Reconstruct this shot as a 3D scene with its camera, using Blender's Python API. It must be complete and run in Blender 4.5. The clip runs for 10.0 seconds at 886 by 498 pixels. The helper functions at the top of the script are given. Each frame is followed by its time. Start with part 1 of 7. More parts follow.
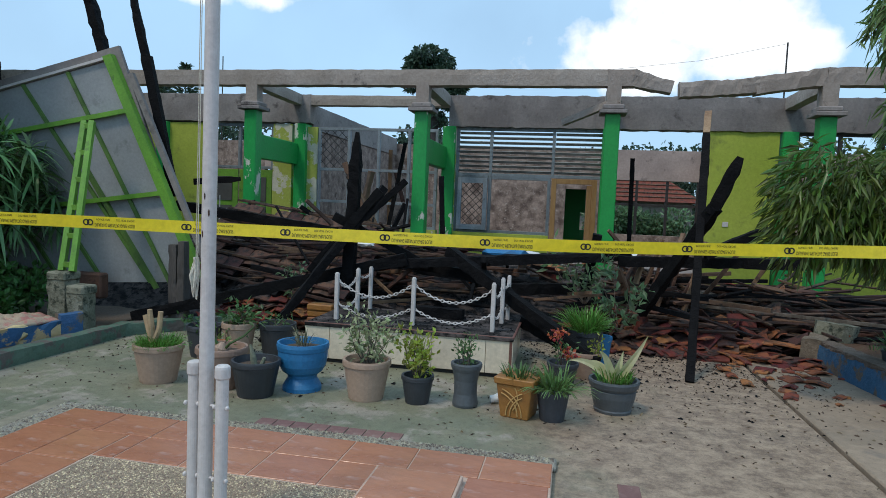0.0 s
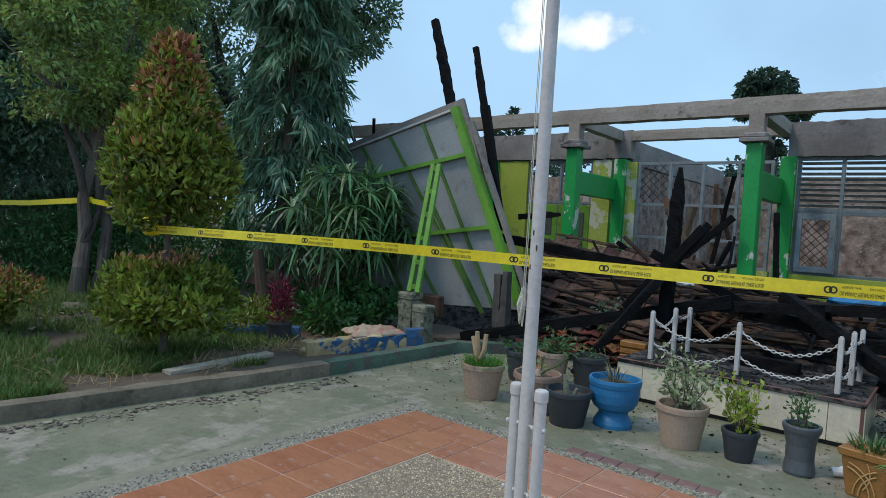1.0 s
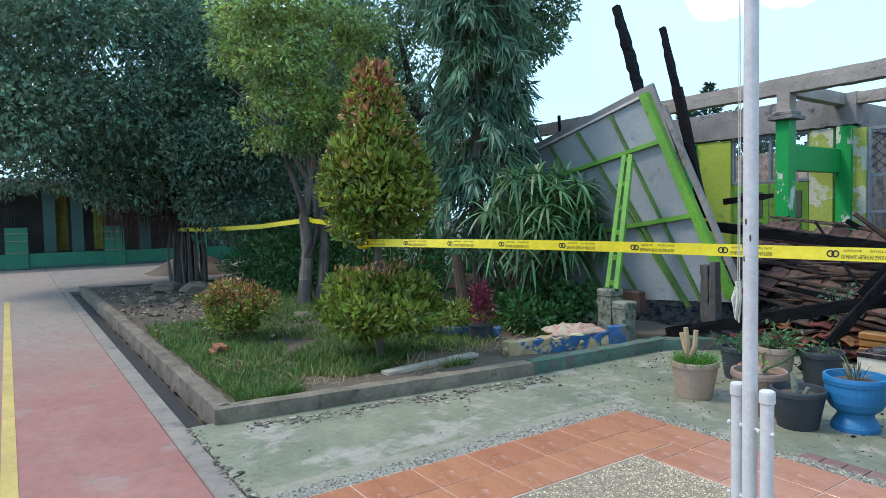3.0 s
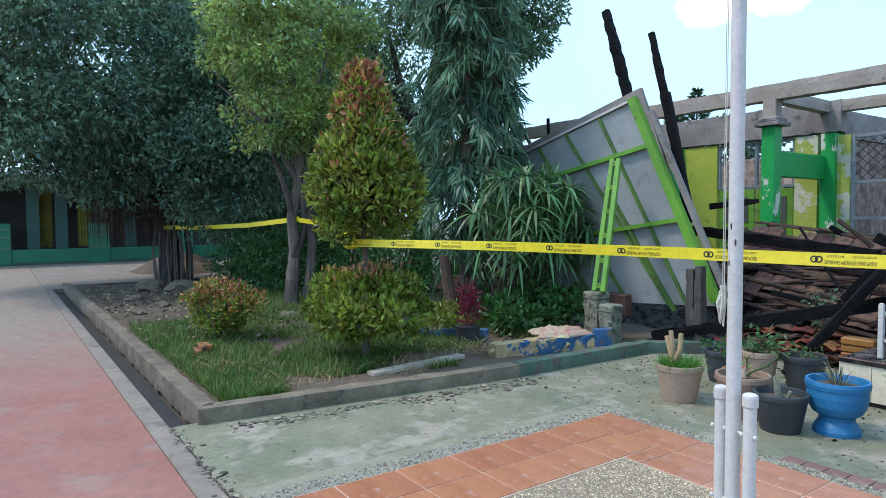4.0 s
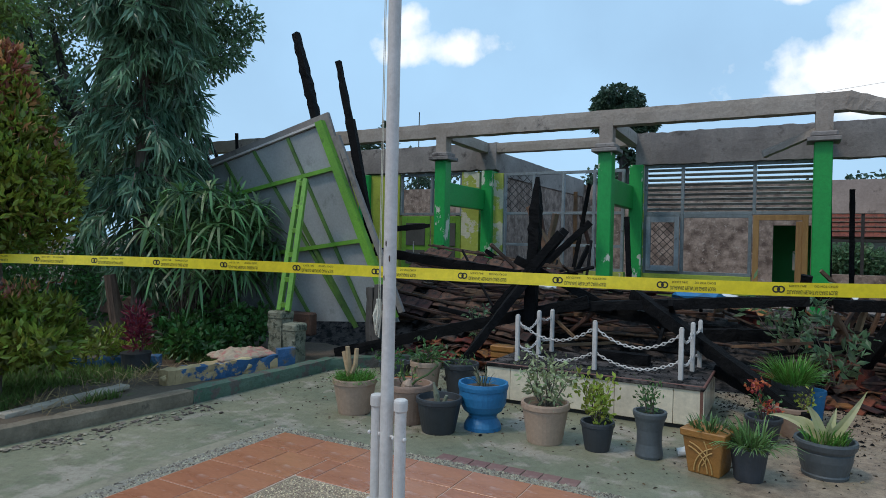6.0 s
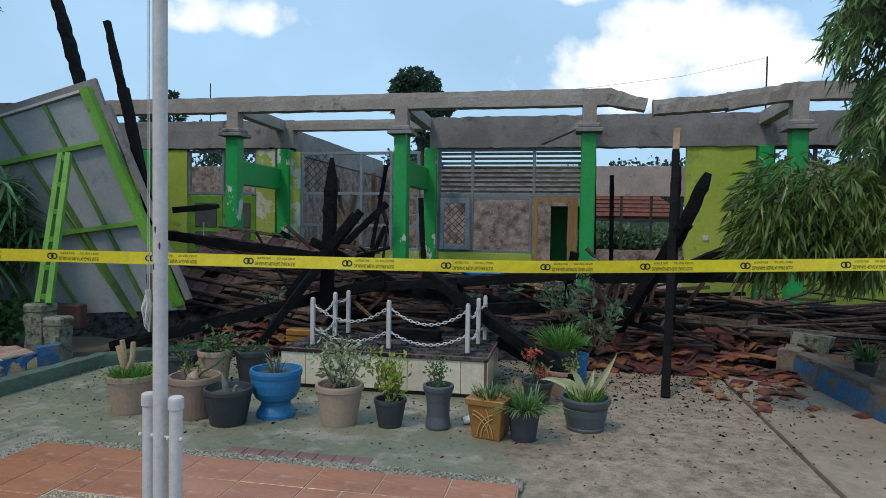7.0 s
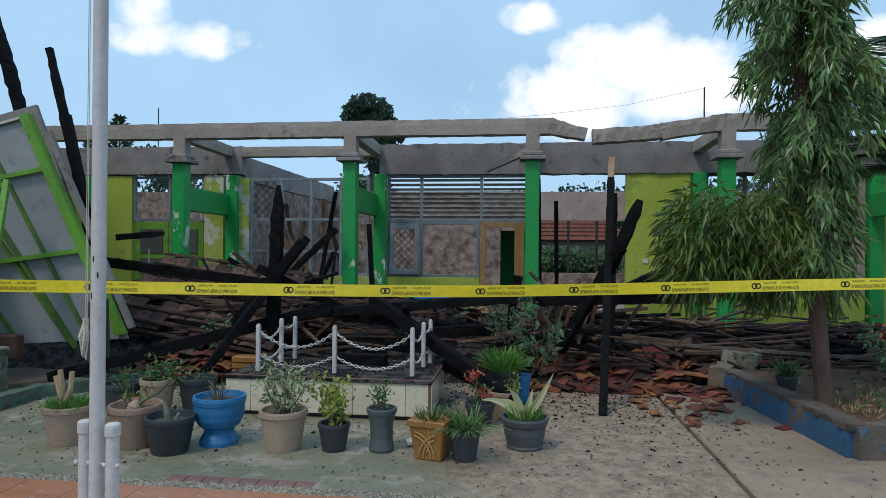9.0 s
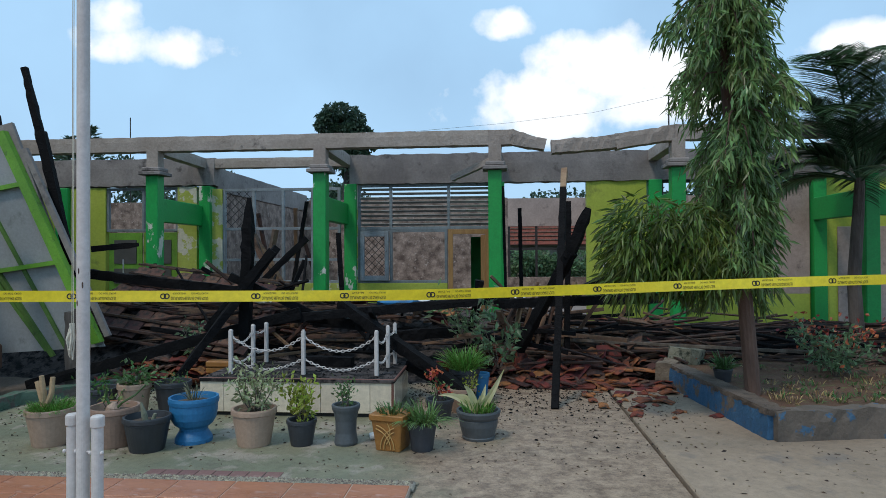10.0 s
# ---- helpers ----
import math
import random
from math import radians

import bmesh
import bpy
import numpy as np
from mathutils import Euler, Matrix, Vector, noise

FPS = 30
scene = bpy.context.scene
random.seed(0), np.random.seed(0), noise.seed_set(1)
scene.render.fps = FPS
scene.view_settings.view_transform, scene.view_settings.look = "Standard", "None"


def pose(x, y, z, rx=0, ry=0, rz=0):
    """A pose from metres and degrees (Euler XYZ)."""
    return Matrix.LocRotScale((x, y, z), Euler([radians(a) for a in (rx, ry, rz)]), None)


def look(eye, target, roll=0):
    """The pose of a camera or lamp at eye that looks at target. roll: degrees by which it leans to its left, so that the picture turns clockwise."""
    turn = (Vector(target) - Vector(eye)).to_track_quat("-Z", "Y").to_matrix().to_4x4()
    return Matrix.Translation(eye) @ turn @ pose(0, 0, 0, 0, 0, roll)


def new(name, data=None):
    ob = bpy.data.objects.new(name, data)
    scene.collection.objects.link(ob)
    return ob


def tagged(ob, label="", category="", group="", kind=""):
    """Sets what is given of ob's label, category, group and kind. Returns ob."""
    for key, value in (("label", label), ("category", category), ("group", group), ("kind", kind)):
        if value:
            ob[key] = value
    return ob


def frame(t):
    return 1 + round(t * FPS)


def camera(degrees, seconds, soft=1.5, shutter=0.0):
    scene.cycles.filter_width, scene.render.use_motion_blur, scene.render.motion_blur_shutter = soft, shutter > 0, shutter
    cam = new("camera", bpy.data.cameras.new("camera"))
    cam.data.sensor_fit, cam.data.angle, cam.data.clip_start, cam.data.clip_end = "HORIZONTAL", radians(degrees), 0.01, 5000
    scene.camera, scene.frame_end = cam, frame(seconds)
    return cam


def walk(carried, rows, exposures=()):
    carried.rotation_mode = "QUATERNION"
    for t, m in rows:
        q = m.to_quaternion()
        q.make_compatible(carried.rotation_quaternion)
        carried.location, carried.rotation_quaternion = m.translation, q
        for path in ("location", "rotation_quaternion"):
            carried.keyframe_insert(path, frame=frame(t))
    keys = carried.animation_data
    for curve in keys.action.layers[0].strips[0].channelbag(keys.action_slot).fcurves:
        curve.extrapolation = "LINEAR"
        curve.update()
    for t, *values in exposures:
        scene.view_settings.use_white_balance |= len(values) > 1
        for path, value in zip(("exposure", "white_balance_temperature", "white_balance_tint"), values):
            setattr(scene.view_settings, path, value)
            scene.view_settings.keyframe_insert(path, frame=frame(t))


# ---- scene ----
cam = camera(69.5, 10.0, 0.8)
PATH = [
    (0, (0.434, 0.081, 1.52), (0.042, 2.038, 1.386), 2.4),
    (0.2, (0.428, 0.05, 1.522), (-0.235, 1.934, 1.417), 2.01),
    (0.5, (0.418, 0.004, 1.524), (-0.575, 1.74, 1.458), 2.6),
    (0.7, (0.431, -0.009, 1.528), (-0.696, 1.641, 1.449), 2.52),
    (1, (0.45, -0.029, 1.534), (-0.809, 1.524, 1.456), 3.5),
    (1.2, (0.455, -0.043, 1.538), (-0.903, 1.424, 1.475), 3.34),
    (1.5, (0.462, -0.063, 1.544), (-0.99, 1.31, 1.478), 3.0),
    (1.7, (0.461, -0.064, 1.547), (-1.048, 1.247, 1.481), 2.46),
    (2, (0.459, -0.066, 1.551), (-1.107, 1.176, 1.476), 1.2),
    (2.5, (0.458, -0.076, 1.556), (-1.17, 1.077, 1.414), -0.1),
    (3, (0.467, -0.095, 1.561), (-1.191, 1.02, 1.464), -1.1),
    (4.5, (0.465, -0.077, 1.558), (-1.149, 1.101, 1.468), 0.1),
    (5, (0.489, -0.039, 1.561), (-1.048, 1.239, 1.491), 0.3),
    (5.2, (0.491, -0.039, 1.564), (-0.959, 1.337, 1.519), 0.65),
    (5.5, (0.494, -0.04, 1.568), (-0.778, 1.503, 1.551), 1.2),
    (5.7, (0.522, -0.011, 1.553), (-0.629, 1.624, 1.529), 1.2),
    (6, (0.565, 0.032, 1.53), (-0.387, 1.79, 1.51), 1.2),
    (7.5, (0.647, 0.08, 1.568), (0.477, 2.071, 1.497), 1.3),
    (7.7, (0.644, 0.084, 1.57), (0.521, 2.08, 1.537), 1.49),
    (8, (0.64, 0.091, 1.574), (0.518, 2.087, 1.526), 1.4),
    (8.2, (0.663, 0.079, 1.573), (0.474, 2.07, 1.523), 1.49),
    (8.5, (0.698, 0.062, 1.571), (0.405, 2.04, 1.535), 1.6),
    (8.7, (0.726, 0.009, 1.571), (0.448, 1.989, 1.542), 1.24),
    (9, (0.769, -0.07, 1.572), (0.529, 1.915, 1.576), 0.5),
    (9.2, (0.803, -0.164, 1.562), (0.582, 1.824, 1.538), 1.23),
    (9.5, (0.855, -0.304, 1.548), (0.739, 1.69, 1.437), 2.2),
    (9.7, (0.909, -0.377, 1.563), (0.766, 1.617, 1.505), 1.16),
    (10, (0.989, -0.487, 1.585), (0.819, 1.506, 1.607), -0.3),
]
walk(cam, [(t, look(eye, target, roll)) for t, eye, target, roll in PATH],
     exposures=[(0, 0.0, 6400, 10), (0.5, -0.3, 6350, 10), (1, -0.05, 6350, 10), (1.5, 0.15, 6300, 10), (2, 0.35, 6250, 11), (3, 0.77, 6150, 11), (4.5, 0.74, 6150, 12), (5, 0.70, 6150, 13),
                (5.5, 0.25, 6300, 11), (6.2, -0.12, 6350, 10), (7.5, -0.08, 6450, 10), (9, -0.12, 6350, 10), (10, -0.08, 6350, 10)])

# ---- world, sun, exposure ----
SUN_DIR = Vector((-0.35, -0.5, 0.95)).normalized()
world = bpy.data.worlds.new("world")
scene.world = world
world.use_nodes = True
wt = world.node_tree
wt.nodes.clear()


def wnode(kind, **values):
    n = wt.nodes.new(kind)
    for k, v in values.items():
        if k == "operation":
            n.operation = v
        elif k == "blend_type":
            n.blend_type = v
    return n


def wlink(a, b):
    wt.links.new(a, b)


def wmath(op, a, b=0.0, clamp=False):
    n = wnode("ShaderNodeMath", operation=op)
    n.use_clamp = clamp
    for i, v in enumerate((a, b)):
        if isinstance(v, (int, float)):
            n.inputs[i].default_value = v
        else:
            wlink(v, n.inputs[i])
    return n.outputs[0]


sky = wt.nodes.new("ShaderNodeTexSky")
sky.sky_type = "NISHITA"
sky.sun_disc = False
sky.sun_elevation = math.asin(SUN_DIR.z)
sky.sun_rotation = math.atan2(SUN_DIR.x, SUN_DIR.y)
sky.air_density, sky.dust_density, sky.ozone_density = 1.0, 1.6, 1.2
coord = wt.nodes.new("ShaderNodeTexCoord")
puff = wt.nodes.new("ShaderNodeTexNoise")
puff.inputs["Scale"].default_value = 9.0
puff.inputs["Detail"].default_value = 7.0
puff.inputs["Roughness"].default_value = 0.55
wlink(coord.outputs["Generated"], puff.inputs["Vector"])
lump = wt.nodes.new("ShaderNodeTexNoise")
lump.inputs["Scale"].default_value = 3.2
lump.inputs["Detail"].default_value = 5.0
wlink(coord.outputs["Generated"], lump.inputs["Vector"])
# cumulus clouds: direction, half width, half height
CLOUDS = [((0.085, 0.96, 0.230), 0.158, 0.052), ((0.165, 0.95, 0.262), 0.13, 0.066), ((0.22, 0.95, 0.222), 0.11, 0.04), ((0.01, 0.941, 0.345), 0.05, 0.026),
          ((-0.45, 0.84, 0.292), 0.095, 0.034), ((-0.50, 0.81, 0.325), 0.05, 0.035), ((-0.60, 0.76, 0.40), 0.05, 0.02),
          ((0.45, 0.85, 0.27), 0.08, 0.03)]
cover = None
for d, a, b in CLOUDS:
    c = Vector(d).normalized()
    side = Vector((0, 0, 1)).cross(c).normalized()
    up = c.cross(side)
    dots = []
    for axis in (side, up):
        n = wt.nodes.new("ShaderNodeVectorMath")
        n.operation = "DOT_PRODUCT"
        n.inputs[1].default_value = axis
        wlink(coord.outputs["Generated"], n.inputs[0])
        dots.append(n.outputs["Value"])
    near = wt.nodes.new("ShaderNodeVectorMath")
    near.operation = "DOT_PRODUCT"
    near.inputs[1].default_value = c
    wlink(coord.outputs["Generated"], near.inputs[0])
    u = wmath("POWER", wmath("ABSOLUTE", wmath("DIVIDE", dots[0], a)), 2.0)
    v = wmath("POWER", wmath("ABSOLUTE", wmath("DIVIDE", dots[1], b)), 2.0)
    m = wmath("SUBTRACT", 1.0, wmath("ADD", u, v))
    m = wmath("MULTIPLY", wmath("MAXIMUM", m, -2.0), wmath("GREATER_THAN", near.outputs["Value"], 0.2))
    m = wmath("SUBTRACT", m, wmath("MULTIPLY", wmath("LESS_THAN", near.outputs["Value"], 0.2), 2.0))
    cover = m if cover is None else wmath("MAXIMUM", cover, m)
ragged = wmath("ADD", cover, wmath("MULTIPLY", wmath("SUBTRACT", puff.outputs[0], 0.5), 4.2))
mask = wmath("MULTIPLY", wmath("ADD", ragged, 0.0), 1.4, clamp=True)
wisps = wmath("MULTIPLY", wmath("SUBTRACT", lump.outputs[0], 0.32), 2.0, clamp=True)
haze = wt.nodes.new("ShaderNodeMix")
haze.data_type = "RGBA"
wlink(wmath("ADD", wmath("MULTIPLY", wisps, 0.30), 0.66), haze.inputs["Factor"])
wlink(sky.outputs[0], haze.inputs["A"])
haze.inputs["B"].default_value = (5.0, 7.9, 10.8, 1)
mix = wt.nodes.new("ShaderNodeMix")
mix.data_type = "RGBA"
wlink(mask, mix.inputs["Factor"])
wlink(haze.outputs["Result"], mix.inputs["A"])
mix.inputs["B"].default_value = (10.8, 11.1, 11.3, 1)
ground_bg = wt.nodes.new("ShaderNodeBackground")
ground_bg.inputs["Strength"].default_value = 0.105
wlink(mix.outputs["Result"], ground_bg.inputs["Color"])
out = wt.nodes.new("ShaderNodeOutputWorld")
wlink(ground_bg.outputs[0], out.inputs["Surface"])

sun_data = bpy.data.lights.new("sun", "SUN")
sun_data.energy, sun_data.angle, sun_data.color = 1.45, radians(10), (1.0, 0.90, 0.77)
sun = new("sun", sun_data)
sun.matrix_world = look(SUN_DIR * 60, (0, 0, 0))

# ---- materials ----
MATS = {}


def mat(name, c1, c2=None, rough=0.7, scale=2.0, bump=0.2, fine=40.0, metal=0.0, c3=None, spot=0.55, stretch=(1, 1, 1), per="object", vary=0.12,
        translucent=0.0, coat=0.0, sharp=0.12, spec=0.5, grain=0.25, octaves=3.0):
    """Two-scale surface: large patches from c1 to c2, optional sharp stains c3, fine grain in tone and relief."""
    if name in MATS:
        return MATS[name]
    c2 = c2 or tuple(min(1, v * 0.75) for v in c1)
    m = bpy.data.materials.new(name)
    m.use_nodes = True
    nt = m.node_tree
    p = nt.nodes["Principled BSDF"]
    tc = nt.nodes.new("ShaderNodeTexCoord")
    mp = nt.nodes.new("ShaderNodeMapping")
    mp.inputs["Scale"].default_value = stretch
    nt.links.new(tc.outputs["Object"], mp.inputs["Vector"])

    def noise_at(s, detail=5.0, rough_=0.6):
        n = nt.nodes.new("ShaderNodeTexNoise")
        n.inputs["Scale"].default_value = s
        n.inputs["Detail"].default_value = detail
        n.inputs["Roughness"].default_value = rough_
        nt.links.new(mp.outputs[0], n.inputs["Vector"])
        return n.outputs[0]

    def ramp(src, lo, hi):
        r = nt.nodes.new("ShaderNodeMapRange")
        r.inputs["From Min"].default_value, r.inputs["From Max"].default_value = lo, hi
        nt.links.new(src, r.inputs["Value"])
        return r.outputs["Result"]

    def mixed(f, a, b, blend="MIX"):
        n = nt.nodes.new("ShaderNodeMix")
        n.data_type, n.blend_type = "RGBA", blend
        for sock, v in (("Factor", f), ("A", a), ("B", b)):
            if isinstance(v, tuple):
                n.inputs[sock].default_value = (*v, 1)
            elif isinstance(v, float):
                n.inputs[sock].default_value = v
            else:
                nt.links.new(v, n.inputs[sock])
        return n.outputs["Result"]

    big, small = noise_at(scale), noise_at(fine, octaves, 0.7)
    col = mixed(ramp(big, 0.35, 0.65), c1, c2)
    if c3:
        st = noise_at(scale * 2.3, 6.0, 0.65)
        col = mixed(ramp(st, spot, spot + sharp), col, c3)
    tone = nt.nodes.new("ShaderNodeMapRange")
    tone.inputs["To Min"].default_value, tone.inputs["To Max"].default_value = 1 - grain * 1.2, 1 + grain
    nt.links.new(small, tone.inputs["Value"])
    comb = nt.nodes.new("ShaderNodeCombineColor")
    for i in range(3):
        nt.links.new(tone.outputs["Result"], comb.inputs[i])
    col = mixed(1.0, col, comb.outputs[0], "MULTIPLY")
    if vary:
        if per == "island":
            rnd = nt.nodes.new("ShaderNodeNewGeometry").outputs["Random Per Island"]
        else:
            rnd = nt.nodes.new("ShaderNodeObjectInfo").outputs["Random"]
        hsv = nt.nodes.new("ShaderNodeHueSaturation")
        vr = nt.nodes.new("ShaderNodeMapRange")
        vr.inputs["To Min"].default_value, vr.inputs["To Max"].default_value = 1 - 2 * vary, 1 + 2 * vary
        nt.links.new(rnd, vr.inputs["Value"])
        nt.links.new(vr.outputs["Result"], hsv.inputs["Value"])
        hr = nt.nodes.new("ShaderNodeMapRange")
        hr.inputs["To Min"].default_value, hr.inputs["To Max"].default_value = 0.5 - vary * 0.1, 0.5 + vary * 0.1
        nt.links.new(rnd, hr.inputs["Value"])
        nt.links.new(hr.outputs["Result"], hsv.inputs["Hue"])
        nt.links.new(col, hsv.inputs["Color"])
        col = hsv.outputs[0]
    nt.links.new(col, p.inputs["Base Color"])
    rr = nt.nodes.new("ShaderNodeMapRange")
    rr.inputs["To Min"].default_value, rr.inputs["To Max"].default_value = max(0.02, rough - 0.15), min(1, rough + 0.15)
    nt.links.new(big, rr.inputs["Value"])
    nt.links.new(rr.outputs["Result"], p.inputs["Roughness"])
    p.inputs["Metallic"].default_value = metal
    p.inputs["Specular IOR Level"].default_value = spec
    p.inputs["Coat Weight"].default_value = coat
    if bump:
        b = nt.nodes.new("ShaderNodeBump")
        b.inputs["Strength"].default_value = bump
        b.inputs["Distance"].default_value = 0.02
        hm = nt.nodes.new("ShaderNodeMath")
        hm.operation = "ADD"
        nt.links.new(small, hm.inputs[0])
        nt.links.new(big, hm.inputs[1])
        nt.links.new(hm.outputs[0], b.inputs["Height"])
        nt.links.new(b.outputs[0], p.inputs["Normal"])
    if translucent:
        tr = nt.nodes.new("ShaderNodeBsdfTranslucent")
        nt.links.new(col, tr.inputs["Color"])
        ms = nt.nodes.new("ShaderNodeMixShader")
        ms.inputs[0].default_value = translucent
        nt.links.new(p.outputs[0], ms.inputs[1])
        nt.links.new(tr.outputs[0], ms.inputs[2])
        nt.links.new(ms.outputs[0], nt.nodes["Material Output"].inputs["Surface"])
    MATS[name] = m
    return m


EARTH = mat("earth", (0.085, 0.056, 0.038), (0.13, 0.098, 0.068), 0.95, 0.9, 0.6, 25, c3=(0.09, 0.07, 0.05), vary=0)
CHAR = mat("charred_wood", (0.004, 0.004, 0.005), (0.010, 0.0095, 0.010), 0.75, 6, 0.8, 30, vary=0.1, spec=0.12)
ASH = mat("ash", (0.035, 0.030, 0.028), (0.12, 0.10, 0.095), 0.95, 4, 0.8, 30, c3=(0.010, 0.010, 0.010), spot=0.46, vary=0, spec=0.2)
CONCRETE = mat("raw_concrete", (0.33, 0.27, 0.225), (0.42, 0.355, 0.31), 0.9, 1.8, 0.6, 22, c3=(0.13, 0.11, 0.10), spot=0.6, vary=0.04, octaves=8.0, grain=0.35)
SOOT_CONC = mat("sooty_concrete", (0.19, 0.165, 0.155), (0.30, 0.265, 0.245), 0.9, 1.3, 0.5, 18, c3=(0.085, 0.07, 0.065), spot=0.58, vary=0.04, octaves=8.0, grain=0.35)
GREEN = mat("green_paint", (0.012, 0.30, 0.055), (0.016, 0.34, 0.065), 0.5, 1.5, 0.1, 30, c3=(0.010, 0.22, 0.045), spot=0.62, vary=0.03)
GREEN_PEEL = mat("green_paint_peeling", (0.012, 0.30, 0.055), (0.016, 0.34, 0.065), 0.5, 1.2, 0.25, 30, c3=(0.62, 0.62, 0.52), spot=0.59, sharp=0.02, vary=0.03, stretch=(1, 1, 0.45))
LIME = mat("lime_paint", (0.38, 0.45, 0.05), (0.44, 0.50, 0.07), 0.7, 1.0, 0.15, 25, c3=(0.25, 0.29, 0.05), spot=0.58, vary=0.02)
LIME_PEEL = mat("lime_paint_peeling", (0.36, 0.42, 0.06), (0.42, 0.46, 0.10), 0.75, 1.2, 0.3, 25, c3=(0.60, 0.58, 0.46), spot=0.50, sharp=0.03, vary=0.02)
SOOTY = mat("sooty_plaster", (0.37, 0.275, 0.225), (0.115, 0.078, 0.063), 0.9, 4.5, 0.6, 14, c3=(0.44, 0.36, 0.31), spot=0.58, sharp=0.10, vary=0.02, octaves=8.0, grain=0.55)
PINKWALL = mat("scorched_plaster", (0.46, 0.35, 0.30), (0.34, 0.26, 0.225), 0.85, 1.2, 0.3, 16, c3=(0.16, 0.12, 0.105), spot=0.60, vary=0.02, octaves=8.0, grain=0.35)
STEELGREY = mat("grey_frame_paint", (0.25, 0.29, 0.31), (0.17, 0.19, 0.20), 0.55, 4, 0.2, 40, c3=(0.09, 0.085, 0.08), spot=0.6)
LOUVRE = mat("louvre_paint", (0.34, 0.35, 0.33), (0.22, 0.21, 0.20), 0.7, 3, 0.3, 40, c3=(0.10, 0.08, 0.07), spot=0.58)
ORANGEWOOD = mat("orange_wood", (0.36, 0.19, 0.065), (0.27, 0.135, 0.045), 0.5, 3, 0.2, 30, stretch=(4, 4, 0.6))
WOOD = mat("old_wood", (0.17, 0.085, 0.05), (0.09, 0.05, 0.035), 0.8, 3, 0.6, 40, c3=(0.025, 0.022, 0.02), spot=0.55, vary=0.2)
BATTEN = mat("scorched_batten", (0.10, 0.048, 0.03), (0.042, 0.025, 0.019), 0.8, 3, 0.6, 40, c3=(0.018, 0.016, 0.015), spot=0.5, vary=0.22)
PALEWOOD = mat("pale_wood", (0.40, 0.27, 0.16), (0.28, 0.17, 0.10), 0.75, 4, 0.4, 40, vary=0.15)
ROOFTILE = mat("clay_tile", (0.27, 0.068, 0.028), (0.155, 0.042, 0.023), 0.8, 5, 0.5, 40, c3=(0.05, 0.027, 0.022), spot=0.52, vary=0.28)
DARKTILE = mat("scorched_tile", (0.12, 0.05, 0.034), (0.06, 0.034, 0.027), 0.85, 5, 0.5, 40, c3=(0.022, 0.019, 0.017), spot=0.52, vary=0.25)
PANEL = mat("grey_soffit", (0.315, 0.325, 0.325), (0.25, 0.26, 0.26), 0.7, 1.4, 0.15, 30, c3=(0.17, 0.18, 0.17), spot=0.6, vary=0.08, octaves=7.0)
# darker copy of the lime frame paint: shadow on the long ribs as colour
RIBGREEN = mat("shaded_lime_rib", (0.10, 0.20, 0.035), (0.065, 0.13, 0.03), 0.65, 3, 0.2, 40, c3=(0.05, 0.075, 0.03), spot=0.58, vary=0.06)
LIMEFRAME = mat("lime_green_frame", (0.165, 0.36, 0.035), (0.115, 0.26, 0.03), 0.5, 3, 0.2, 40, c3=(0.07, 0.12, 0.03), spot=0.60, vary=0.05)
WHITEPAINT = mat("white_paint", (0.64, 0.595, 0.565), (0.54, 0.495, 0.465), 0.5, 3, 0.12, 40, c3=(0.30, 0.24, 0.20), spot=0.66, sharp=0.04, vary=0.03, octaves=7.0)
RUSTSPOT = mat("rust", (0.10, 0.05, 0.03), (0.05, 0.03, 0.025), 0.9, 20, 0.5, 60)
ROPE = mat("rope", (0.62, 0.58, 0.48), (0.5, 0.46, 0.38), 0.9, 20, 0.5, 90)
CREAMTILE = mat("cream_tile", (0.70, 0.61, 0.47), (0.64, 0.55, 0.42), 0.22, 1.5, 0.05, 20, c3=(0.45, 0.38, 0.30), spot=0.68, vary=0.04)
BLACKBASE = mat("black_base", (0.02, 0.02, 0.022), (0.04, 0.037, 0.035), 0.7, 5, 0.3, 40)
BROWNEDGE = mat("brown_edge_tile", (0.20, 0.08, 0.055), (0.14, 0.06, 0.045), 0.5, 6, 0.2, 50)
ORANGETILE = mat("orange_floor_tile", (0.47, 0.195, 0.105), (0.38, 0.145, 0.075), 0.25, 2.2, 0.10, 14, c3=(0.54, 0.335, 0.275), spot=0.57, vary=0.03, stretch=(1, 3, 1), octaves=8.0, grain=0.3)
GROUT = mat("grout", (0.60, 0.44, 0.34), (0.48, 0.33, 0.25), 0.9, 6, 0.3, 60, vary=0)
PEBBLE = mat("washed_pebble", (0.23, 0.20, 0.155), (0.36, 0.31, 0.235), 0.85, 30, 0.6, 80, per="island", vary=0.3)
BEDPEBBLE = mat("cream_pebble", (0.62, 0.475, 0.33), (0.42, 0.32, 0.225), 0.8, 30, 0.6, 80, per="island", vary=0.3)
CREAMBED = mat("cream_pebble_bed", (0.46, 0.35, 0.24), (0.34, 0.26, 0.18), 0.9, 30, 0.9, 120, c3=(0.20, 0.155, 0.11), spot=0.56, vary=0)
PEBBLEBED = mat("pebble_bed", (0.34, 0.31, 0.25), (0.27, 0.245, 0.20), 0.9, 6, 0.9, 60, c3=(0.17, 0.15, 0.12), spot=0.58, vary=0)
RIMCEMENT = mat("rim_cement", (0.30, 0.265, 0.19), (0.23, 0.205, 0.145), 0.85, 3, 0.5, 20, c3=(0.19, 0.17, 0.13), spot=0.58, vary=0, octaves=8.0, grain=0.35)
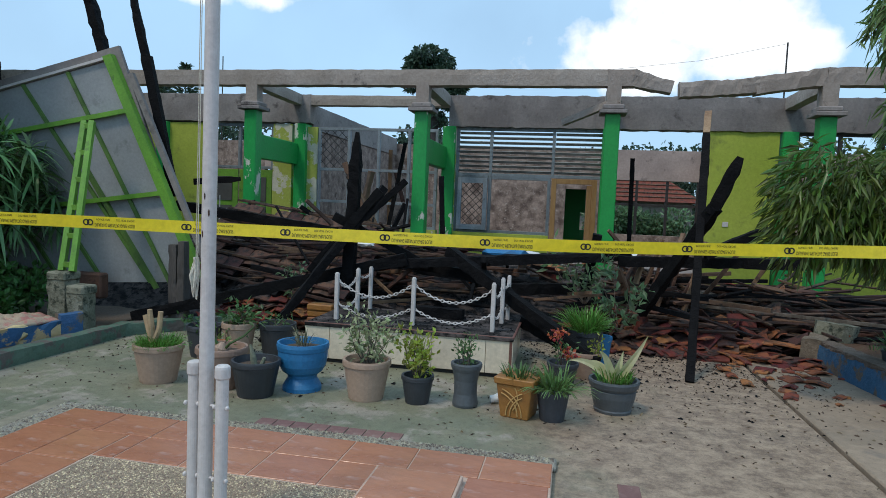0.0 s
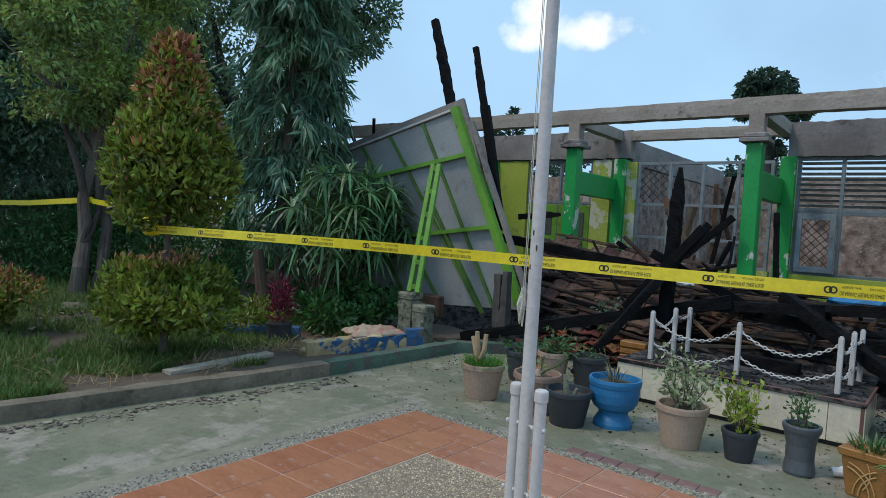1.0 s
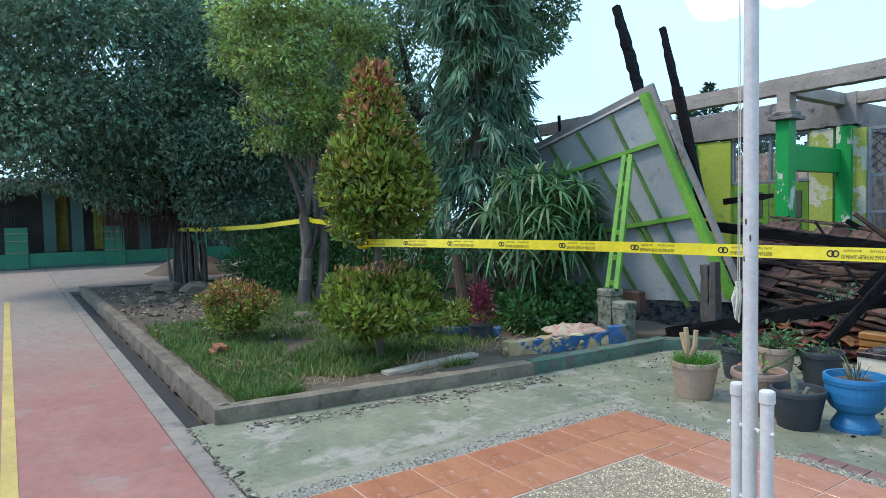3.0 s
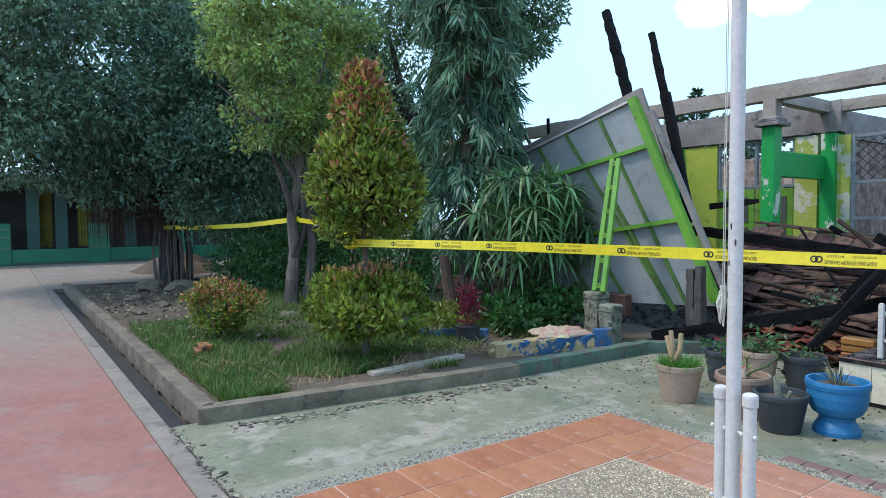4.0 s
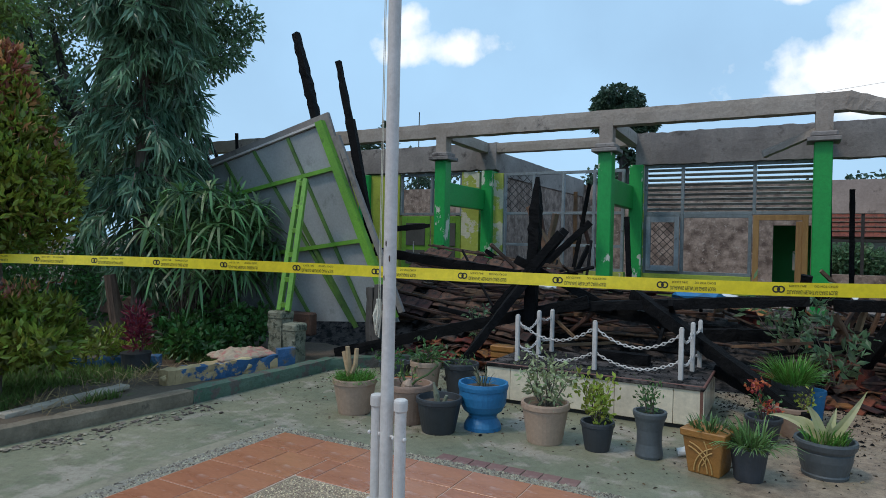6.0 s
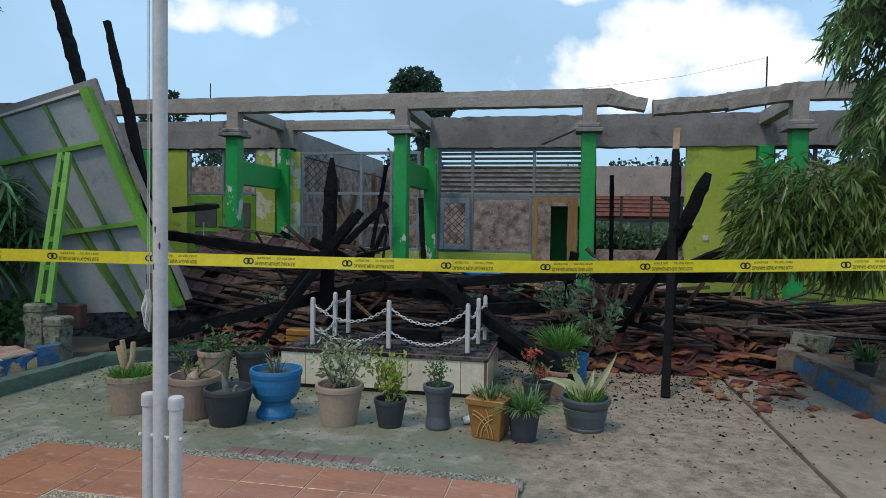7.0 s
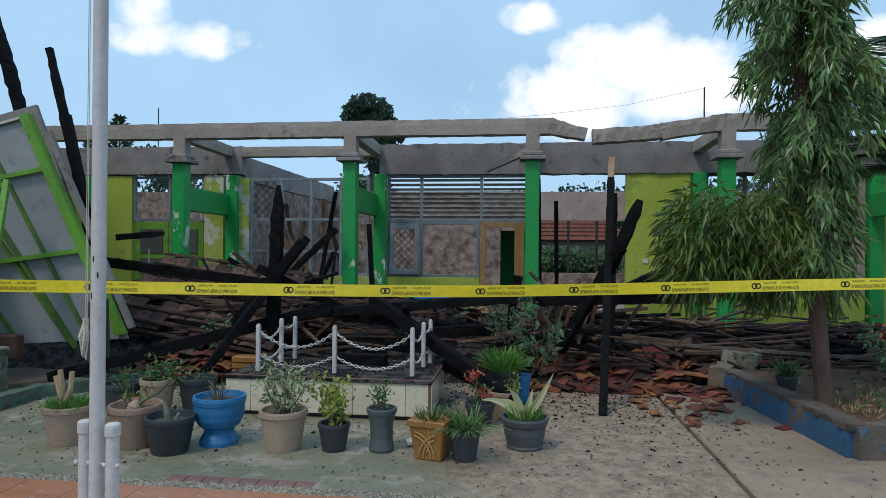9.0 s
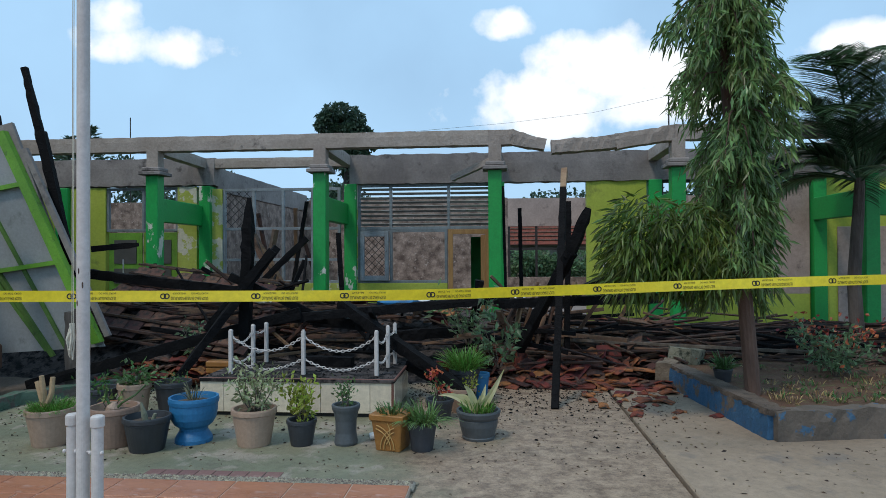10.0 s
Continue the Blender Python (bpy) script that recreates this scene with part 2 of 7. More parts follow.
KERB = mat("kerb_concrete", (0.215, 0.165, 0.12), (0.115, 0.087, 0.062), 0.9, 3, 1.0, 25, grain=0.45, octaves=9.0, c3=(0.065, 0.052, 0.04), spot=0.58)
KERBGREEN = mat("green_kerb_paint", (0.075, 0.15, 0.105), (0.125, 0.19, 0.14), 0.8, 3, 0.7, 25, c3=(0.14, 0.12, 0.10), spot=0.53, sharp=0.04)
BLUEPAINT = mat("blue_paint_worn", (0.03, 0.10, 0.20), (0.05, 0.14, 0.25), 0.85, 2.0, 0.9, 25, c3=(0.15, 0.115, 0.085), spot=0.52, sharp=0.06, octaves=8.0, grain=0.35)
STONEPOST = mat("mossy_concrete", (0.22, 0.21, 0.16), (0.13, 0.13, 0.09), 0.95, 6, 0.9, 30, c3=(0.04, 0.045, 0.03), spot=0.5)
BARK = mat("bark", (0.15, 0.12, 0.098), (0.075, 0.058, 0.046), 0.9, 7, 1.0, 30, stretch=(1, 1, 0.25))
BROWNBARK = mat("brown_bark", (0.16, 0.095, 0.065), (0.10, 0.06, 0.043), 0.9, 5, 0.9, 25, stretch=(1, 1, 0.3))
PALEROOT = mat("pale_root", (0.20, 0.165, 0.135), (0.12, 0.10, 0.08), 0.9, 6, 0.9, 30, stretch=(1, 1, 0.25))
BARKDARK = mat("dark_bark", (0.055, 0.045, 0.04), (0.03, 0.026, 0.022), 0.9, 5, 1.0, 25, stretch=(1, 1, 0.25))
BEIGEPOT = mat("beige_pot", (0.42, 0.29, 0.21), (0.37, 0.25, 0.18), 0.55, 4, 0.08, 40, c3=(0.28, 0.21, 0.17), spot=0.66, vary=0.03)
BROWNPOT = mat("brown_pot", (0.30, 0.19, 0.14), (0.25, 0.155, 0.115), 0.6, 4, 0.08, 40, c3=(0.18, 0.125, 0.10), spot=0.64)
BLACKPOT = mat("black_pot", (0.030, 0.033, 0.038), (0.045, 0.048, 0.055), 0.5, 4, 0.08, 40, c3=(0.09, 0.085, 0.08), spot=0.66)
GREYPOT = mat("grey_pot", (0.085, 0.095, 0.10), (0.065, 0.072, 0.078), 0.5, 4, 0.08, 40, c3=(0.14, 0.13, 0.12), spot=0.66)
BLUEPOT = mat("blue_glazed_pot", (0.02, 0.15, 0.33), (0.025, 0.18, 0.39), 0.55, 4, 0.1, 40, c3=(0.05, 0.16, 0.28), spot=0.64, vary=0.03)
TERRA = mat("terracotta", (0.42, 0.16, 0.065), (0.34, 0.125, 0.05), 0.8, 4, 0.2, 40, c3=(0.22, 0.10, 0.06), spot=0.64)
OCHRE = mat("ochre_glaze", (0.31, 0.125, 0.032), (0.24, 0.09, 0.025), 0.45, 5, 0.3, 40, c3=(0.18, 0.08, 0.03), spot=0.6)
SOIL = mat("soil", (0.075, 0.05, 0.035), (0.12, 0.085, 0.06), 1.0, 12, 0.8, 60)
TAPE = mat("yellow_tape", (0.80, 0.66, 0.02), (0.76, 0.60, 0.02), 0.38, 2, 0.03, 20, vary=0)
TAPEINK = mat("black_ink", (0.02, 0.02, 0.015), None, 0.6, 5, 0, 30, vary=0)
IRON = mat("dark_iron", (0.035, 0.032, 0.030), (0.06, 0.05, 0.045), 0.6, 8, 0.2, 50, metal=0.3)
CLOTH = mat("faded_cloth", (0.42, 0.31, 0.225), (0.33, 0.245, 0.18), 0.9, 4, 0.3, 60, c3=(0.40, 0.17, 0.145), spot=0.50, sharp=0.06)
CREAMPAINT = mat("cream_patch", (0.58, 0.44, 0.24), (0.52, 0.38, 0.2), 0.8, 4, 0.3, 30)
MINT = mat("mint_wall_paint", (0.03, 0.20, 0.115), (0.04, 0.24, 0.14), 0.6, 1, 0.1, 20, c3=(0.20, 0.26, 0.20), spot=0.66)
PALEGREEN = mat("pale_green_paint", (0.055, 0.12, 0.10), (0.045, 0.10, 0.085), 0.7, 1, 0.1, 20, vary=0.03)
CURTAIN = mat("yellow_cloth", (0.22, 0.20, 0.035), (0.15, 0.135, 0.025), 0.9, 3, 0.2, 30)
# dark colour stands in for unlit interiors, as behind the far porch
DARKROOM = mat("dark_interior", (0.10, 0.10, 0.09), (0.06, 0.06, 0.055), 0.9, 1, 0.1, 20, vary=0)
WHITEBIT = mat("white_scrap", (0.7, 0.7, 0.68), (0.6, 0.6, 0.58), 0.6, 8, 0.1, 30)
REDSTRIP = mat("red_painted_cement", (0.185, 0.09, 0.08), (0.24, 0.14, 0.12), 0.8, 5, 0.3, 30, c3=(0.28, 0.24, 0.20), spot=0.58, vary=0.06)
GRASSM = mat("grass_blades", (0.08, 0.155, 0.026), (0.14, 0.195, 0.042), 0.7, 1.2, 0, 10, per="island", vary=0.22, translucent=0.25)
DRYGRASS = mat("dry_grass", (0.38, 0.27, 0.13), (0.30, 0.19, 0.09), 0.8, 2, 0, 10, per="island", vary=0.2, translucent=0.15)


def leafmat(name, c1, c2, scale=1.0, vary=0.25, rough=0.4, tr=0.3, c3=None, spot=0.6):
    return mat(name, c1, c2, rough, scale, 0, 8, per="island", vary=vary, translucent=tr, c3=c3, spot=spot)


L_DARK = leafmat("ficus_leaf", (0.08, 0.165, 0.115), (0.185, 0.285, 0.155), 1.2, 0.3, 0.32, tr=0.4)
L_LIGHT = leafmat("light_leaf", (0.18, 0.275, 0.095), (0.40, 0.48, 0.12), 1.6, 0.3, 0.35, tr=0.4)
L_MID = leafmat("mid_leaf", (0.10, 0.18, 0.095), (0.19, 0.28, 0.125), 0.9, tr=0.4)
L_WEEP = leafmat("weeping_leaf", (0.115, 0.20, 0.065), (0.20, 0.285, 0.085), 1.4)
# darker, bluer copy of weeping_leaf: shade and sky sheen put into its colour
L_WEEPD = leafmat("shaded_weeping_leaf", (0.08, 0.175, 0.11), (0.175, 0.285, 0.15), 1.4, 0.25, 0.32, tr=0.3)
L_GOLD = leafmat("golden_green_leaf", (0.07, 0.12, 0.018), (0.135, 0.175, 0.028), 1.4)
L_SYZ = leafmat("red_tip_leaf", (0.105, 0.165, 0.024), (0.29, 0.32, 0.045), 3.5, 0.32, tr=0.35, c3=(0.28, 0.17, 0.035), spot=0.62)
L_RED = leafmat("new_red_leaf", (0.50, 0.19, 0.11), (0.40, 0.21, 0.075), 2.0, 0.3)
L_PALM = leafmat("palm_leaf", (0.05, 0.10, 0.05), (0.08, 0.14, 0.06), 1.0)
L_RHAPIS = leafmat("lady_palm_leaf", (0.13, 0.24, 0.085), (0.075, 0.165, 0.055), 1.0, tr=0.2)
L_FERN = leafmat("fern_leaf", (0.14, 0.30, 0.05), (0.10, 0.23, 0.04), 3.0)
L_POT = leafmat("pot_leaf", (0.15, 0.22, 0.06), (0.22, 0.28, 0.075), 5.0)
L_POTD = leafmat("dark_pot_leaf", (0.075, 0.15, 0.05), (0.11, 0.20, 0.06), 5.0)
L_GROUND = leafmat("ground_leaf", (0.045, 0.125, 0.03), (0.075, 0.175, 0.04), 2.0)
L_CREAM = leafmat("cream_blade", (0.62, 0.58, 0.34), (0.52, 0.52, 0.24), 12.0, 0.1)
L_PURPLE = leafmat("purple_leaf", (0.16, 0.02, 0.045), (0.22, 0.03, 0.06), 4.0)
FLOWER = leafmat("red_flower", (0.48, 0.07, 0.045), (0.38, 0.10, 0.05), 4.0)
L_FAR = leafmat("far_leaf", (0.045, 0.085, 0.055), (0.075, 0.125, 0.07), 0.5, 0.18)


def fading(m, lo, hi, bare_a, bare_b, dirt_colour, dirt_most=0.75, wobble=3.2):
    """Paint m gives way to bare cement between lo and hi along x, with dark dirt flakes over both."""
    nt = m.node_tree
    p = nt.nodes["Principled BSDF"]
    src = p.inputs["Base Color"].links[0].from_socket
    tc = nt.nodes.new("ShaderNodeTexCoord")
    sep = nt.nodes.new("ShaderNodeSeparateXYZ")
    nt.links.new(tc.outputs["Object"], sep.inputs[0])

    def cloud(scale, detail, rough_, a, b, top):
        n = nt.nodes.new("ShaderNodeTexNoise")
        n.inputs["Scale"].default_value, n.inputs["Detail"].default_value, n.inputs["Roughness"].default_value = scale, detail, rough_
        nt.links.new(tc.outputs["Object"], n.inputs["Vector"])
        r = nt.nodes.new("ShaderNodeMapRange")
        r.inputs["From Min"].default_value, r.inputs["From Max"].default_value, r.inputs["To Max"].default_value = a, b, top
        nt.links.new(n.outputs[0], r.inputs["Value"])
        return n.outputs[0], r.outputs["Result"]

    def blend(f, x, y):
        n = nt.nodes.new("ShaderNodeMix")
        n.data_type = "RGBA"
        for sock, v in (("Factor", f), ("A", x), ("B", y)):
            if isinstance(v, tuple):
                n.inputs[sock].default_value = (*v, 1)
            else:
                nt.links.new(v, n.inputs[sock])
        return n.outputs["Result"]

    wave, _ = cloud(1.3, 7, 0.6, 0, 1, 1)
    add = nt.nodes.new("ShaderNodeMath")
    add.operation = "MULTIPLY_ADD"
    add.inputs[1].default_value, add.inputs[2].default_value = wobble, -wobble / 2
    nt.links.new(wave, add.inputs[0])
    s = nt.nodes.new("ShaderNodeMath")
    s.operation = "ADD"
    nt.links.new(sep.outputs["X"], s.inputs[0])
    nt.links.new(add.outputs[0], s.inputs[1])
    r = nt.nodes.new("ShaderNodeMapRange")
    r.inputs["From Min"].default_value, r.inputs["From Max"].default_value = lo, hi
    nt.links.new(s.outputs[0], r.inputs["Value"])
    _, f2 = cloud(7.0, 14, 0.84, 0.43, 0.58, 1.0)
    _, f3 = cloud(3.2, 14, 0.84, 0.54, 0.66, dirt_most)
    _, f4 = cloud(20.0, 12, 0.92, 0.51, 0.60, dirt_most * 0.85)
    col = blend(r.outputs["Result"], src, blend(f2, bare_a, bare_b))
    col = blend(f3, col, dirt_colour)
    col = blend(f4, col, dirt_colour)
    nt.links.new(col, p.inputs["Base Color"])
    return m


YARD = fading(mat("yard_cement", (0.18, 0.188, 0.12), (0.26, 0.245, 0.16), 0.6, 1.1, 0.6, 9, c3=(0.35, 0.305, 0.24), spot=0.52, sharp=0.08, vary=0, grain=0.35, octaves=9.0),
              -0.3, 0.8, (0.42, 0.31, 0.215), (0.20, 0.138, 0.095), (0.095, 0.066, 0.046), 0.72)
ROADPINK = fading(mat("pink_road", (0.29, 0.105, 0.082), (0.345, 0.155, 0.122), 0.75, 0.7, 0.5, 9, c3=(0.33, 0.24, 0.20), spot=0.55, sharp=0.2, vary=0, grain=0.3, octaves=9.0),
                  -6.0, -11.0, (0.31, 0.235, 0.185), (0.23, 0.168, 0.132), (0.14, 0.10, 0.08), 0.6, 5.0)
ROADGREY = mat("grey_road", (0.215, 0.175, 0.145), (0.275, 0.22, 0.18), 0.85, 1.5, 0.5, 10, c3=(0.12, 0.097, 0.08), spot=0.55, sharp=0.15, vary=0, grain=0.4, octaves=9.0)
LITTER = mat("dry_flakes", (0.15, 0.10, 0.065), (0.075, 0.055, 0.04), 0.9, 6, 0, 20, per="island", vary=0.3, c3=(0.30, 0.24, 0.17), spot=0.6)
CEMENT2 = fading(mat("pale_cement", (0.38, 0.285, 0.20), (0.29, 0.215, 0.148), 0.75, 0.9, 0.5, 12, c3=(0.22, 0.18, 0.145), spot=0.56, sharp=0.12, vary=0, grain=0.35, octaves=9.0),
                 40.0, 50.0, (0.4, 0.33, 0.26), (0.2, 0.15, 0.12), (0.15, 0.12, 0.095), 0.6)

# ---- builders ----
rng = np.random.default_rng(7)


def part(name, bm, material, parent=None, label="", smooth=False):
    """One mesh object from a bmesh, under a thing or a part."""
    me = bpy.data.meshes.new(name)
    bm.to_mesh(me)
    bm.free()
    me.materials.append(material)
    if smooth:
        me.shade_smooth()
    ob = new(name, me)
    if parent:
        ob.parent = parent
    return tagged(ob, label=label)


def raw(name, verts, faces, material, parent=None, label="", smooth=False):
    me = bpy.data.meshes.new(name)
    me.from_pydata(np.asarray(verts).tolist(), [], np.asarray(faces).tolist())
    me.materials.append(material)
    if smooth:
        me.shade_smooth()
    ob = new(name, me)
    if parent:
        ob.parent = parent
    return tagged(ob, label=label)


def thing(name, label, category, group="", at=(0, 0, 0), kind=""):
    ob = new(name)
    ob.empty_display_size = 0.1
    ob.location = at
    return tagged(ob, label, category, group, kind)


def box(bm, lo, hi, bevel=0.0, m=None):
    lo, hi = Vector(lo), Vector(hi)
    r = bmesh.ops.create_cube(bm, size=1.0)
    vs = r["verts"]
    for v in vs:
        v.co = Vector([(lo[i] + hi[i]) / 2 + v.co[i] * (hi[i] - lo[i]) for i in range(3)])
    if bevel:
        es = list({e for v in vs for e in v.link_edges})
        b = bmesh.ops.bevel(bm, geom=es, offset=bevel, segments=1, affect="EDGES", profile=0.5)
        vs = list({v for f in b["faces"] for v in f.verts} | {v for v in vs if v.is_valid})
    if m is not None:
        for v in vs:
            v.co = m @ v.co
    return vs


def boxp(name, lo, hi, material, parent=None, bevel=0.006, label="", m=None):
    bm = bmesh.new()
    box(bm, lo, hi, bevel, m)
    return part(name, bm, material, parent, label)


def axes_of(p, q, up=(0, 0, 1)):
    d = (Vector(q) - Vector(p)).normalized()
    u = Vector(up)
    if abs(d.dot(u)) > 0.98:
        u = Vector((0, 1, 0))
    s = d.cross(u).normalized()
    return d, s, s.cross(d)


def tube(bm, p, q, r0, r1=None, n=8, caps=True):
    r1 = r0 if r1 is None else r1
    d, s, u = axes_of(p, q)
    rings = []
    for c, r in ((Vector(p), r0), (Vector(q), r1)):
        rings.append([bm.verts.new(c + (s * math.cos(2 * math.pi * i / n) + u * math.sin(2 * math.pi * i / n)) * r) for i in range(n)])
    for i in range(n):
        bm.faces.new((rings[0][i], rings[0][(i + 1) % n], rings[1][(i + 1) % n], rings[1][i]))
    if caps:
        bm.faces.new(rings[0][::-1])
        bm.faces.new(rings[1])


def path_tube(bm, pts, radii, n=8, rough=0.0):
    """A bent, tapering tube along points."""
    rings = []
    pts = [Vector(p) for p in pts]
    for k, p in enumerate(pts):
        a, b = pts[max(0, k - 1)], pts[min(len(pts) - 1, k + 1)]
        d, s, u = axes_of(a, b, (0.3, 0.9, 0.1))
        ring = []
        for i in range(n):
            w = (s * math.cos(2 * math.pi * i / n) + u * math.sin(2 * math.pi * i / n))
            r = radii[k] * (1 + rough * (noise.noise((p + w * radii[k]) * 7.0)))
            ring.append(bm.verts.new(p + w * r))
        rings.append(ring)
    for a, b in zip(rings, rings[1:]):
        for i in range(n):
            bm.faces.new((a[i], a[(i + 1) % n], b[(i + 1) % n], b[i]))
    bm.faces.new(rings[0][::-1])
    bm.faces.new(rings[-1])


def beam(bm, p, q, w, h, rough=0.15, step=0.12, taper=1.0, eaten=0.0):
    """A squared timber from p to q, with a gnawed, uneven surface."""
    p, q = Vector(p), Vector(q)
    d, s, u = axes_of(p, q)
    n = max(2, int((q - p).length / step))
    ring0 = None
    off = Vector((p.x * 3.1, q.z * 2.7, p.y))
    for k in range(n + 1):
        f = k / n
        c = p.lerp(q, f)
        g = 1 + (taper - 1) * f
        end = 1 - eaten * max(0, (f - 0.8) / 0.2)
        ring = []
        for a, b in ((-1, -1), (-0.35, -1.05), (1, -1), (1.05, 0.3), (1, 1), (0.2, 1.04), (-1, 1), (-1.05, -0.2)):
            v = s * a * w / 2 + u * b * h / 2
            j = 1 + rough * noise.noise((c + v) * 9.0 + off) + rough * 0.7 * noise.noise((c + v) * 25.0 + off)
            ring.append(bm.verts.new(c + v * g * end * j))
        if ring0:
            for i in range(8):
                bm.faces.new((ring0[i], ring0[(i + 1) % 8], ring[(i + 1) % 8], ring[i]))
        else:
            bm.faces.new(ring[::-1])
        ring0 = ring
    bm.faces.new(ring0)


def lathe(bm, profile, n=28, at=(0, 0, 0)):
    rings = []
    for r, z in profile:
        rings.append([bm.verts.new((at[0] + r * math.cos(2 * math.pi * i / n), at[1] + r * math.sin(2 * math.pi * i / n), at[2] + z)) for i in range(n)])
    for a, b in zip(rings, rings[1:]):
        for i in range(n):
            bm.faces.new((a[i], a[(i + 1) % n], b[(i + 1) % n], b[i]))
    bm.faces.new(rings[0][::-1])
    bm.faces.new(rings[-1])


def unit(v):
    return v / np.maximum(np.linalg.norm(v, axis=-1, keepdims=True), 1e-9)


def leaves(name, at, way, length, width, material, parent, fold=0.25, droop=0.0, label=""):
    """Many leaves, each a folded blade of four faces from its stalk along its way."""
    at, way = np.asarray(at, float), unit(np.asarray(way, float))
    n = len(at)
    length = np.broadcast_to(length, n)[:, None] * rng.uniform(0.7, 1.25, (n, 1))
    width = np.broadcast_to(width, n)[:, None] * rng.uniform(0.8, 1.2, (n, 1))
    ref = rng.normal(size=(n, 3))
    side = unit(np.cross(way, ref))
    up = np.cross(side, way)
    down = np.array([[0, 0, -1.0]])
    mid = at + way * length * 0.45 + down * droop * length * 0.12
    tip = at + way * length + down * droop * length * 0.5
    lft = mid + side * width / 2 + up * width * fold
    rgt = mid - side * width / 2 + up * width * fold
    verts = np.stack([at, lft, mid, rgt, tip], 1).reshape(-1, 3)
    base = (np.arange(n) * 5)[:, None]
    tri = np.array([[0, 2, 1], [0, 3, 2], [1, 2, 4], [2, 3, 4]])
    faces = (base[:, :, None] + tri[None]).reshape(-1, 3)
    return raw(name, verts, faces, material, parent, label)


def blades(name, root, tip, width, material, parent, sag=0.3, seg=4, label=""):
    """Long strap leaves from root to tip that arch over."""
    root, tip = np.asarray(root, float), np.asarray(tip, float)
    n = len(root)
    d = tip - root
    side = unit(np.cross(d, np.tile([[0.0, 0.0, 1.0]], (n, 1)) + rng.normal(scale=0.25, size=(n, 3))))
    ln = np.linalg.norm(d, axis=1, keepdims=True)
    rows = []
    for k in range(seg + 1):
        f = k / seg
        c = root + d * f + np.array([[0, 0, 1.0]]) * ln * sag * (f - f * f) * 1.6
        w = width * (0.55 + 0.9 * f) * (1 - f) ** 0.6 if k < seg else 0.001
        rows += [c + side * w, c - side * w]
    verts = np.stack(rows, 1).reshape(-1, 3)
    m = 2 * (seg + 1)
    quad = np.array([[2 * k, 2 * k + 1, 2 * k + 3, 2 * k + 2] for k in range(seg)])
    faces = ((np.arange(n) * m)[:, None, None] + quad[None]).reshape(-1, 4)
    return raw(name, verts, faces, material, parent, label)


def in_blobs(blobs, count, shell=0.45):
    """Random places near the surface of lumpy ellipsoids, with outward directions."""
    vol = np.array([b[1][0] * b[1][1] * b[1][2] for b in blobs]) ** (2 / 3)
    pick = rng.choice(len(blobs), size=count, p=vol / vol.sum())
    c = np.array([b[0] for b in blobs], float)[pick]
    r = np.array([b[1] for b in blobs], float)[pick]
    d = unit(rng.normal(size=(count, 3)))
    f = 1 - shell * rng.random((count, 1)) ** 1.6
    return c + d * r * f, unit(d / r)


def clumps(centre, radius, count, size, seed):
    """Sub-blobs spread over a large ellipsoid: an uneven crown with gaps."""
    g = np.random.default_rng(seed)
    d = unit(g.normal(size=(count, 3)))
    f = 0.55 + 0.5 * g.random((count, 1))
    c = np.array(centre) + d * np.array(radius) * f
    s = size * g.uniform(0.6, 1.35, (count, 1)) * np.array([[1.15, 1.15, 0.75]])
    return [(c[i], s[i]) for i in range(count)]


def limbs(bm, base, tips, r0, bend=0.15, n=7):
    base = Vector(base)
    for t in tips:
        t = Vector(t)
        mid = base.lerp(t, 0.5) + Vector(rng.normal(scale=bend, size=3).tolist())
        path_tube(bm, [base, base.lerp(mid, 0.5) + Vector((0, 0, 0.03)), mid, mid.lerp(t, 0.55), t], [r0, r0 * 0.8, r0 * 0.6, r0 * 0.4, r0 * 0.15], n, 0.15)


# ---- ground, yard, road ----
def sheet(name, x0, y0, x1, y1, z, material, label, category, cell=0.5, amp=0.0, thick=0.0, kind="structure"):
    nx, ny = max(1, int((x1 - x0) / cell)), max(1, int((y1 - y0) / cell))
    xs, ys = np.linspace(x0, x1, nx + 1), np.linspace(y0, y1, ny + 1)
    vs = [(x, y, z + amp * noise.noise((x * 1.3, y * 1.3, 3.0)) + amp * 0.5 * noise.noise((x * 4, y * 4, 1.0))) for y in ys for x in xs]
    fs = [(j * (nx + 1) + i, j * (nx + 1) + i + 1, (j + 1) * (nx + 1) + i + 1, (j + 1) * (nx + 1) + i) for j in range(ny) for i in range(nx)]
    return tagged(raw(name, vs, fs, material, smooth=amp > 0), label, category, kind=kind)


def slab(name, x0, y0, x1, y1, z0, z1, material, label, category, bevel=0.01):
    return tagged(boxp(name, (x0, y0, z0), (x1, y1, z1), material, None, bevel), label, category, kind="structure")


sheet("ground", -900, -900, 900, 900, -0.13, EARTH, "bare brown earth reaching to the horizon", "ground", cell=300)
slab("pavement", -4.62, 0.96, 2.26, 8.6, -0.12, 0.0, YARD, "worn cement yard with faded green paint", "pavement")
slab("pavement", 2.285, 0.96, 9.5, 9.2, -0.12, 0.014, CEMENT2, "pale cement yard slab with stains", "pavement")
slab("road", -30.0, -9.0, 9.5, 0.80, -0.12, -0.010, ROADPINK, "cement road with worn pink paint", "road")
stripe_mat = mat("yellow_road_paint", (0.46, 0.30, 0.085), (0.37, 0.24, 0.075), 0.75, 2.5, 0.3, 30, c3=(0.33, 0.20, 0.15), spot=0.60, sharp=0.05, octaves=8.0)
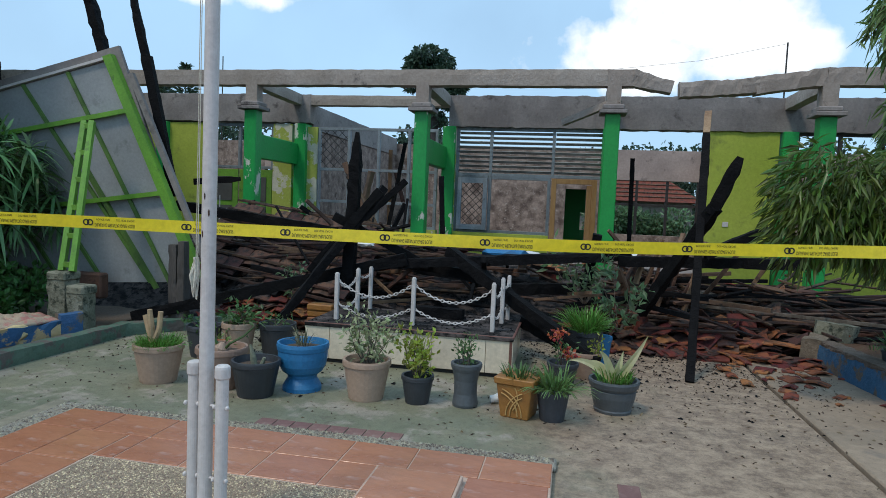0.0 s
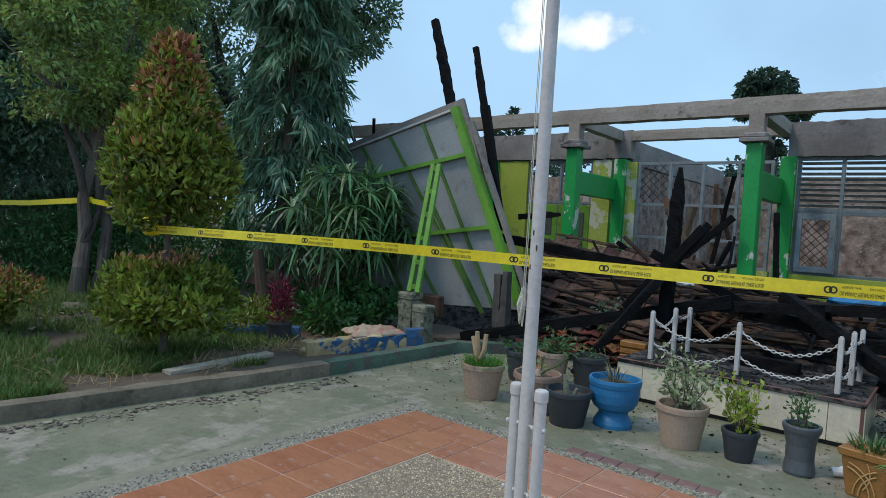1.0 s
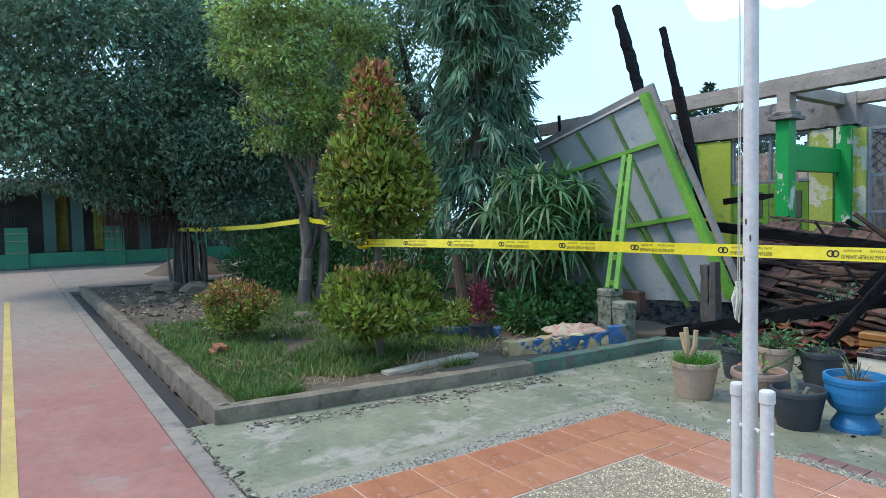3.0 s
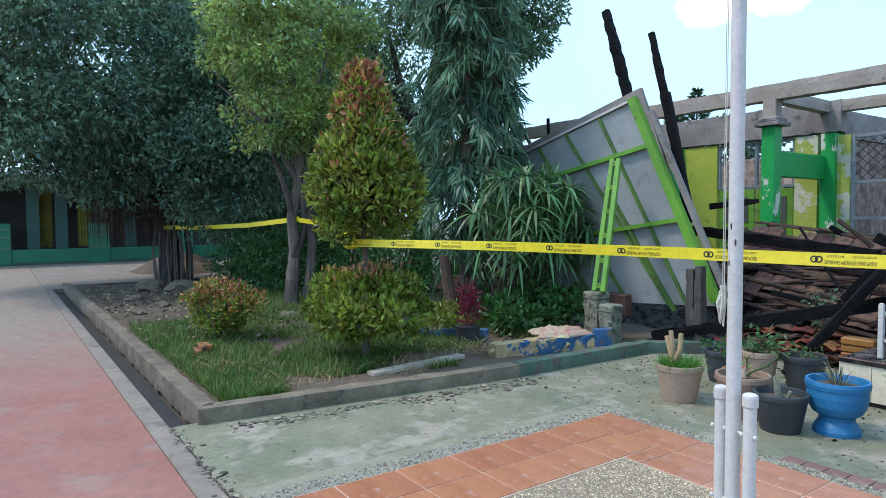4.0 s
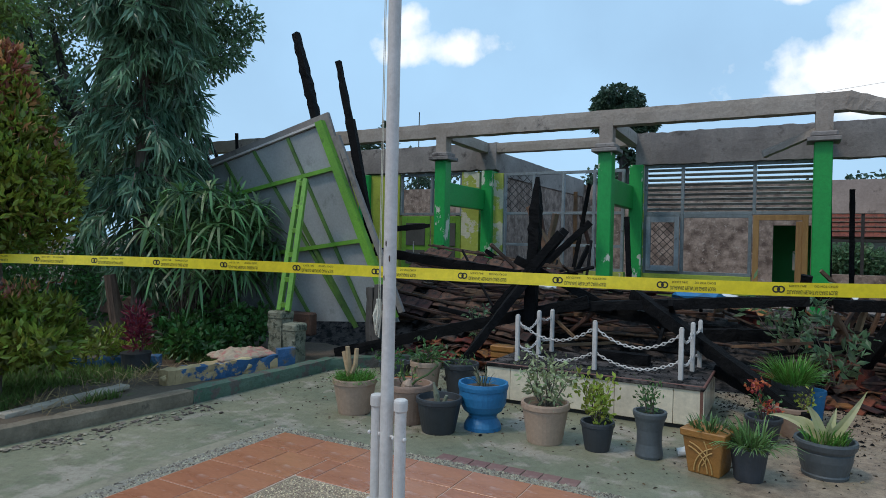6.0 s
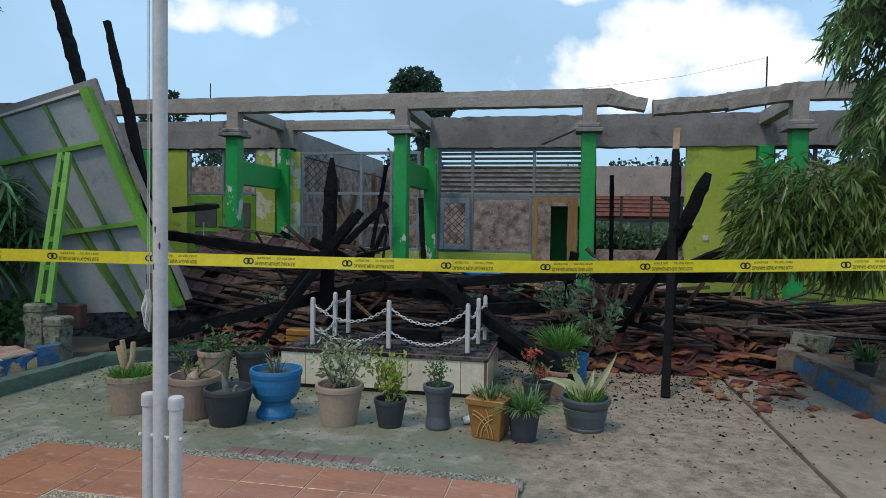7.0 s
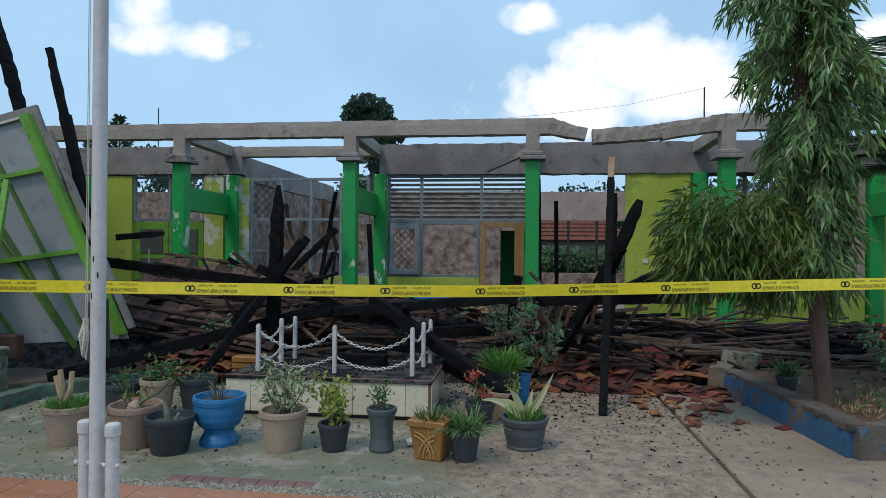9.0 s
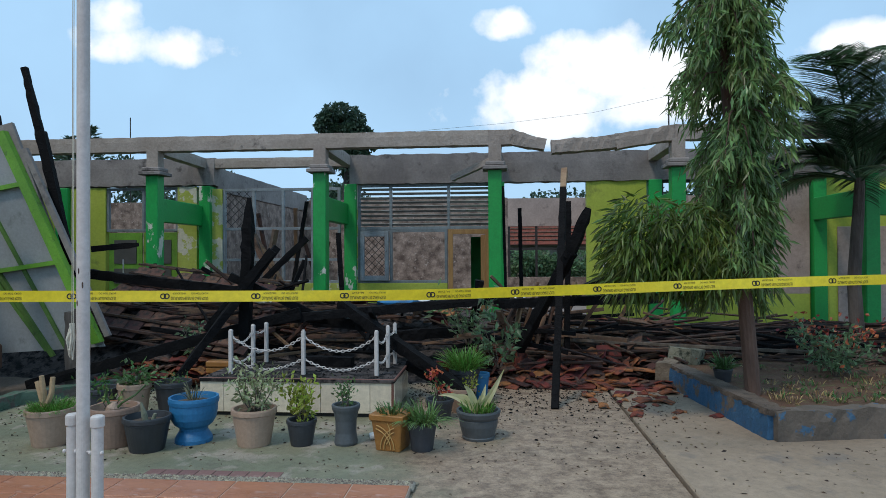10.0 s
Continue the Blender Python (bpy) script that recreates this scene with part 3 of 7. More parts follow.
tagged(boxp("road_line", (-11.5, -0.045, -0.02), (6.0, 0.045, -0.006), stripe_mat, None, 0.0, m=Matrix.Translation((-4.0, -0.178, 0)) @ Matrix.Rotation(0.007, 4, "Z")),
       "worn yellow line painted along the road", "road marking", kind="structure")
slab("road", -16.9, 0.805, 9.5, 0.955, -0.12, -0.014, ROADGREY, "bare grey cement strip along the pink road", "road")
slab("road", -30.0, 0.806, -16.905, 12.0, -0.12, -0.006, ROADGREY, "bare grey cement lane before the far wall", "road")


def build_platform():
    """Flagpole platform: pebble-washed border, orange tiles, pebble bed."""
    p = thing("flagpole_platform", "low platform of orange tiles round a washed pebble bed", "platform", kind="structure")
    boxp("border", (-2.99, 1.02, -0.05), (-2.80, 3.91, 0.035), PEBBLEBED, p, 0.012, "pale cement border set with grey pebbles")
    boxp("border", (-2.80, 3.76, 0.0), (0.42, 3.91, 0.035), PEBBLEBED, p, 0.012, "pale cement border set with grey pebbles")
    bm = bmesh.new()
    beam(bm, (-3.045, 0.99, -0.012), (-3.045, 3.93, -0.012), 0.115, 0.082, 0.09, 0.07)
    part("rim", bm, RIMCEMENT, p, "smooth worn cement rim")
    bm = bmesh.new()
    beam(bm, (-3.0, 3.92, -0.014), (0.43, 3.92, -0.014), 0.045, 0.056, 0.12, 0.07)
    part("rim", bm, RIMCEMENT, p, "smooth worn cement rim")
    boxp("bed", (-2.80, 1.12, 0.0), (0.40, 3.76, 0.053), GROUT, p, 0.004)
    boxp("pebble_bed", (-2.12, 1.12, 0.045), (-0.54, 3.10, 0.057), CREAMBED, p, 0.004, "bed of small washed cream pebbles")
    boxp("upper_step", (-0.54, 1.12, 0.045), (-0.06, 3.36, 0.0935), GROUT, p, 0.004)
    return p


platform = build_platform()


def build_garden():
    g = sheet("garden_soil", -16.6, 1.32, -4.55, 12.2, 0.055, EARTH, "brown garden soil under thin grass", "soil", 0.2, 0.05)
    bm = bmesh.new()
    beam(bm, (-4.62, 1.22, 0.02), (-16.7, 1.22, 0.02), 0.15, 0.20, 0.16, 0.12)
    tagged(part("kerb", bm, KERB), "rough grey cement kerb along the road drain", "kerb", kind="structure")
    bm = bmesh.new()
    beam(bm, (-4.62, 1.14, 0.03), (-4.28, 4.1, 0.03), 0.15, 0.18, 0.12, 0.14)
    tagged(part("kerb", bm, KERB), "rough grey cement kerb round the garden", "kerb", kind="structure")
    bm = bmesh.new()
    beam(bm, (-4.28, 4.1, 0.03), (-4.22, 6.1, 0.03), 0.15, 0.20, 0.10, 0.09)
    beam(bm, (-4.22, 6.05, 0.03), (-3.2, 7.3, 0.03), 0.15, 0.19, 0.10, 0.09)
    tagged(part("kerb", bm, KERBGREEN), "cement kerb with faded green paint", "kerb", kind="structure")
    fl = thing("cement_crumbs", "crumbled cement flakes and dry dirt along the kerb", "rubble", kind="stuff")
    g2 = np.random.default_rng(77)
    bm = bmesh.new()
    for k in range(1000):
        f = g2.random()
        if k % 9 == 0:
            x, y = -4.6 + 1.6 * f, 0.955 + g2.normal(0, 0.035)
        elif k % 5 == 0:
            x, y = -4.5 + 0.28 * f + g2.normal(0, 0.03), 1.5 + 4.6 * f
        else:
            x, y = -4.47 + 0.31 * f + abs(g2.normal(0, 0.22)) * (0.5 + noise.noise((f * 6, 0, 2))) + 0.06, 1.3 + 2.8 * f
        s = 0.005 + 0.022 * g2.random() ** 5
        made = bmesh.ops.create_icosphere(bm, subdivisions=1, radius=1.0)
        m = Matrix.Translation((x, y, 0.004 + s * 0.15)) @ Matrix.Rotation(g2.uniform(0, 6.28), 4, "Z")
        for v in made["verts"]:
            w = g2.uniform(0.6, 1.25)
            v.co = m @ Vector((v.co.x * s * 1.5 * w, v.co.y * s * w, v.co.z * s * 0.3))
    part("flakes", bm, mat("cement_flake", (0.25, 0.205, 0.16), (0.12, 0.095, 0.075), 0.95, 6, 0.5, 30, per="island", vary=0.4), fl)
    bm = bmesh.new()
    box(bm, (-16.9, 0.96, -0.16), (-4.64, 1.14, -0.115))
    box(bm, (-16.9, 1.14, -0.16), (-16.68, 5.0, -0.115))
    tagged(part("drain", bm, BLACKBASE), "open black drain between road and kerb", "drain", kind="structure")
    bm = bmesh.new()
    beam(bm, (-16.62, 1.16, 0.0), (-16.62, 5.0, 0.0), 0.11, 0.16, 0.14, 0.15)
    tagged(part("kerb", bm, KERB), "thin grey cement kerb at the far end of the garden", "kerb", kind="structure")
    vs, n = [], 22
    for j in range(n):
        for i in range(n):
            u, w = 2 * i / (n - 1) - 1, 2 * j / (n - 1) - 1
            h = max(0.0, 1 - math.hypot(u, w)) ** 0.8
            vs.append((-20.9 + 1.8 * u, 4.7 + 1.5 * w, -0.03 + 0.55 * h * (1 + 0.5 * noise.noise((u * 4, w * 4, 0)))))
    fs = [(j * n + i, j * n + i + 1, (j + 1) * n + i + 1, (j + 1) * n + i) for j in range(n - 1) for i in range(n - 1)]
    tagged(raw("dirt_mound", vs, fs, EARTH, smooth=True), "low mound of dark earth heaped on the lane", "soil", kind="stuff")
    return g


build_garden()


# ---- the burnt school ----
COLS = (-5.16, -2.16, 0.84, 3.84, 6.84)
YF, YW = 10.22, 12.1
school = thing("burnt_school", "burnt roofless school building with green columns", "building", kind="structure")


def wallbox(name, x0, x1, z0, z1, material, y0=YW, y1=YW + 0.16, label="", bevel=0.004):
    return boxp(name, (x0, y0, z0), (x1, y1, z1), material, school, bevel, label)


def column(x, peel):
    dx = 0.06 if peel else 0.0
    m = GREEN_PEEL if peel else GREEN
    boxp("column", (x, YF, 0.0), (x + 0.225, YF + 0.225, 3.03), m, school, 0.012, "bright green painted column")
    bm = bmesh.new()
    box(bm, (x - 0.09, YF - 0.09, 3.03), (x + 0.32, YF + 0.32, 3.09), 0.008)
    box(bm, (x - 0.05, YF - 0.05, 3.09), (x + 0.28, YF + 0.28, 3.17), 0.02)
    part("capital", bm, SOOT_CONC, school, "dark scorched capital")
    bm = bmesh.new()
    beam(bm, (x + 0.115, YF + 0.12, 3.16), (x + 0.115, YF + 0.12, 3.5), 0.21, 0.21, 0.07)
    part("stub", bm, CONCRETE, school, "bare concrete stub above the capital")
    boxp("rear_column", (x + 0.05 + dx, YW - 0.10, 0.0), (x + 0.29 + dx, YW + 0.2, 3.03), m, school, 0.01, "green painted pilaster")
    boxp("tie", (x + 0.04, YF + 0.225, 2.22), (x + 0.19, YW - 0.10, 2.64), GREEN, school, 0.012, "green tie beam")
    bm = bmesh.new()
    beam(bm, (x + 0.14, YF + 0.2, 3.52), (x + 0.14, YW + 0.1, 3.50), 0.18, 0.2, 0.06)
    part("tie_beam", bm, CONCRETE, school, "bare concrete tie beam")


for i, x in enumerate(COLS):
    column(x, i < 2)


def ring_beams():
    bm = bmesh.new()
    beam(bm, (-14.5, YF + 0.13, 3.575), (0.84, YF + 0.13, 3.575), 0.22, 0.25, 0.07, 0.12)
    part("front_beam", bm, CONCRETE, school, "bare concrete edge beam")
    bm = bmesh.new()
    beam(bm, (0.84, YF + 0.13, 3.575), (1.25, YF + 0.13, 3.575), 0.22, 0.25, 0.05, 0.1)
    beam(bm, (1.22, YF + 0.13, 3.58), (1.80, YF + 0.13, 3.44), 0.22, 0.25, 0.17, 0.06, 0.7)
    part("front_beam", bm, CONCRETE, school, "snapped concrete edge beam, sagging")
    bm = bmesh.new()
    beam(bm, (1.90, YF + 0.13, 3.40), (3.0, YF + 0.13, 3.47), 0.22, 0.22, 0.17, 0.07)
    beam(bm, (2.95, YF + 0.13, 3.47), (3.9, YF + 0.13, 3.60), 0.22, 0.24, 0.13, 0.08)
    beam(bm, (3.9, YF + 0.13, 3.6), (11.5, YF + 0.13, 3.6), 0.22, 0.25, 0.08, 0.12)
    part("front_beam", bm, CONCRETE, school, "snapped concrete edge beam with chipped edges")
    for x0, x1, z0 in ((-14.5, -4.75, 3.06), (-1.95, 11.5, 3.03)):
        bm = bmesh.new()
        beam(bm, (x0, YW + 0.08, (z0 + 3.61) / 2), (x1, YW + 0.08, (z0 + 3.61) / 2), 0.24, 3.61 - z0, 0.06, 0.09)
        part("ring_beam", bm, SOOT_CONC, school, "deep scorched concrete ring beam")
    bm = bmesh.new()
    beam(bm, (-4.85, YW + 0.08, 3.50), (-1.9, YW + 0.08, 3.50), 0.22, 0.19, 0.06, 0.18)
    part("ring_beam", bm, CONCRETE, school, "thin concrete ring beam left over")
    bm = bmesh.new()
    beam(bm, (0.2, YF + 0.5, 2.95), (1.05, YF + 0.05, 3.25), 0.10, 0.10, 0.1)
    part("broken_piece", bm, CONCRETE, school, "broken concrete piece hanging from the capital")


ring_beams()


def frame_grid(x0, x1, z0, z1, xs, zs, material, y=YW + 0.03, t=0.055, name="window_frame"):
    bm = bmesh.new()
    for x in (x0, *xs, x1 - t):
        box(bm, (x, y, z0), (x + t, y + 0.07, z1), 0.004)
    for z in (z0, *zs, z1 - t):
        xa = x0 + t
        for x in (*xs, x1 - t):
            box(bm, (xa, y + 0.004, z), (x, y + 0.066, z + t), 0.003)
            xa = x + t
    return part(name, bm, material, school, "blue-grey painted window frame")


def lattice(x0, x1, z0, z1, y, pitch=0.12, material=IRON):
    bm = bmesh.new()
    w, h = x1 - x0, z1 - z0
    k = -h
    while k < w:
        a, b = max(0, k), min(w, k + h)
        if b > a:
            tube(bm, (x0 + a, y, z0 + a - k), (x0 + b, y, z0 + b - k), 0.006, n=4)
            tube(bm, (x0 + a, y + 0.012, z1 - (a - k)), (x0 + b, y + 0.012, z1 - (b - k)), 0.006, n=4)
        k += pitch * 1.35
    return part("grille", bm, material, school, "diamond grille of thin dark iron")


def front_wall():
    Z = 3.03
    # left end bay
    wallbox("wall", -14.5, -8.2, 0, Z, LIME)
    boxp("rear_column", (-8.14, YW - 0.10, 0.0), (-7.87, YW + 0.2, Z), GREEN, school, 0.01, "green painted pilaster")
    wallbox("wall", -7.87, -7.10, 0, Z, LIME)
    wallbox("wall", -5.55, -5.14, 0, Z, LIME_PEEL, label="peeling lime painted wall")
    wallbox("wall", -7.10, -5.55, 0, 0.5, LIME)
    # doorway with green double door
    frame_grid(-7.10, -5.55, 2.12, Z, (-6.33,), (), STEELGREY)
    d = thing("classroom_door", "green panelled double door with dark glass panes", "door", kind="structure")
    for x0 in (-7.05, -6.30):
        leaf = boxp("door_leaf", (x0, YW + 0.04, 0.45), (x0 + 0.72, YW + 0.075, 2.10), LIMEFRAME, d, 0.004)
        for z0, z1 in ((0.62, 0.95), (1.05, 1.36), (1.46, 1.95)):
            boxp("pane", (x0 + 0.12, YW + 0.025, z0), (x0 + 0.60, YW + 0.039, z1), DARKROOM, leaf, 0.0, "dark glass pane")
    # bay A to B: windows
    wallbox("wall", -4.87, -4.60, 0, 2.98, LIME_PEEL, label="peeling lime painted wall")
    wallbox("wall", -4.60, -2.14, 0, 1.05, LIME_PEEL)
    frame_grid(-4.60, -2.16, 1.05, 2.98, (-3.98, -3.37, -2.76), (1.50, 2.13), STEELGREY)
    lattice(-4.55, -4.0, 2.18, 2.92, YW + 0.06)
    # bay B to C: louvres, casement, window, door
    wallbox("wall", -1.87, -1.80, 0, Z, LIME_PEEL)
    wallbox("wall", -1.80, 0.0, 0, 1.05, LIME)
    frame_grid(-1.80, 0.98, 2.12, Z - 0.005, (-1.16, 0.0), (), STEELGREY)
    for x0, x1 in ((-1.74, -1.16), (-1.10, 0.0), (0.06, 0.92)):
        for k in range(9):
            z = 2.22 + k * 0.088
            m = Matrix.Translation((0, YW + 0.06, z)) @ Matrix.Rotation(radians(-28), 4, "X") @ Matrix.Translation((0, -YW - 0.06, -z))
            boxp("slat", (x0, YW + 0.03, z), (x1, YW + 0.11, z + 0.010), LOUVRE, school, 0.0, m=m)
    frame_grid(-1.80, 0.0, 1.05, 2.12, (-1.16,), (), STEELGREY)
    c = thing("casement_window", "blue-grey casement with a diamond grille, slightly ajar", "window", kind="structure")
    bm = bmesh.new()
    for lo, hi in (((-1.74, 1.1), (-1.66, 2.08)), ((-1.25, 1.1), (-1.17, 2.08)), ((-1.66, 1.1), (-1.25, 1.2)), ((-1.66, 1.98), (-1.25, 2.08))):
        box(bm, (lo[0], YW - 0.03, lo[1]), (hi[0], YW + 0.02, hi[1]), 0.004)
    part("frame", bm, STEELGREY, c)
    g = lattice(-1.66, -1.25, 1.2, 1.98, YW - 0.005, 0.10)
    g.parent = c
    frame_grid(0.02, 0.84, 0.2, 2.11, (), (), ORANGEWOOD, YW + 0.01, 0.09, "door_frame")
    boxp("lining", (0.66, YW + 0.02, 0.2), (0.75, YW + 0.6, 2.0), ORANGEWOOD, school, 0.004, "half-open orange wooden door leaf")
    # open bay C to wall
    wallbox("wall", 1.13, 2.72, 0, 0.42, SOOTY)
    wallbox("wall", 2.72, 3.86, 0, Z, LIME)
    boxp("socket", (3.02, YW - 0.015, 1.36), (3.12, YW, 1.45), WHITEPAINT, school, 0.004, "white wall socket")
    # right bays
    wallbox("wall", 4.13, 6.86, 0, 0.84, LIME)
    wallbox("wall", 6.15, 6.86, 0.84, Z, PINKWALL, label="pale plaster wall blackened by smoke")
    frame_grid(4.13, 6.15, 0.84, Z, (4.8, 5.45), (2.1,), IRON)
    wallbox("wall", 7.13, 11.5, 0, Z, LIME)
    boxp("green_beam", (6.9, YF + 0.3, 2.22), (11.5, YF + 0.5, 2.64), GREEN, school, 0.01)
    wallbox("wall", 7.35, 9.3, 0.3, 2.1, PINKWALL, YW - 0.02, YW - 0.003)
    # veranda floor
    tagged(boxp("floor", (-14.5, 9.6, -0.1), (11.5, 18.6, 0.14), SOOT_CONC, None, 0.02), "scorched cement floor of the burnt school", "floor", kind="structure")


front_wall()


def rear_walls():
    """Rear wall, cross walls; the roof is gone."""
    y = 18.5
    for x0, x1, z0, z1, m in ((-14.5, -9.0, 0, 3.3, SOOTY), (-9.0, -5.2, 0, 0.95, SOOTY), (-9.0, -5.2, 2.45, 3.3, PINKWALL), (-5.2, 0.2, 0, 3.3, SOOTY),
                              (1.05, 1.3, 0, 3.3, SOOTY), (0.2, 1.05, 2.15, 3.3, SOOTY), (1.3, 4.6, 0, 0.95, SOOTY), (1.3, 4.6, 2.45, 3.28, PINKWALL),
                              (4.6, 11.5, 0, 3.3, SOOTY)):
        boxp("rear_wall", (x0, y, z0), (x1, y + 0.16, z1), m, school, 0.004, "smoke-stained rear wall")
    # small green room behind the rear doorway; unseen top slab added to darken it
    for x0, x1, z0, z1 in ((-0.9, 0.66, 0, 2.6), (1.02, 1.1, 0, 2.6), (0.66, 1.02, 0, 0.95), (0.66, 1.02, 1.5, 2.6)):
        boxp("back_room_wall", (x0, 20.8, z0), (x1, 20.92, z1), GREEN, school, 0.004, "green wall of a back room, dark under the added slab")
    boxp("back_room_roof", (-0.9, 18.7, 2.6), (1.1, 20.95, 2.7), SOOT_CONC, school, 0.004, "unseen slab added over the back room to shade it")
    boxp("back_room_wall", (-1.0, 18.68, 0), (-0.9, 20.95, 2.6), GREEN, school, 0.004)
    boxp("back_room_wall", (1.1, 18.68, 0), (1.2, 20.95, 2.6), GREEN, school, 0.004)
    bm = bmesh.new()
    for x in (1.3, 2.1, 2.9, 3.7, 4.5, -9.0, -8.0, -7.1, -6.2, -5.3):
        box(bm, (x, y + 0.03, 0.95), (x + 0.07, y + 0.1, 2.45), 0.003)
    for x0, x1 in ((1.37, 4.5), (-8.93, -5.3)):
        box(bm, (x0, y + 0.04, 1.75), (x1, y + 0.09, 1.81), 0.003)
    part("rear_frame", bm, IRON, school, "charred rear window frame")
    for x in (-4.95, 3.98, -12.0):
        boxp("cross_wall", (x, YW + 0.2, 0), (x + 0.14, y, 2.95), SOOTY, school, 0.004, "smoke-stained cross wall")
        bm = bmesh.new()
        beam(bm, (x + 0.07, YW + 0.2, 3.2), (x + 0.07, y, 3.2), 0.2, 0.48, 0.03, 0.3)
        part("cross_beam", bm, SOOT_CONC, school, "scorched concrete cross beam")


rear_walls()

# ---- fallen roof panel ----
def build_panel():
    p = thing("fallen_eave_panel", "fallen grey eave panel with lime green ribs, leaning on debris", "roof panel")
    o, ex, ez = Vector((-4.90, 6.80, 3.14)), Vector((-2.29, 0.0, -0.58)), Vector((1.09, 0.10, -2.57))
    u, v = ex.normalized(), ez.normalized()
    nrm = u.cross(v).normalized()
    if nrm.y > 0:
        nrm = -nrm

    def at(a, b, h=0.0):
        return o + u * a + v * b + nrm * h

    def quad(name, corners, h0, h1, material, label=""):
        bm = bmesh.new()
        vs = [bm.verts.new(at(a, b, h)) for h in (h0, h1) for a, b in corners]
        for f in ((0, 1, 2, 3), (7, 6, 5, 4), (0, 4, 5, 1), (1, 5, 6, 2), (2, 6, 7, 3), (3, 7, 4, 0)):
            bm.faces.new([vs[i] for i in f])
        bmesh.ops.recalc_face_normals(bm, faces=bm.faces)
        return part(name, bm, material, p, label)

    def strip(name, p0, p1, w, h0, h1, material, label=""):
        d = Vector(p1) - Vector(p0)
        k = Vector((-d.y, d.x)).normalized() * w / 2
        return quad(name, [tuple(Vector(c) + k * m) for c, m in ((p0, -1), (p0, 1), (p1, 1), (p1, -1))], h0, h1, material, label)

    # ribs: place at the top edge and sideways drift per metre down; rows: height at the edge and drift per metre across
    ribs = [(0.06, -0.03), (0.70, -0.10), (1.34, -0.25), (1.92, -0.25), (2.48, -0.26), (3.05, -0.26), (3.6, -0.26)]
    rows = [(0.05, -0.01), (0.69, -0.075), (1.73, -0.115), (2.86, -0.19)]

    def node(i, j):
        (a0, m), (b0, k) = ribs[i], rows[j]
        b = (b0 + k * (a0 - 0.06 * m)) / (1 - k * m)
        return a0 + m * (b - 0.06), b

    for i in range(len(ribs) - 1):
        for j in range(3):
            quad("board", [node(i, j), node(i + 1, j), node(i + 1, j + 1), node(i, j + 1)], 0.0, 0.012 + 0.005 * ((i + j) % 2), PANEL)
    quad("roof_skin", [(-0.04, -0.10), (3.65, -0.13), (3.0, 2.2), (0.1, 2.7)], -0.05, -0.004, SOOT_CONC, "grey roof sheet edge")
    strip("edge_rail", (0.10, 0.0), (0.02, 2.80), 0.115, 0.0, 0.085, LIMEFRAME, "lime green edge rail")
    strip("edge_rail", (0.10, 0.015), (3.6, -0.02), 0.03, 0.0, 0.05, WHITEPAINT, "pale edge strip")
    for i in range(1, len(ribs) - 1):
        strip("rib", node(i, 0), node(i, 3), 0.042, 0.02, 0.05, RIBGREEN)
    strip("rib", (0.98, 1.0), (0.62, 2.82), 0.05, 0.02, 0.065, RIBGREEN)
    for j in (1, 2):
        strip("cross_rib", node(0, j), node(len(ribs) - 1, j), 0.055, 0.03, 0.08, LIMEFRAME)
    strip("gutter", (-0.05, 0.25), (-0.09, 2.75), 0.07, -0.05, 0.0, SOOT_CONC, "torn grey gutter edge")
    # lattice strut standing on the stone post
    s = thing("lattice_strut", "lime green lattice strut standing on a stone post", "strut")
    a, b = Vector((-4.83, 5.95, 0.66)), Vector((-5.00, 6.45, 2.31))
    side = Vector((0.075, -0.01, 0))
    for k in (-1, 1):
        bm = bmesh.new()
        beam(bm, a + side * k, b + side * k * 0.75, 0.055, 0.07, 0.02, 0.4)
        part("chord", bm, LIMEFRAME, s)
    for k in range(6):
        c = a.lerp(b, 0.04 + k * 0.185)
        boxp("spacer", c - Vector((0.05, 0.02, 0.03)), c + Vector((0.05, 0.02, 0.03)), LIMEFRAME, s, 0.004)


build_panel()


# ---- charred timbers ----
def timber(p, q, w, h, name="charred_beam", label="charred black roof timber lying in the debris", material=CHAR, rough=0.2, taper=1.0, eaten=0.0):
    bm = bmesh.new()
    beam(bm, p, q, w, h, rough, 0.07, taper, eaten)
    return tagged(part(name, bm, material), label, "timber", "charred timbers")


timber((-4.95, 7.0, 2.2), (-5.65, 7.0, 4.45), 0.10, 0.11, rough=0.22, label="charred black post rising above the fallen panel", eaten=0.15)
timber((-4.28, 7.0, 1.5), (-4.85, 6.95, 3.95), 0.075, 0.08, rough=0.22, label="charred black post rising above the fallen panel", eaten=0.2)
timber((-4.30, 7.0, 1.6), (-4.63, 6.96, 3.15), 0.085, 0.095, rough=0.1)
timber((-4.4, 6.45, 0.12), (-1.35, 6.95, 0.92), 0.105, 0.125, label="thick charred roof beam lying across the debris")
timber((-2.66, 6.15, 0.02), (-1.62, 6.9, 1.70), 0.075, 0.085, label="charred rafter leaning on the heap")
timber((-1.97, 6.80, 0.55), (-1.90, 6.75, 2.28), 0.12, 0.12, label="upright charred rafter with broken tip", eaten=0.75)
timber((-2.34, 6.6, 0.75), (-1.62, 6.75, 1.66), 0.08, 0.09)
timber((-2.2, 6.9, 1.36), (-1.15, 7.2, 0.82), 0.09, 0.09)
timber((-2.0, 7.85, 0.74), (1.15, 8.1, 1.02), 0.10, 0.12, label="long charred beam lying level on the heap")
timber((-0.9, 7.1, 1.02), (0.72, 5.95, 0.16), 0.10, 0.12, label="charred beam sliding off the heap towards the pots")
timber((-1.6, 7.5, 0.85), (-0.5, 7.0, 0.75), 0.11, 0.12)
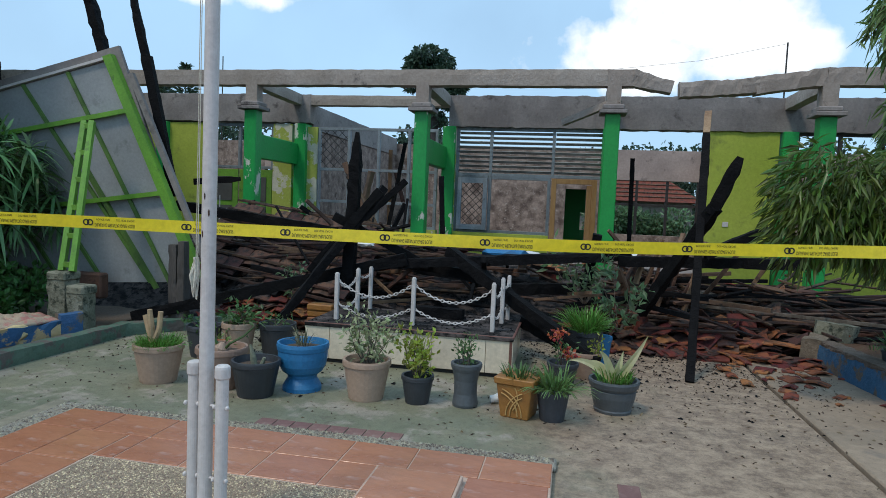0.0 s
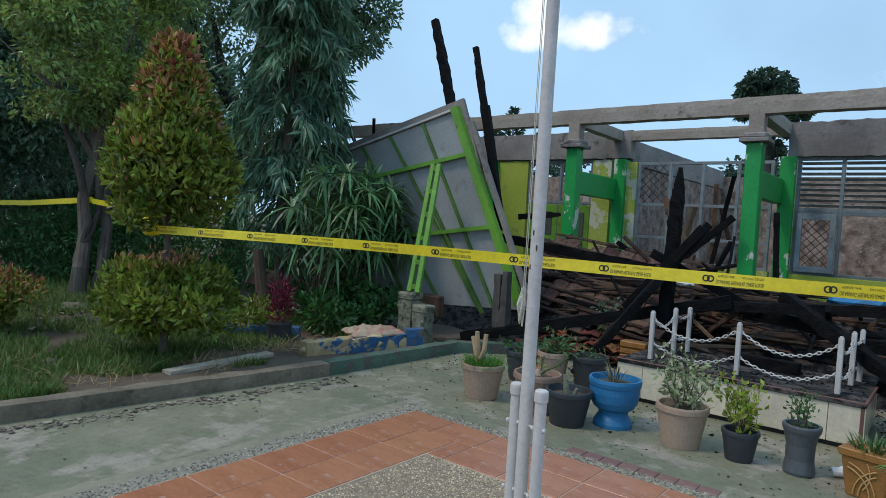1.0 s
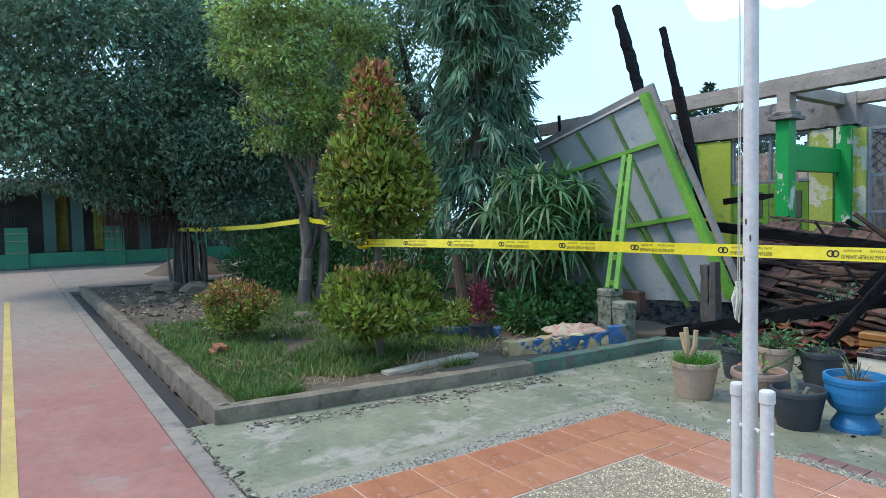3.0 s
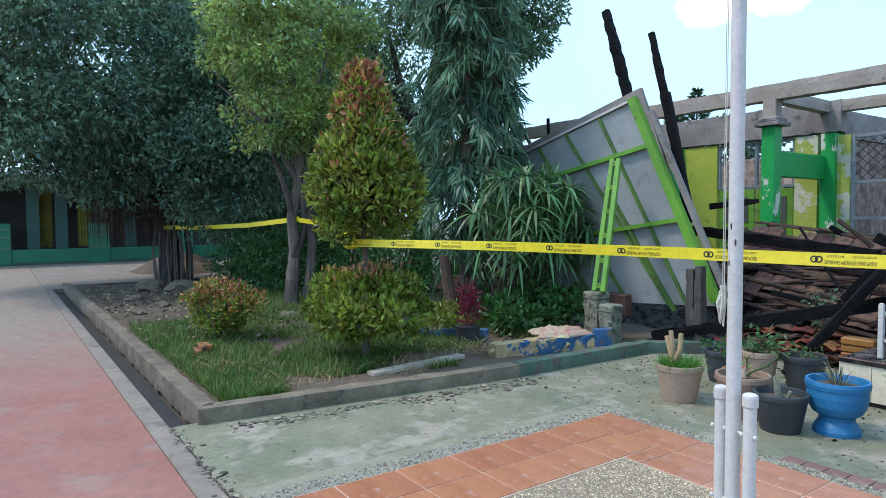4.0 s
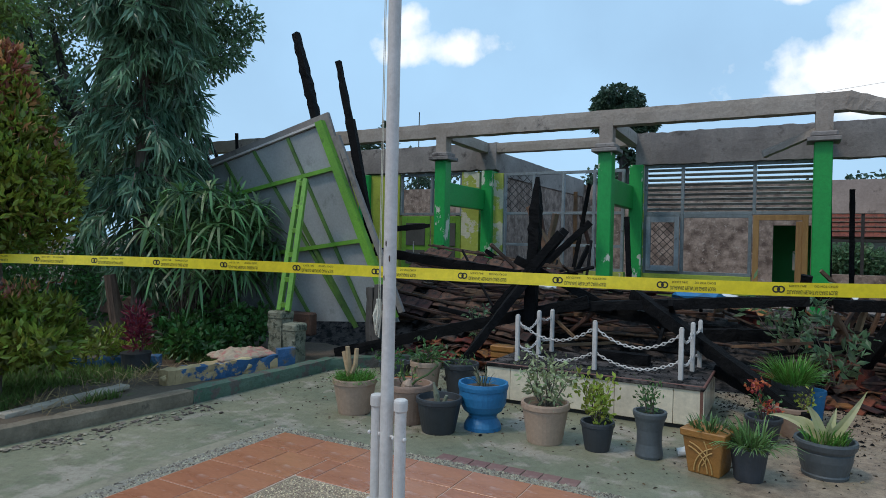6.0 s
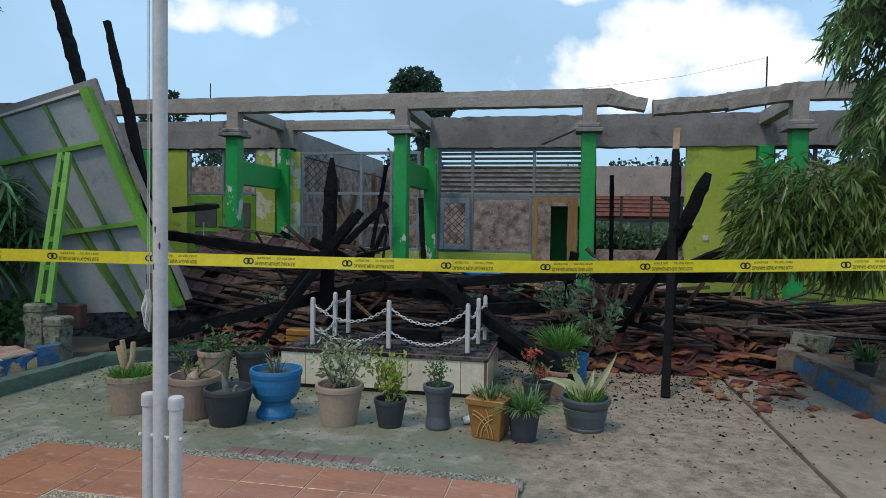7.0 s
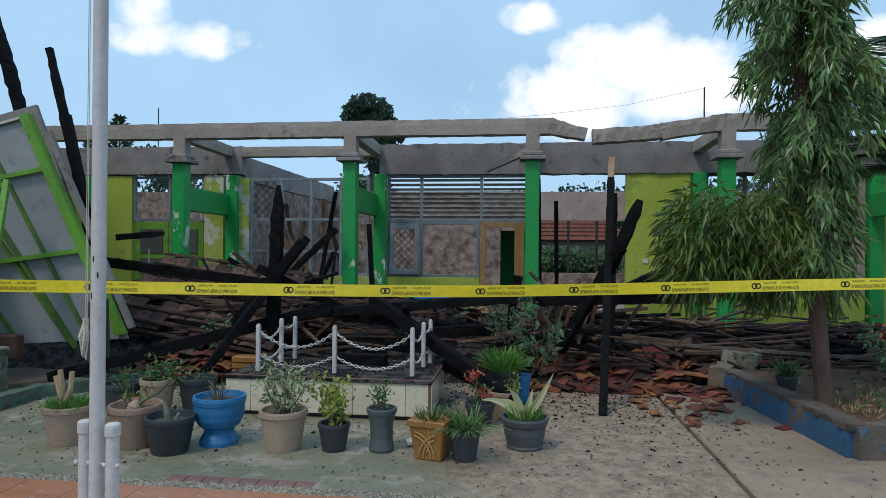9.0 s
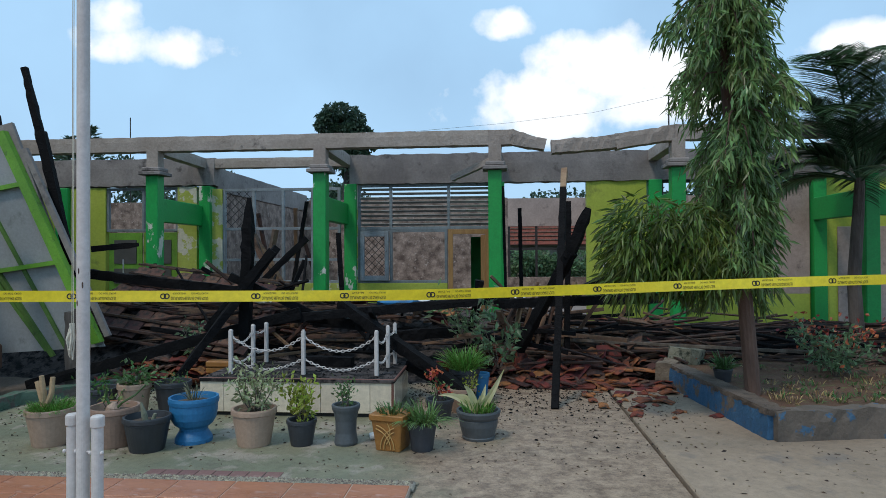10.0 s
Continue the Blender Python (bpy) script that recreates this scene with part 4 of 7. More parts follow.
timber((-4.9, 8.0, 1.38), (-2.6, 8.05, 1.12), 0.11, 0.13, label="charred beam across the doorway")
timber((-4.4, 7.6, 1.70), (-3.75, 7.6, 1.76), 0.04, 0.075, label="charred broken board end", eaten=0.4)
timber((1.57, 6.2, 0.0), (1.80, 7.45, 2.40), 0.075, 0.08, "charred_post", "charred standing roof post, scorched orange at its top")
timber((1.80, 7.46, 2.41), (1.83, 7.6, 2.66), 0.07, 0.08, "post_top", "scorched orange top of the standing post", PALEWOOD, 0.2)
timber((1.88, 7.95, 0.05), (1.93, 8.1, 2.3), 0.07, 0.08, "charred_post", "second charred post behind the first")
timber((1.25, 7.6, 0.4), (1.83, 6.9, 1.62), 0.10, 0.11)
timber((1.80, 6.93, 1.55), (2.02, 6.85, 2.12), 0.11, 0.11, label="charred curved rafter end pointing up", eaten=0.5)
timber((1.95, 7.9, 1.08), (2.7, 8.05, 1.42), 0.09, 0.11, eaten=0.5)
timber((1.0, 8.0, 0.95), (3.1, 8.1, 1.02), 0.1, 0.12)
timber((0.6, 8.3, 0.35), (0.75, 8.2, 1.25), 0.11, 0.11)
timber((-0.5, 7.7, 0.55), (0.5, 7.8, 0.6), 0.13, 0.13)
timber((-1.2, 6.5, 0.43), (-0.6, 6.42, 0.43), 0.10, 0.10, label="short charred log lying on the plinth")
timber((0.0, 6.6, 0.38), (0.55, 6.2, 0.2), 0.11, 0.11)
stump_bm = bmesh.new()
beam(stump_bm, (-3.97, 6.6, 0.0), (-3.96, 6.56, 0.96), 0.11, 0.13, 0.2, 0.07, 0.85)
beam(stump_bm, (-3.86, 6.57, 0.0), (-3.84, 6.54, 1.0), 0.10, 0.13, 0.2, 0.07, 0.75)
tagged(part("burnt_stump", stump_bm, mat("grey_burnt_bark", (0.10, 0.085, 0.075), (0.05, 0.043, 0.038), 0.9, 6, 1.0, 30, stretch=(1, 1, 0.2))), "split grey-black scorched tree stump at the kerb", "timber", "charred timbers")
for k in range(7):
    timber((1.15 + 0.11 * k, 8.25 + 0.05 * (k % 3), 0.3), (1.32 + 0.12 * k + 0.1 * (k % 2), 8.35, 0.95 + 0.09 * ((k * 3) % 5)), 0.08, 0.03, "scorched_board", "scorched brown board standing in the debris", WOOD if k % 3 else PALEWOOD, 0.12)
timber((-1.64, 7.0, 0.84), (0.75, 6.98, 1.05), 0.09, 0.10, label="long charred beam lying level above the chain fence")
timber((1.15, 11.7, 0.4), (1.10, 11.6, 2.9), 0.05, 0.05, label="thin charred post in the open bay")
timber((1.45, 11.9, 0.4), (1.42, 11.9, 2.5), 0.07, 0.07, label="thin charred post in the open bay")
timber((-1.38, 9.2, 0.6), (-1.46, 9.2, 1.95), 0.06, 0.07, label="thin charred post in the debris")
timber((-2.6, 10.9, 0.5), (-3.6, 11.2, 2.0), 0.1, 0.1, label="scorched brown rafter leaning in the window bay", material=WOOD)
timber((-3.4, 9.8, 0.7), (-2.2, 10.0, 1.9), 0.09, 0.1)
timber((-2.5, 9.9, 0.6), (-3.2, 9.9, 2.15), 0.06, 0.08, material=WOOD, label="scorched brown rafter leaning in the window bay")
timber((-3.6, 11.4, 0.3), (-3.2, 11.3, 2.1), 0.14, 0.06, material=PALEWOOD, label="pale split board leaning in the window bay")
timber((-2.9, 11.0, 0.3), (-2.5, 11.0, 2.6), 0.06, 0.06)
timber((0.9, 8.2, 0.2), (1.35, 8.3, 1.15), 0.14, 0.05, material=WOOD, label="scorched brown board standing in the debris")
timber((1.25, 8.35, 0.3), (1.0, 8.1, 0.85), 0.12, 0.04, material=PALEWOOD, label="pale broken board")
timber((2.1, 8.6, 0.5), (2.5, 8.5, 1.15), 0.1, 0.05, material=WOOD, label="scorched brown board standing in the debris")
timber((2.6, 8.7, 0.5), (2.95, 8.6, 1.2), 0.09, 0.05, material=WOOD, label="scorched brown board standing in the debris")
timber((1.75, 8.3, 0.45), (5.3, 7.2, 0.42), 0.035, 0.035, "pole", "thin grey-brown stick lying on the debris", BARK, 0.1)


# thin rafters and laths standing about in the debris
stick_rng = np.random.default_rng(19)
for k in range(62):
    x, y = stick_rng.uniform(-3.4, 1.9), stick_rng.uniform(7.2, 9.6)
    d = Vector((stick_rng.normal(0, 0.9), stick_rng.normal(0, 0.4), stick_rng.uniform(-0.1, 0.55 if x < -1.5 else 0.25))).normalized()
    ln = stick_rng.uniform(0.6, 1.5)
    z = stick_rng.uniform(0.35, 0.75)
    w = stick_rng.uniform(0.022, 0.052)
    timber((x, y, z), Vector((x, y, z)) + d * ln, w, w * 1.2, "charred_lath" if k % 2 else "scorched_lath", "thin charred lath sticking out of the debris" if k % 2 else "thin scorched brown lath in the debris",
           CHAR if k % 2 else WOOD, 0.15)
for x, z1, dx in ((-4.1, 2.2, 0.5), (-3.7, 2.5, -0.3), (-3.1, 1.9, 0.6), (-2.6, 2.2, -0.5), (-3.3, 2.6, 0.1)):
    timber((x, 12.9, 0.2), (x + dx, 12.5, z1), 0.07, 0.06, "scorched_lath", "scorched brown rafter leaning inside the classroom", WOOD, 0.15)


for a, b in (((-6.9, 7.9, 0.5), (-8.2, 7.4, 3.40)), ((-6.5, 7.9, 0.5), (-7.9, 7.4, 3.22)), ((-7.6, 7.9, 0.5), (-7.2, 7.4, 3.2))):
    timber(a, b, 0.045, 0.05, "charred_lath", "charred lath jutting out behind the fallen panel")


# ---- rubble heap ----
def heap_z(x, y):
    f = min(1, max(0, (y - (6.9 if x < -2.3 else 7.3)) / 1.6))
    side = min(1, max(0, (x + 9.6) / 1.2)) * min(1, max(0, (8.5 - x) / 1.5))
    lobe = (0.62 - 0.26 * min(1, max(0, (x - 1.2) / 1.5))) + 0.14 * noise.noise((x * 0.8, y * 0.7, 2.0)) + (0.22 if x < -1.8 else 0)
    return max(0.0, side * lobe * f * f * (3 - 2 * f) * (1 - 0.3 * min(1, max(0, (y - 10.5) / 2))))


def build_heap():
    nx, ny = 190, 72
    xs, ys = np.linspace(-9.8, 8.4, nx), np.linspace(6.75, 13.5, ny)
    vs = [(x, y, -0.02 + heap_z(x, y) + 0.10 * noise.noise((x * 4, y * 4, 0)) * min(1, 3 * heap_z(x, y))) for y in ys for x in xs]
    fs = [(j * nx + i, j * nx + i + 1, (j + 1) * nx + i + 1, (j + 1) * nx + i) for j in range(ny - 1) for i in range(nx - 1)]
    tagged(raw("rubble_bed", vs, fs, ASH), "grey-black ash and charcoal heap", "rubble", kind="stuff")

    # clay tiles: one curved tile mesh, whole and broken
    def tile_mesh(name, material, w, l):
        bm = bmesh.new()
        n = 5
        rows = []
        for k in range(n + 1):
            a = (k / n - 0.5) * 2
            z = 0.011 * math.cos(a * 2.6)
            rows.append([bm.verts.new((a * w / 2, b * l / 2, z + t)) for b, t in ((-1, 0), (1, 0), (1, 0.014), (-1, 0.014))])
        for r, s in zip(rows, rows[1:]):
            for i in range(4):
                bm.faces.new((r[i], r[(i + 1) % 4], s[(i + 1) % 4], s[i]))
        bm.faces.new(rows[0])
        bm.faces.new(rows[-1][::-1])
        bmesh.ops.recalc_face_normals(bm, faces=bm.faces)
        me = bpy.data.meshes.new(name)
        bm.to_mesh(me)
        bm.free()
        me.materials.append(material)
        return me

    kinds = [tile_mesh("tile", ROOFTILE, 0.22, 0.30), tile_mesh("tile", ROOFTILE, 0.20, 0.17), tile_mesh("tile", DARKTILE, 0.22, 0.28), tile_mesh("tile", ROOFTILE, 0.12, 0.14)]
    heap = thing("roof_tile_heap", "heap of broken orange clay roof tiles before the burnt school", "roof tiles")
    for k in range(290):
        if k < 190:
            x, y = rng.uniform(0.7, 3.6), 7.25 + abs(rng.normal(0, 0.33))
        elif k < 250:
            x, y = rng.uniform(-3.9, -2.4), rng.uniform(7.0, 7.45)
        else:
            x, y = rng.uniform(-2, 5), rng.uniform(7.6, 9.4)
        z = heap_z(x, y) + 0.04 + rng.uniform(0, 0.12) * (y > 7.5)
        ob = new("roof_tile", kinds[int(rng.choice(4, p=[0.45, 0.25, 0.2, 0.1]))])
        ob.parent = heap
        tilt = 12 if y < 7.6 else 32
        ob.matrix_basis = pose(x, y, z, rng.normal(0, tilt), rng.normal(0, tilt), rng.uniform(0, 360))
    # loose tiles on the open yard
    for x, y, r in ((2.55, 6.55, 20), (2.75, 6.5, -30), (2.4, 6.9, 60), (2.9, 6.95, 10), (2.65, 7.15, 45)):
        ob = new("roof_tile", kinds[1])
        ob.parent = heap
        ob.matrix_basis = pose(x, y, 0.022, rng.normal(0, 5), rng.normal(0, 5), r)

    for k in range(34):
        ob = new("roof_tile", kinds[3])
        ob.parent = heap
        f = rng.random()
        ob.matrix_basis = pose(1.9 + 1.2 * rng.random(), 7.15 - 1.5 * f * f, 0.022, rng.normal(0, 5), rng.normal(0, 5), rng.uniform(0, 360)) @ Matrix.Scale(rng.uniform(0.35, 1.0), 4)

    # roof battens
    def batten_mesh(l, w, h, material):
        bm = bmesh.new()
        beam(bm, (-l / 2, 0, 0), (l / 2, 0, 0), w, h, 0.2, l / 5)
        me = bpy.data.meshes.new("batten")
        bm.to_mesh(me)
        bm.free()
        me.materials.append(material)
        return me

    bk = [batten_mesh(2.4, 0.032, 0.022, BATTEN), batten_mesh(1.5, 0.036, 0.024, BATTEN), batten_mesh(1.0, 0.05, 0.03, WOOD), batten_mesh(0.7, 0.09, 0.025, WOOD),
          batten_mesh(1.8, 0.045, 0.035, CHAR)]
    bh = thing("batten_heap", "tangled heap of scorched roof battens and boards", "debris")
    for k in range(299):
        if k < 175:
            x, y, rz = rng.uniform(1.0, 6.6), rng.uniform(7.7, 9.2), rng.normal(0, 15)
        elif k < 260:
            x, y, rz = rng.uniform(-4.0, -1.2), rng.uniform(7.7, 9.3), rng.normal(0, 12)
        else:
            x, y, rz = rng.uniform(-4, 5), rng.uniform(7.9, 11), rng.uniform(0, 180)
        z = heap_z(x, y) + rng.uniform(0.02, 0.24)
        ob = new("batten", bk[int(rng.choice(5, p=[0.3, 0.28, 0.15, 0.12, 0.15]))])
        ob.parent = bh
        ob.matrix_basis = pose(x, y, z, rng.uniform(-30, 30), rng.normal(0, 8), rz)

    # collapsed piece of tiled roof, rows still in order
    roof = thing("collapsed_roof_piece", "collapsed piece of scorched tiled roof on battens", "roof piece")
    m = pose(-3.3, 8.15, 0.86, 32, 7, -6)
    for j in range(15):
        bm = bmesh.new()
        y, z = -0.80 + j * 0.12, 0.075 * (j % 2)
        beam(bm, m @ Vector((-1.4 + 0.1 * rng.random(), y, z)), m @ Vector((1.3 - 0.3 * rng.random(), y + rng.normal(0, 0.02), z)), 0.042, 0.03, 0.2, 0.3)
        part("batten", bm, BATTEN, roof)
    for i in range(4):
        bm = bmesh.new()
        beam(bm, m @ Vector((-1.2 + i * 0.75, -0.9, -0.05)), m @ Vector((-1.2 + i * 0.75, 0.95, -0.05)), 0.06, 0.07, 0.2, 0.3)
        part("rafter", bm, CHAR, roof)
    for j in range(6):
        for i in range(11):
            if rng.random() < 0.10:
                continue
            ob = new("roof_tile", kinds[2])
            ob.parent = roof
            ob.matrix_basis = m @ pose(-1.2 + i * 0.23, -0.62 + j * 0.24, 0.035, 5 + rng.normal(0, 2), rng.normal(0, 2), rng.normal(0, 2))

    # charcoal bits strewn over the yard
    n = 12000
    x = rng.uniform(-3.9, 3.6, n)
    y = 8.0 - np.abs(rng.normal(0, 1.15, n))
    keep = (y > 4.05) & ~((x > -2.03) & (x < 0.0) & (y > 5.68) & (y < 6.8))
    pts = np.stack([x, y, np.full(n, 0.004)], 1)[keep]
    pl = np.stack([rng.uniform(-1.97, -0.06, 900), rng.uniform(5.74, 6.74, 900), np.full(900, 0.376)], 1)
    pts = np.concatenate([pts, pl])
    s = 0.0025 + 0.018 * rng.random((len(pts), 1)) ** 4
    tet = np.array([[-1, -0.6, 0], [1, -0.5, 0], [0.2, 1, 0], [0, 0, 0.7]])
    a = rng.uniform(0, 6.28, len(pts))
    rot = np.stack([np.stack([np.cos(a), -np.sin(a), 0 * a], 1), np.stack([np.sin(a), np.cos(a), 0 * a], 1), np.stack([0 * a, 0 * a, 1 + 0 * a], 1)], 1)
    vs = np.einsum("nij,kj->nki", rot, tet) * s[:, None] * rng.uniform(0.5, 1.4, (len(pts), 1, 3)) + pts[:, None]
    fs = ((np.arange(len(pts)) * 4)[:, None, None] + np.array([[0, 2, 1], [0, 1, 3], [1, 2, 3], [2, 0, 3]])).reshape(-1, 3)
    tagged(raw("charcoal_bits", vs.reshape(-1, 3), fs, CHAR), "small black charcoal bits strewn on the cement", "charcoal", kind="stuff")
    # dry flakes, soot and leaf bits over the whole yard
    n = 13000
    x, y = rng.uniform(-4.2, 6.0, n), rng.uniform(1.1, 8.0, n)
    keep = (rng.random(n) < np.clip((y - 3.6) / 3.2, 0.03, 1)) & ~((x > -3.12) & (x < 0.42) & (y < 4.03)) & ~((x > -2.03) & (x < 0.0) & (y > 5.68) & (y < 6.8)) & ~((x > 2.95) & (y > 5.0))
    at = np.stack([x, y, np.where(x > 2.27, 0.0165, 0.003)], 1)[keep]
    m = len(at)
    way = rng.normal(size=(m, 3)) * [[1, 1, 0.12]]
    ob = leaves("yard_litter", at, way, 0.012 + 0.035 * rng.random(m) ** 2, 0.018, LITTER, None, 0.1)
    tagged(ob, "dry brown flakes and leaf bits strewn on the yard", "litter", kind="stuff")
    at = rng.uniform((3.5, 5.6, 0.245), (6.5, 7.6, 0.27), (260, 3))
    at[:, 1] += (at[:, 0] - 3.3) * 0.1
    ob = leaves("bed_litter", at, rng.normal(size=(260, 3)) * [[1, 1, 0.2]], 0.05, 0.025, LITTER, None, 0.1)
    tagged(ob, "dry leaf litter on the tree bed", "litter", kind="stuff")
    rk = thing("metal_rack", "white metal rack standing by the classroom door", "rack")
    bm = bmesh.new()
    for dx in (0, 0.28):
        tube(bm, (-6.35 + dx, 11.5, 0.14), (-6.35 + dx, 11.5, 1.55 - dx), 0.014, n=6)
        tube(bm, (-6.35 + dx, 11.75, 0.14), (-6.35 + dx, 11.75, 1.3), 0.014, n=6)
        tube(bm, (-6.35 + dx, 11.5, 1.25), (-6.35 + dx, 11.75, 1.25), 0.014, n=6)
    for z in (0.75, 1.25):
        tube(bm, (-6.35, 11.5, z), (-6.07, 11.5, z), 0.014, n=6)
    part("frame", bm, WHITEPAINT, rk)
    scraps = thing("scrap_pile", "white and blue scraps caught in the debris", "scraps")
    for x, y, z, s, m in ((-2.05, 7.6, 1.02, 0.1, WHITEBIT), (-0.4, 8.4, 0.95, 0.22, BLUEPOT), (-0.1, 8.6, 0.9, 0.18, WHITEBIT), (1.2, 8.9, 0.95, 0.15, WHITEBIT), (1.45, 9.0, 0.9, 0.12, WHITEBIT)):
        bm = bmesh.new()
        bmesh.ops.create_icosphere(bm, subdivisions=2, radius=s)
        for v in bm.verts:
            v.co = Vector((v.co.x * 1.4, v.co.y, v.co.z * 0.4)) * (1 + 0.5 * noise.noise(v.co * 14)) + Vector((x, y, z))
        part("scrap", bm, m, scraps)


build_heap()


# ---- tiled plinth with chain fence ----
def build_plinth():
    p = thing("tiled_plinth", "cream tiled plinth with brown edge, strewn with ash", "plinth")
    boxp("core", (-1.96, 5.75, 0.0), (-0.06, 6.72, 0.34), BLACKBASE, p, 0.0)
    boxp("top", (-2.0, 5.70, 0.34), (-0.02, 6.76, 0.375), ASH, p, 0.006, "ash-covered plinth top")
    for k in range(8):
        x = -2.0 + k * 0.2475
        boxp("tile", (x + 0.002, 5.715, 0.04), (x + 0.2455, 5.745, 0.362), CREAMTILE, p, 0.003)
    for k in range(4):
        y = 5.75 + k * 0.2475
        boxp("tile", (-0.065, y + 0.002, 0.04), (-0.035, y + 0.2455, 0.362), CREAMTILE, p, 0.003)
        boxp("tile", (-1.985, y + 0.002, 0.04), (-1.955, y + 0.2455, 0.362), CREAMTILE, p, 0.003)
    boxp("edge_strip", (-2.005, 5.705, 0.362), (-0.015, 5.725, 0.380), BROWNEDGE, p, 0.003)
    boxp("edge_strip", (-0.055, 5.71, 0.04), (-0.030, 5.73, 0.362), BROWNEDGE, p, 0.002)
    boxp("edge_strip", (-0.035, 5.725, 0.362), (-0.015, 6.76, 0.380), BROWNEDGE, p, 0.003)


build_plinth()
POSTS = [(-1.775, 5.94), (-1.005, 5.94), (-0.24, 5.92), (-0.205, 6.40), (-0.17, 6.66), (-1.67, 6.68), (-1.74, 6.46)]


def build_chain_fence():
    f = thing("chain_fence", "low fence of white posts and white plastic chain", "fence")
    for x, y in POSTS:
        bm = bmesh.new()
        box(bm, (x - 0.02, y - 0.02, 0.372), (x + 0.02, y + 0.02, 0.825), 0.005)
        box(bm, (x - 0.015, y - 0.015, 0.825), (x + 0.015, y + 0.015, 0.835), 0.004)
        part("post", bm, WHITEPAINT, f)
    spans = [(0, 1), (1, 2), (2, 3), (3, 4), (5, 6), (6, 0)]
    for a, b in spans:
        for z, sag in ((0.77, 0.16), (0.54, 0.12)):
            p, q = Vector((*POSTS[a], z)), Vector((*POSTS[b], z))
            ln = (q - p).length
            n = max(6, int(ln / 0.032))
            bm = bmesh.new()
            for k in range(n):
                c, d = [p.lerp(q, g) - Vector((0, 0, sag * min(1, ln / 0.8) * 4 * g * (1 - g))) for g in (k / n, (k + 1) / n)]
                ax, s, u = axes_of(c, d)
                w = s if k % 2 else u
                mid, hl = (c + d) / 2, (d - c).length * 0.72
                ring = [mid + ax * hl * math.cos(t) + w * 0.012 * math.sin(t) for t in [2 * math.pi * i / 8 for i in range(8)]]
                for i in range(8):
                    tube(bm, ring[i], ring[(i + 1) % 8], 0.0045, n=4, caps=False)
            part("chain", bm, WHITEPAINT, f)


build_chain_fence()


# ---- flagpole ----
def build_flagpole():
    f = thing("flagpole", "white painted steel flagpole between two short posts", "flagpole", at=(0, 0, 0))
    x, y = -1.081, 2.551
    bm = bmesh.new()
    tube(bm, (x, y, 0.12), (x, y, 3.2), 0.0315, 0.030, 20)
    tube(bm, (x, y, 3.2), (x, y, 7.5), 0.026, 0.022, 20)
    part("pole", bm, WHITEPAINT, f, smooth=False)
    for dx, dy, zt in ((-0.064, 0.012, 0.80), (0.086, -0.016, 0.80)):
        bm = bmesh.new()
        tube(bm, (x + dx, y + dy, 0.05), (x + dx, y + dy, zt - 0.05), 0.0275, n=20)
        post = part("side_post", bm, WHITEPAINT, f)
        bm = bmesh.new()
        lathe(bm, [(0.029, -0.006), (0.033, 0), (0.033, 0.038), (0.031, 0.048), (0.024, 0.053), (0.006, 0.055)], 20, (x + dx, y + dy, zt - 0.05))
        part("cap", bm, WHITEPAINT, post)
    for z in (0.30, 0.62):
        bm = bmesh.new()
        tube(bm, (x - 0.088, y + 0.004, z), (x + 0.112, y - 0.020, z), 0.006, n=8)
        for c in (-0.094, -0.034, 0.055, 0.116):
            made = bmesh.ops.create_icosphere(bm, subdivisions=2, radius=0.011)
            for v in made["verts"]:
                v.co = Vector((v.co.x * 0.8 + x + c, v.co.y + y - 0.006 - 0.02 * (c > 0), v.co.z + z))
        part("bolt", bm, WHITEPAINT, f)
    for k, (dz, a) in enumerate(((1.42, 3.6), (1.36, 4.3), (1.45, 5.2), (1.52, 4.6), (1.22, 3.9))):
        bm = bmesh.new()
        c = Vector((x + 0.0302 * math.cos(a), y + 0.0302 * math.sin(a), dz))
        bmesh.ops.create_icosphere(bm, subdivisions=1, radius=0.009)
        for v in bm.verts:
            v.co = Vector((v.co.x * 0.5, v.co.y * 0.5, v.co.z * 2.0 * (1 + 0.4 * noise.noise(v.co * 90)))) + c
        part("rust_spot", bm, RUSTSPOT, f)
    bm = bmesh.new()
    for k in range(5):
        ox = x - 0.037 - 0.006 * (k % 3)
        oy = y - 0.02 - 0.008 * (k // 2)
        pts = [(ox, oy, 1.26 - k * 0.01), (ox - 0.012, oy - 0.01, 1.18), (ox - 0.008 * (k % 2), oy - 0.008, 1.08 + 0.01 * k), (ox + 0.006, oy, 1.2), (ox, oy, 1.26)]
        path_tube(bm, pts, [0.005] * 5, 5)
    part("rope_knot", bm, ROPE, f, "bundle of pale rope tied on the pole")
    bm = bmesh.new()
    for dx, dy in ((-0.035, -0.025), (-0.046, -0.02)):
        tube(bm, (x + dx, y + dy, 1.2), (x + dx * 0.75, y + dy, 7.4), 0.0022, n=4)
    part("halyard", bm, ROPE, f, "thin pale halyard")


build_flagpole()


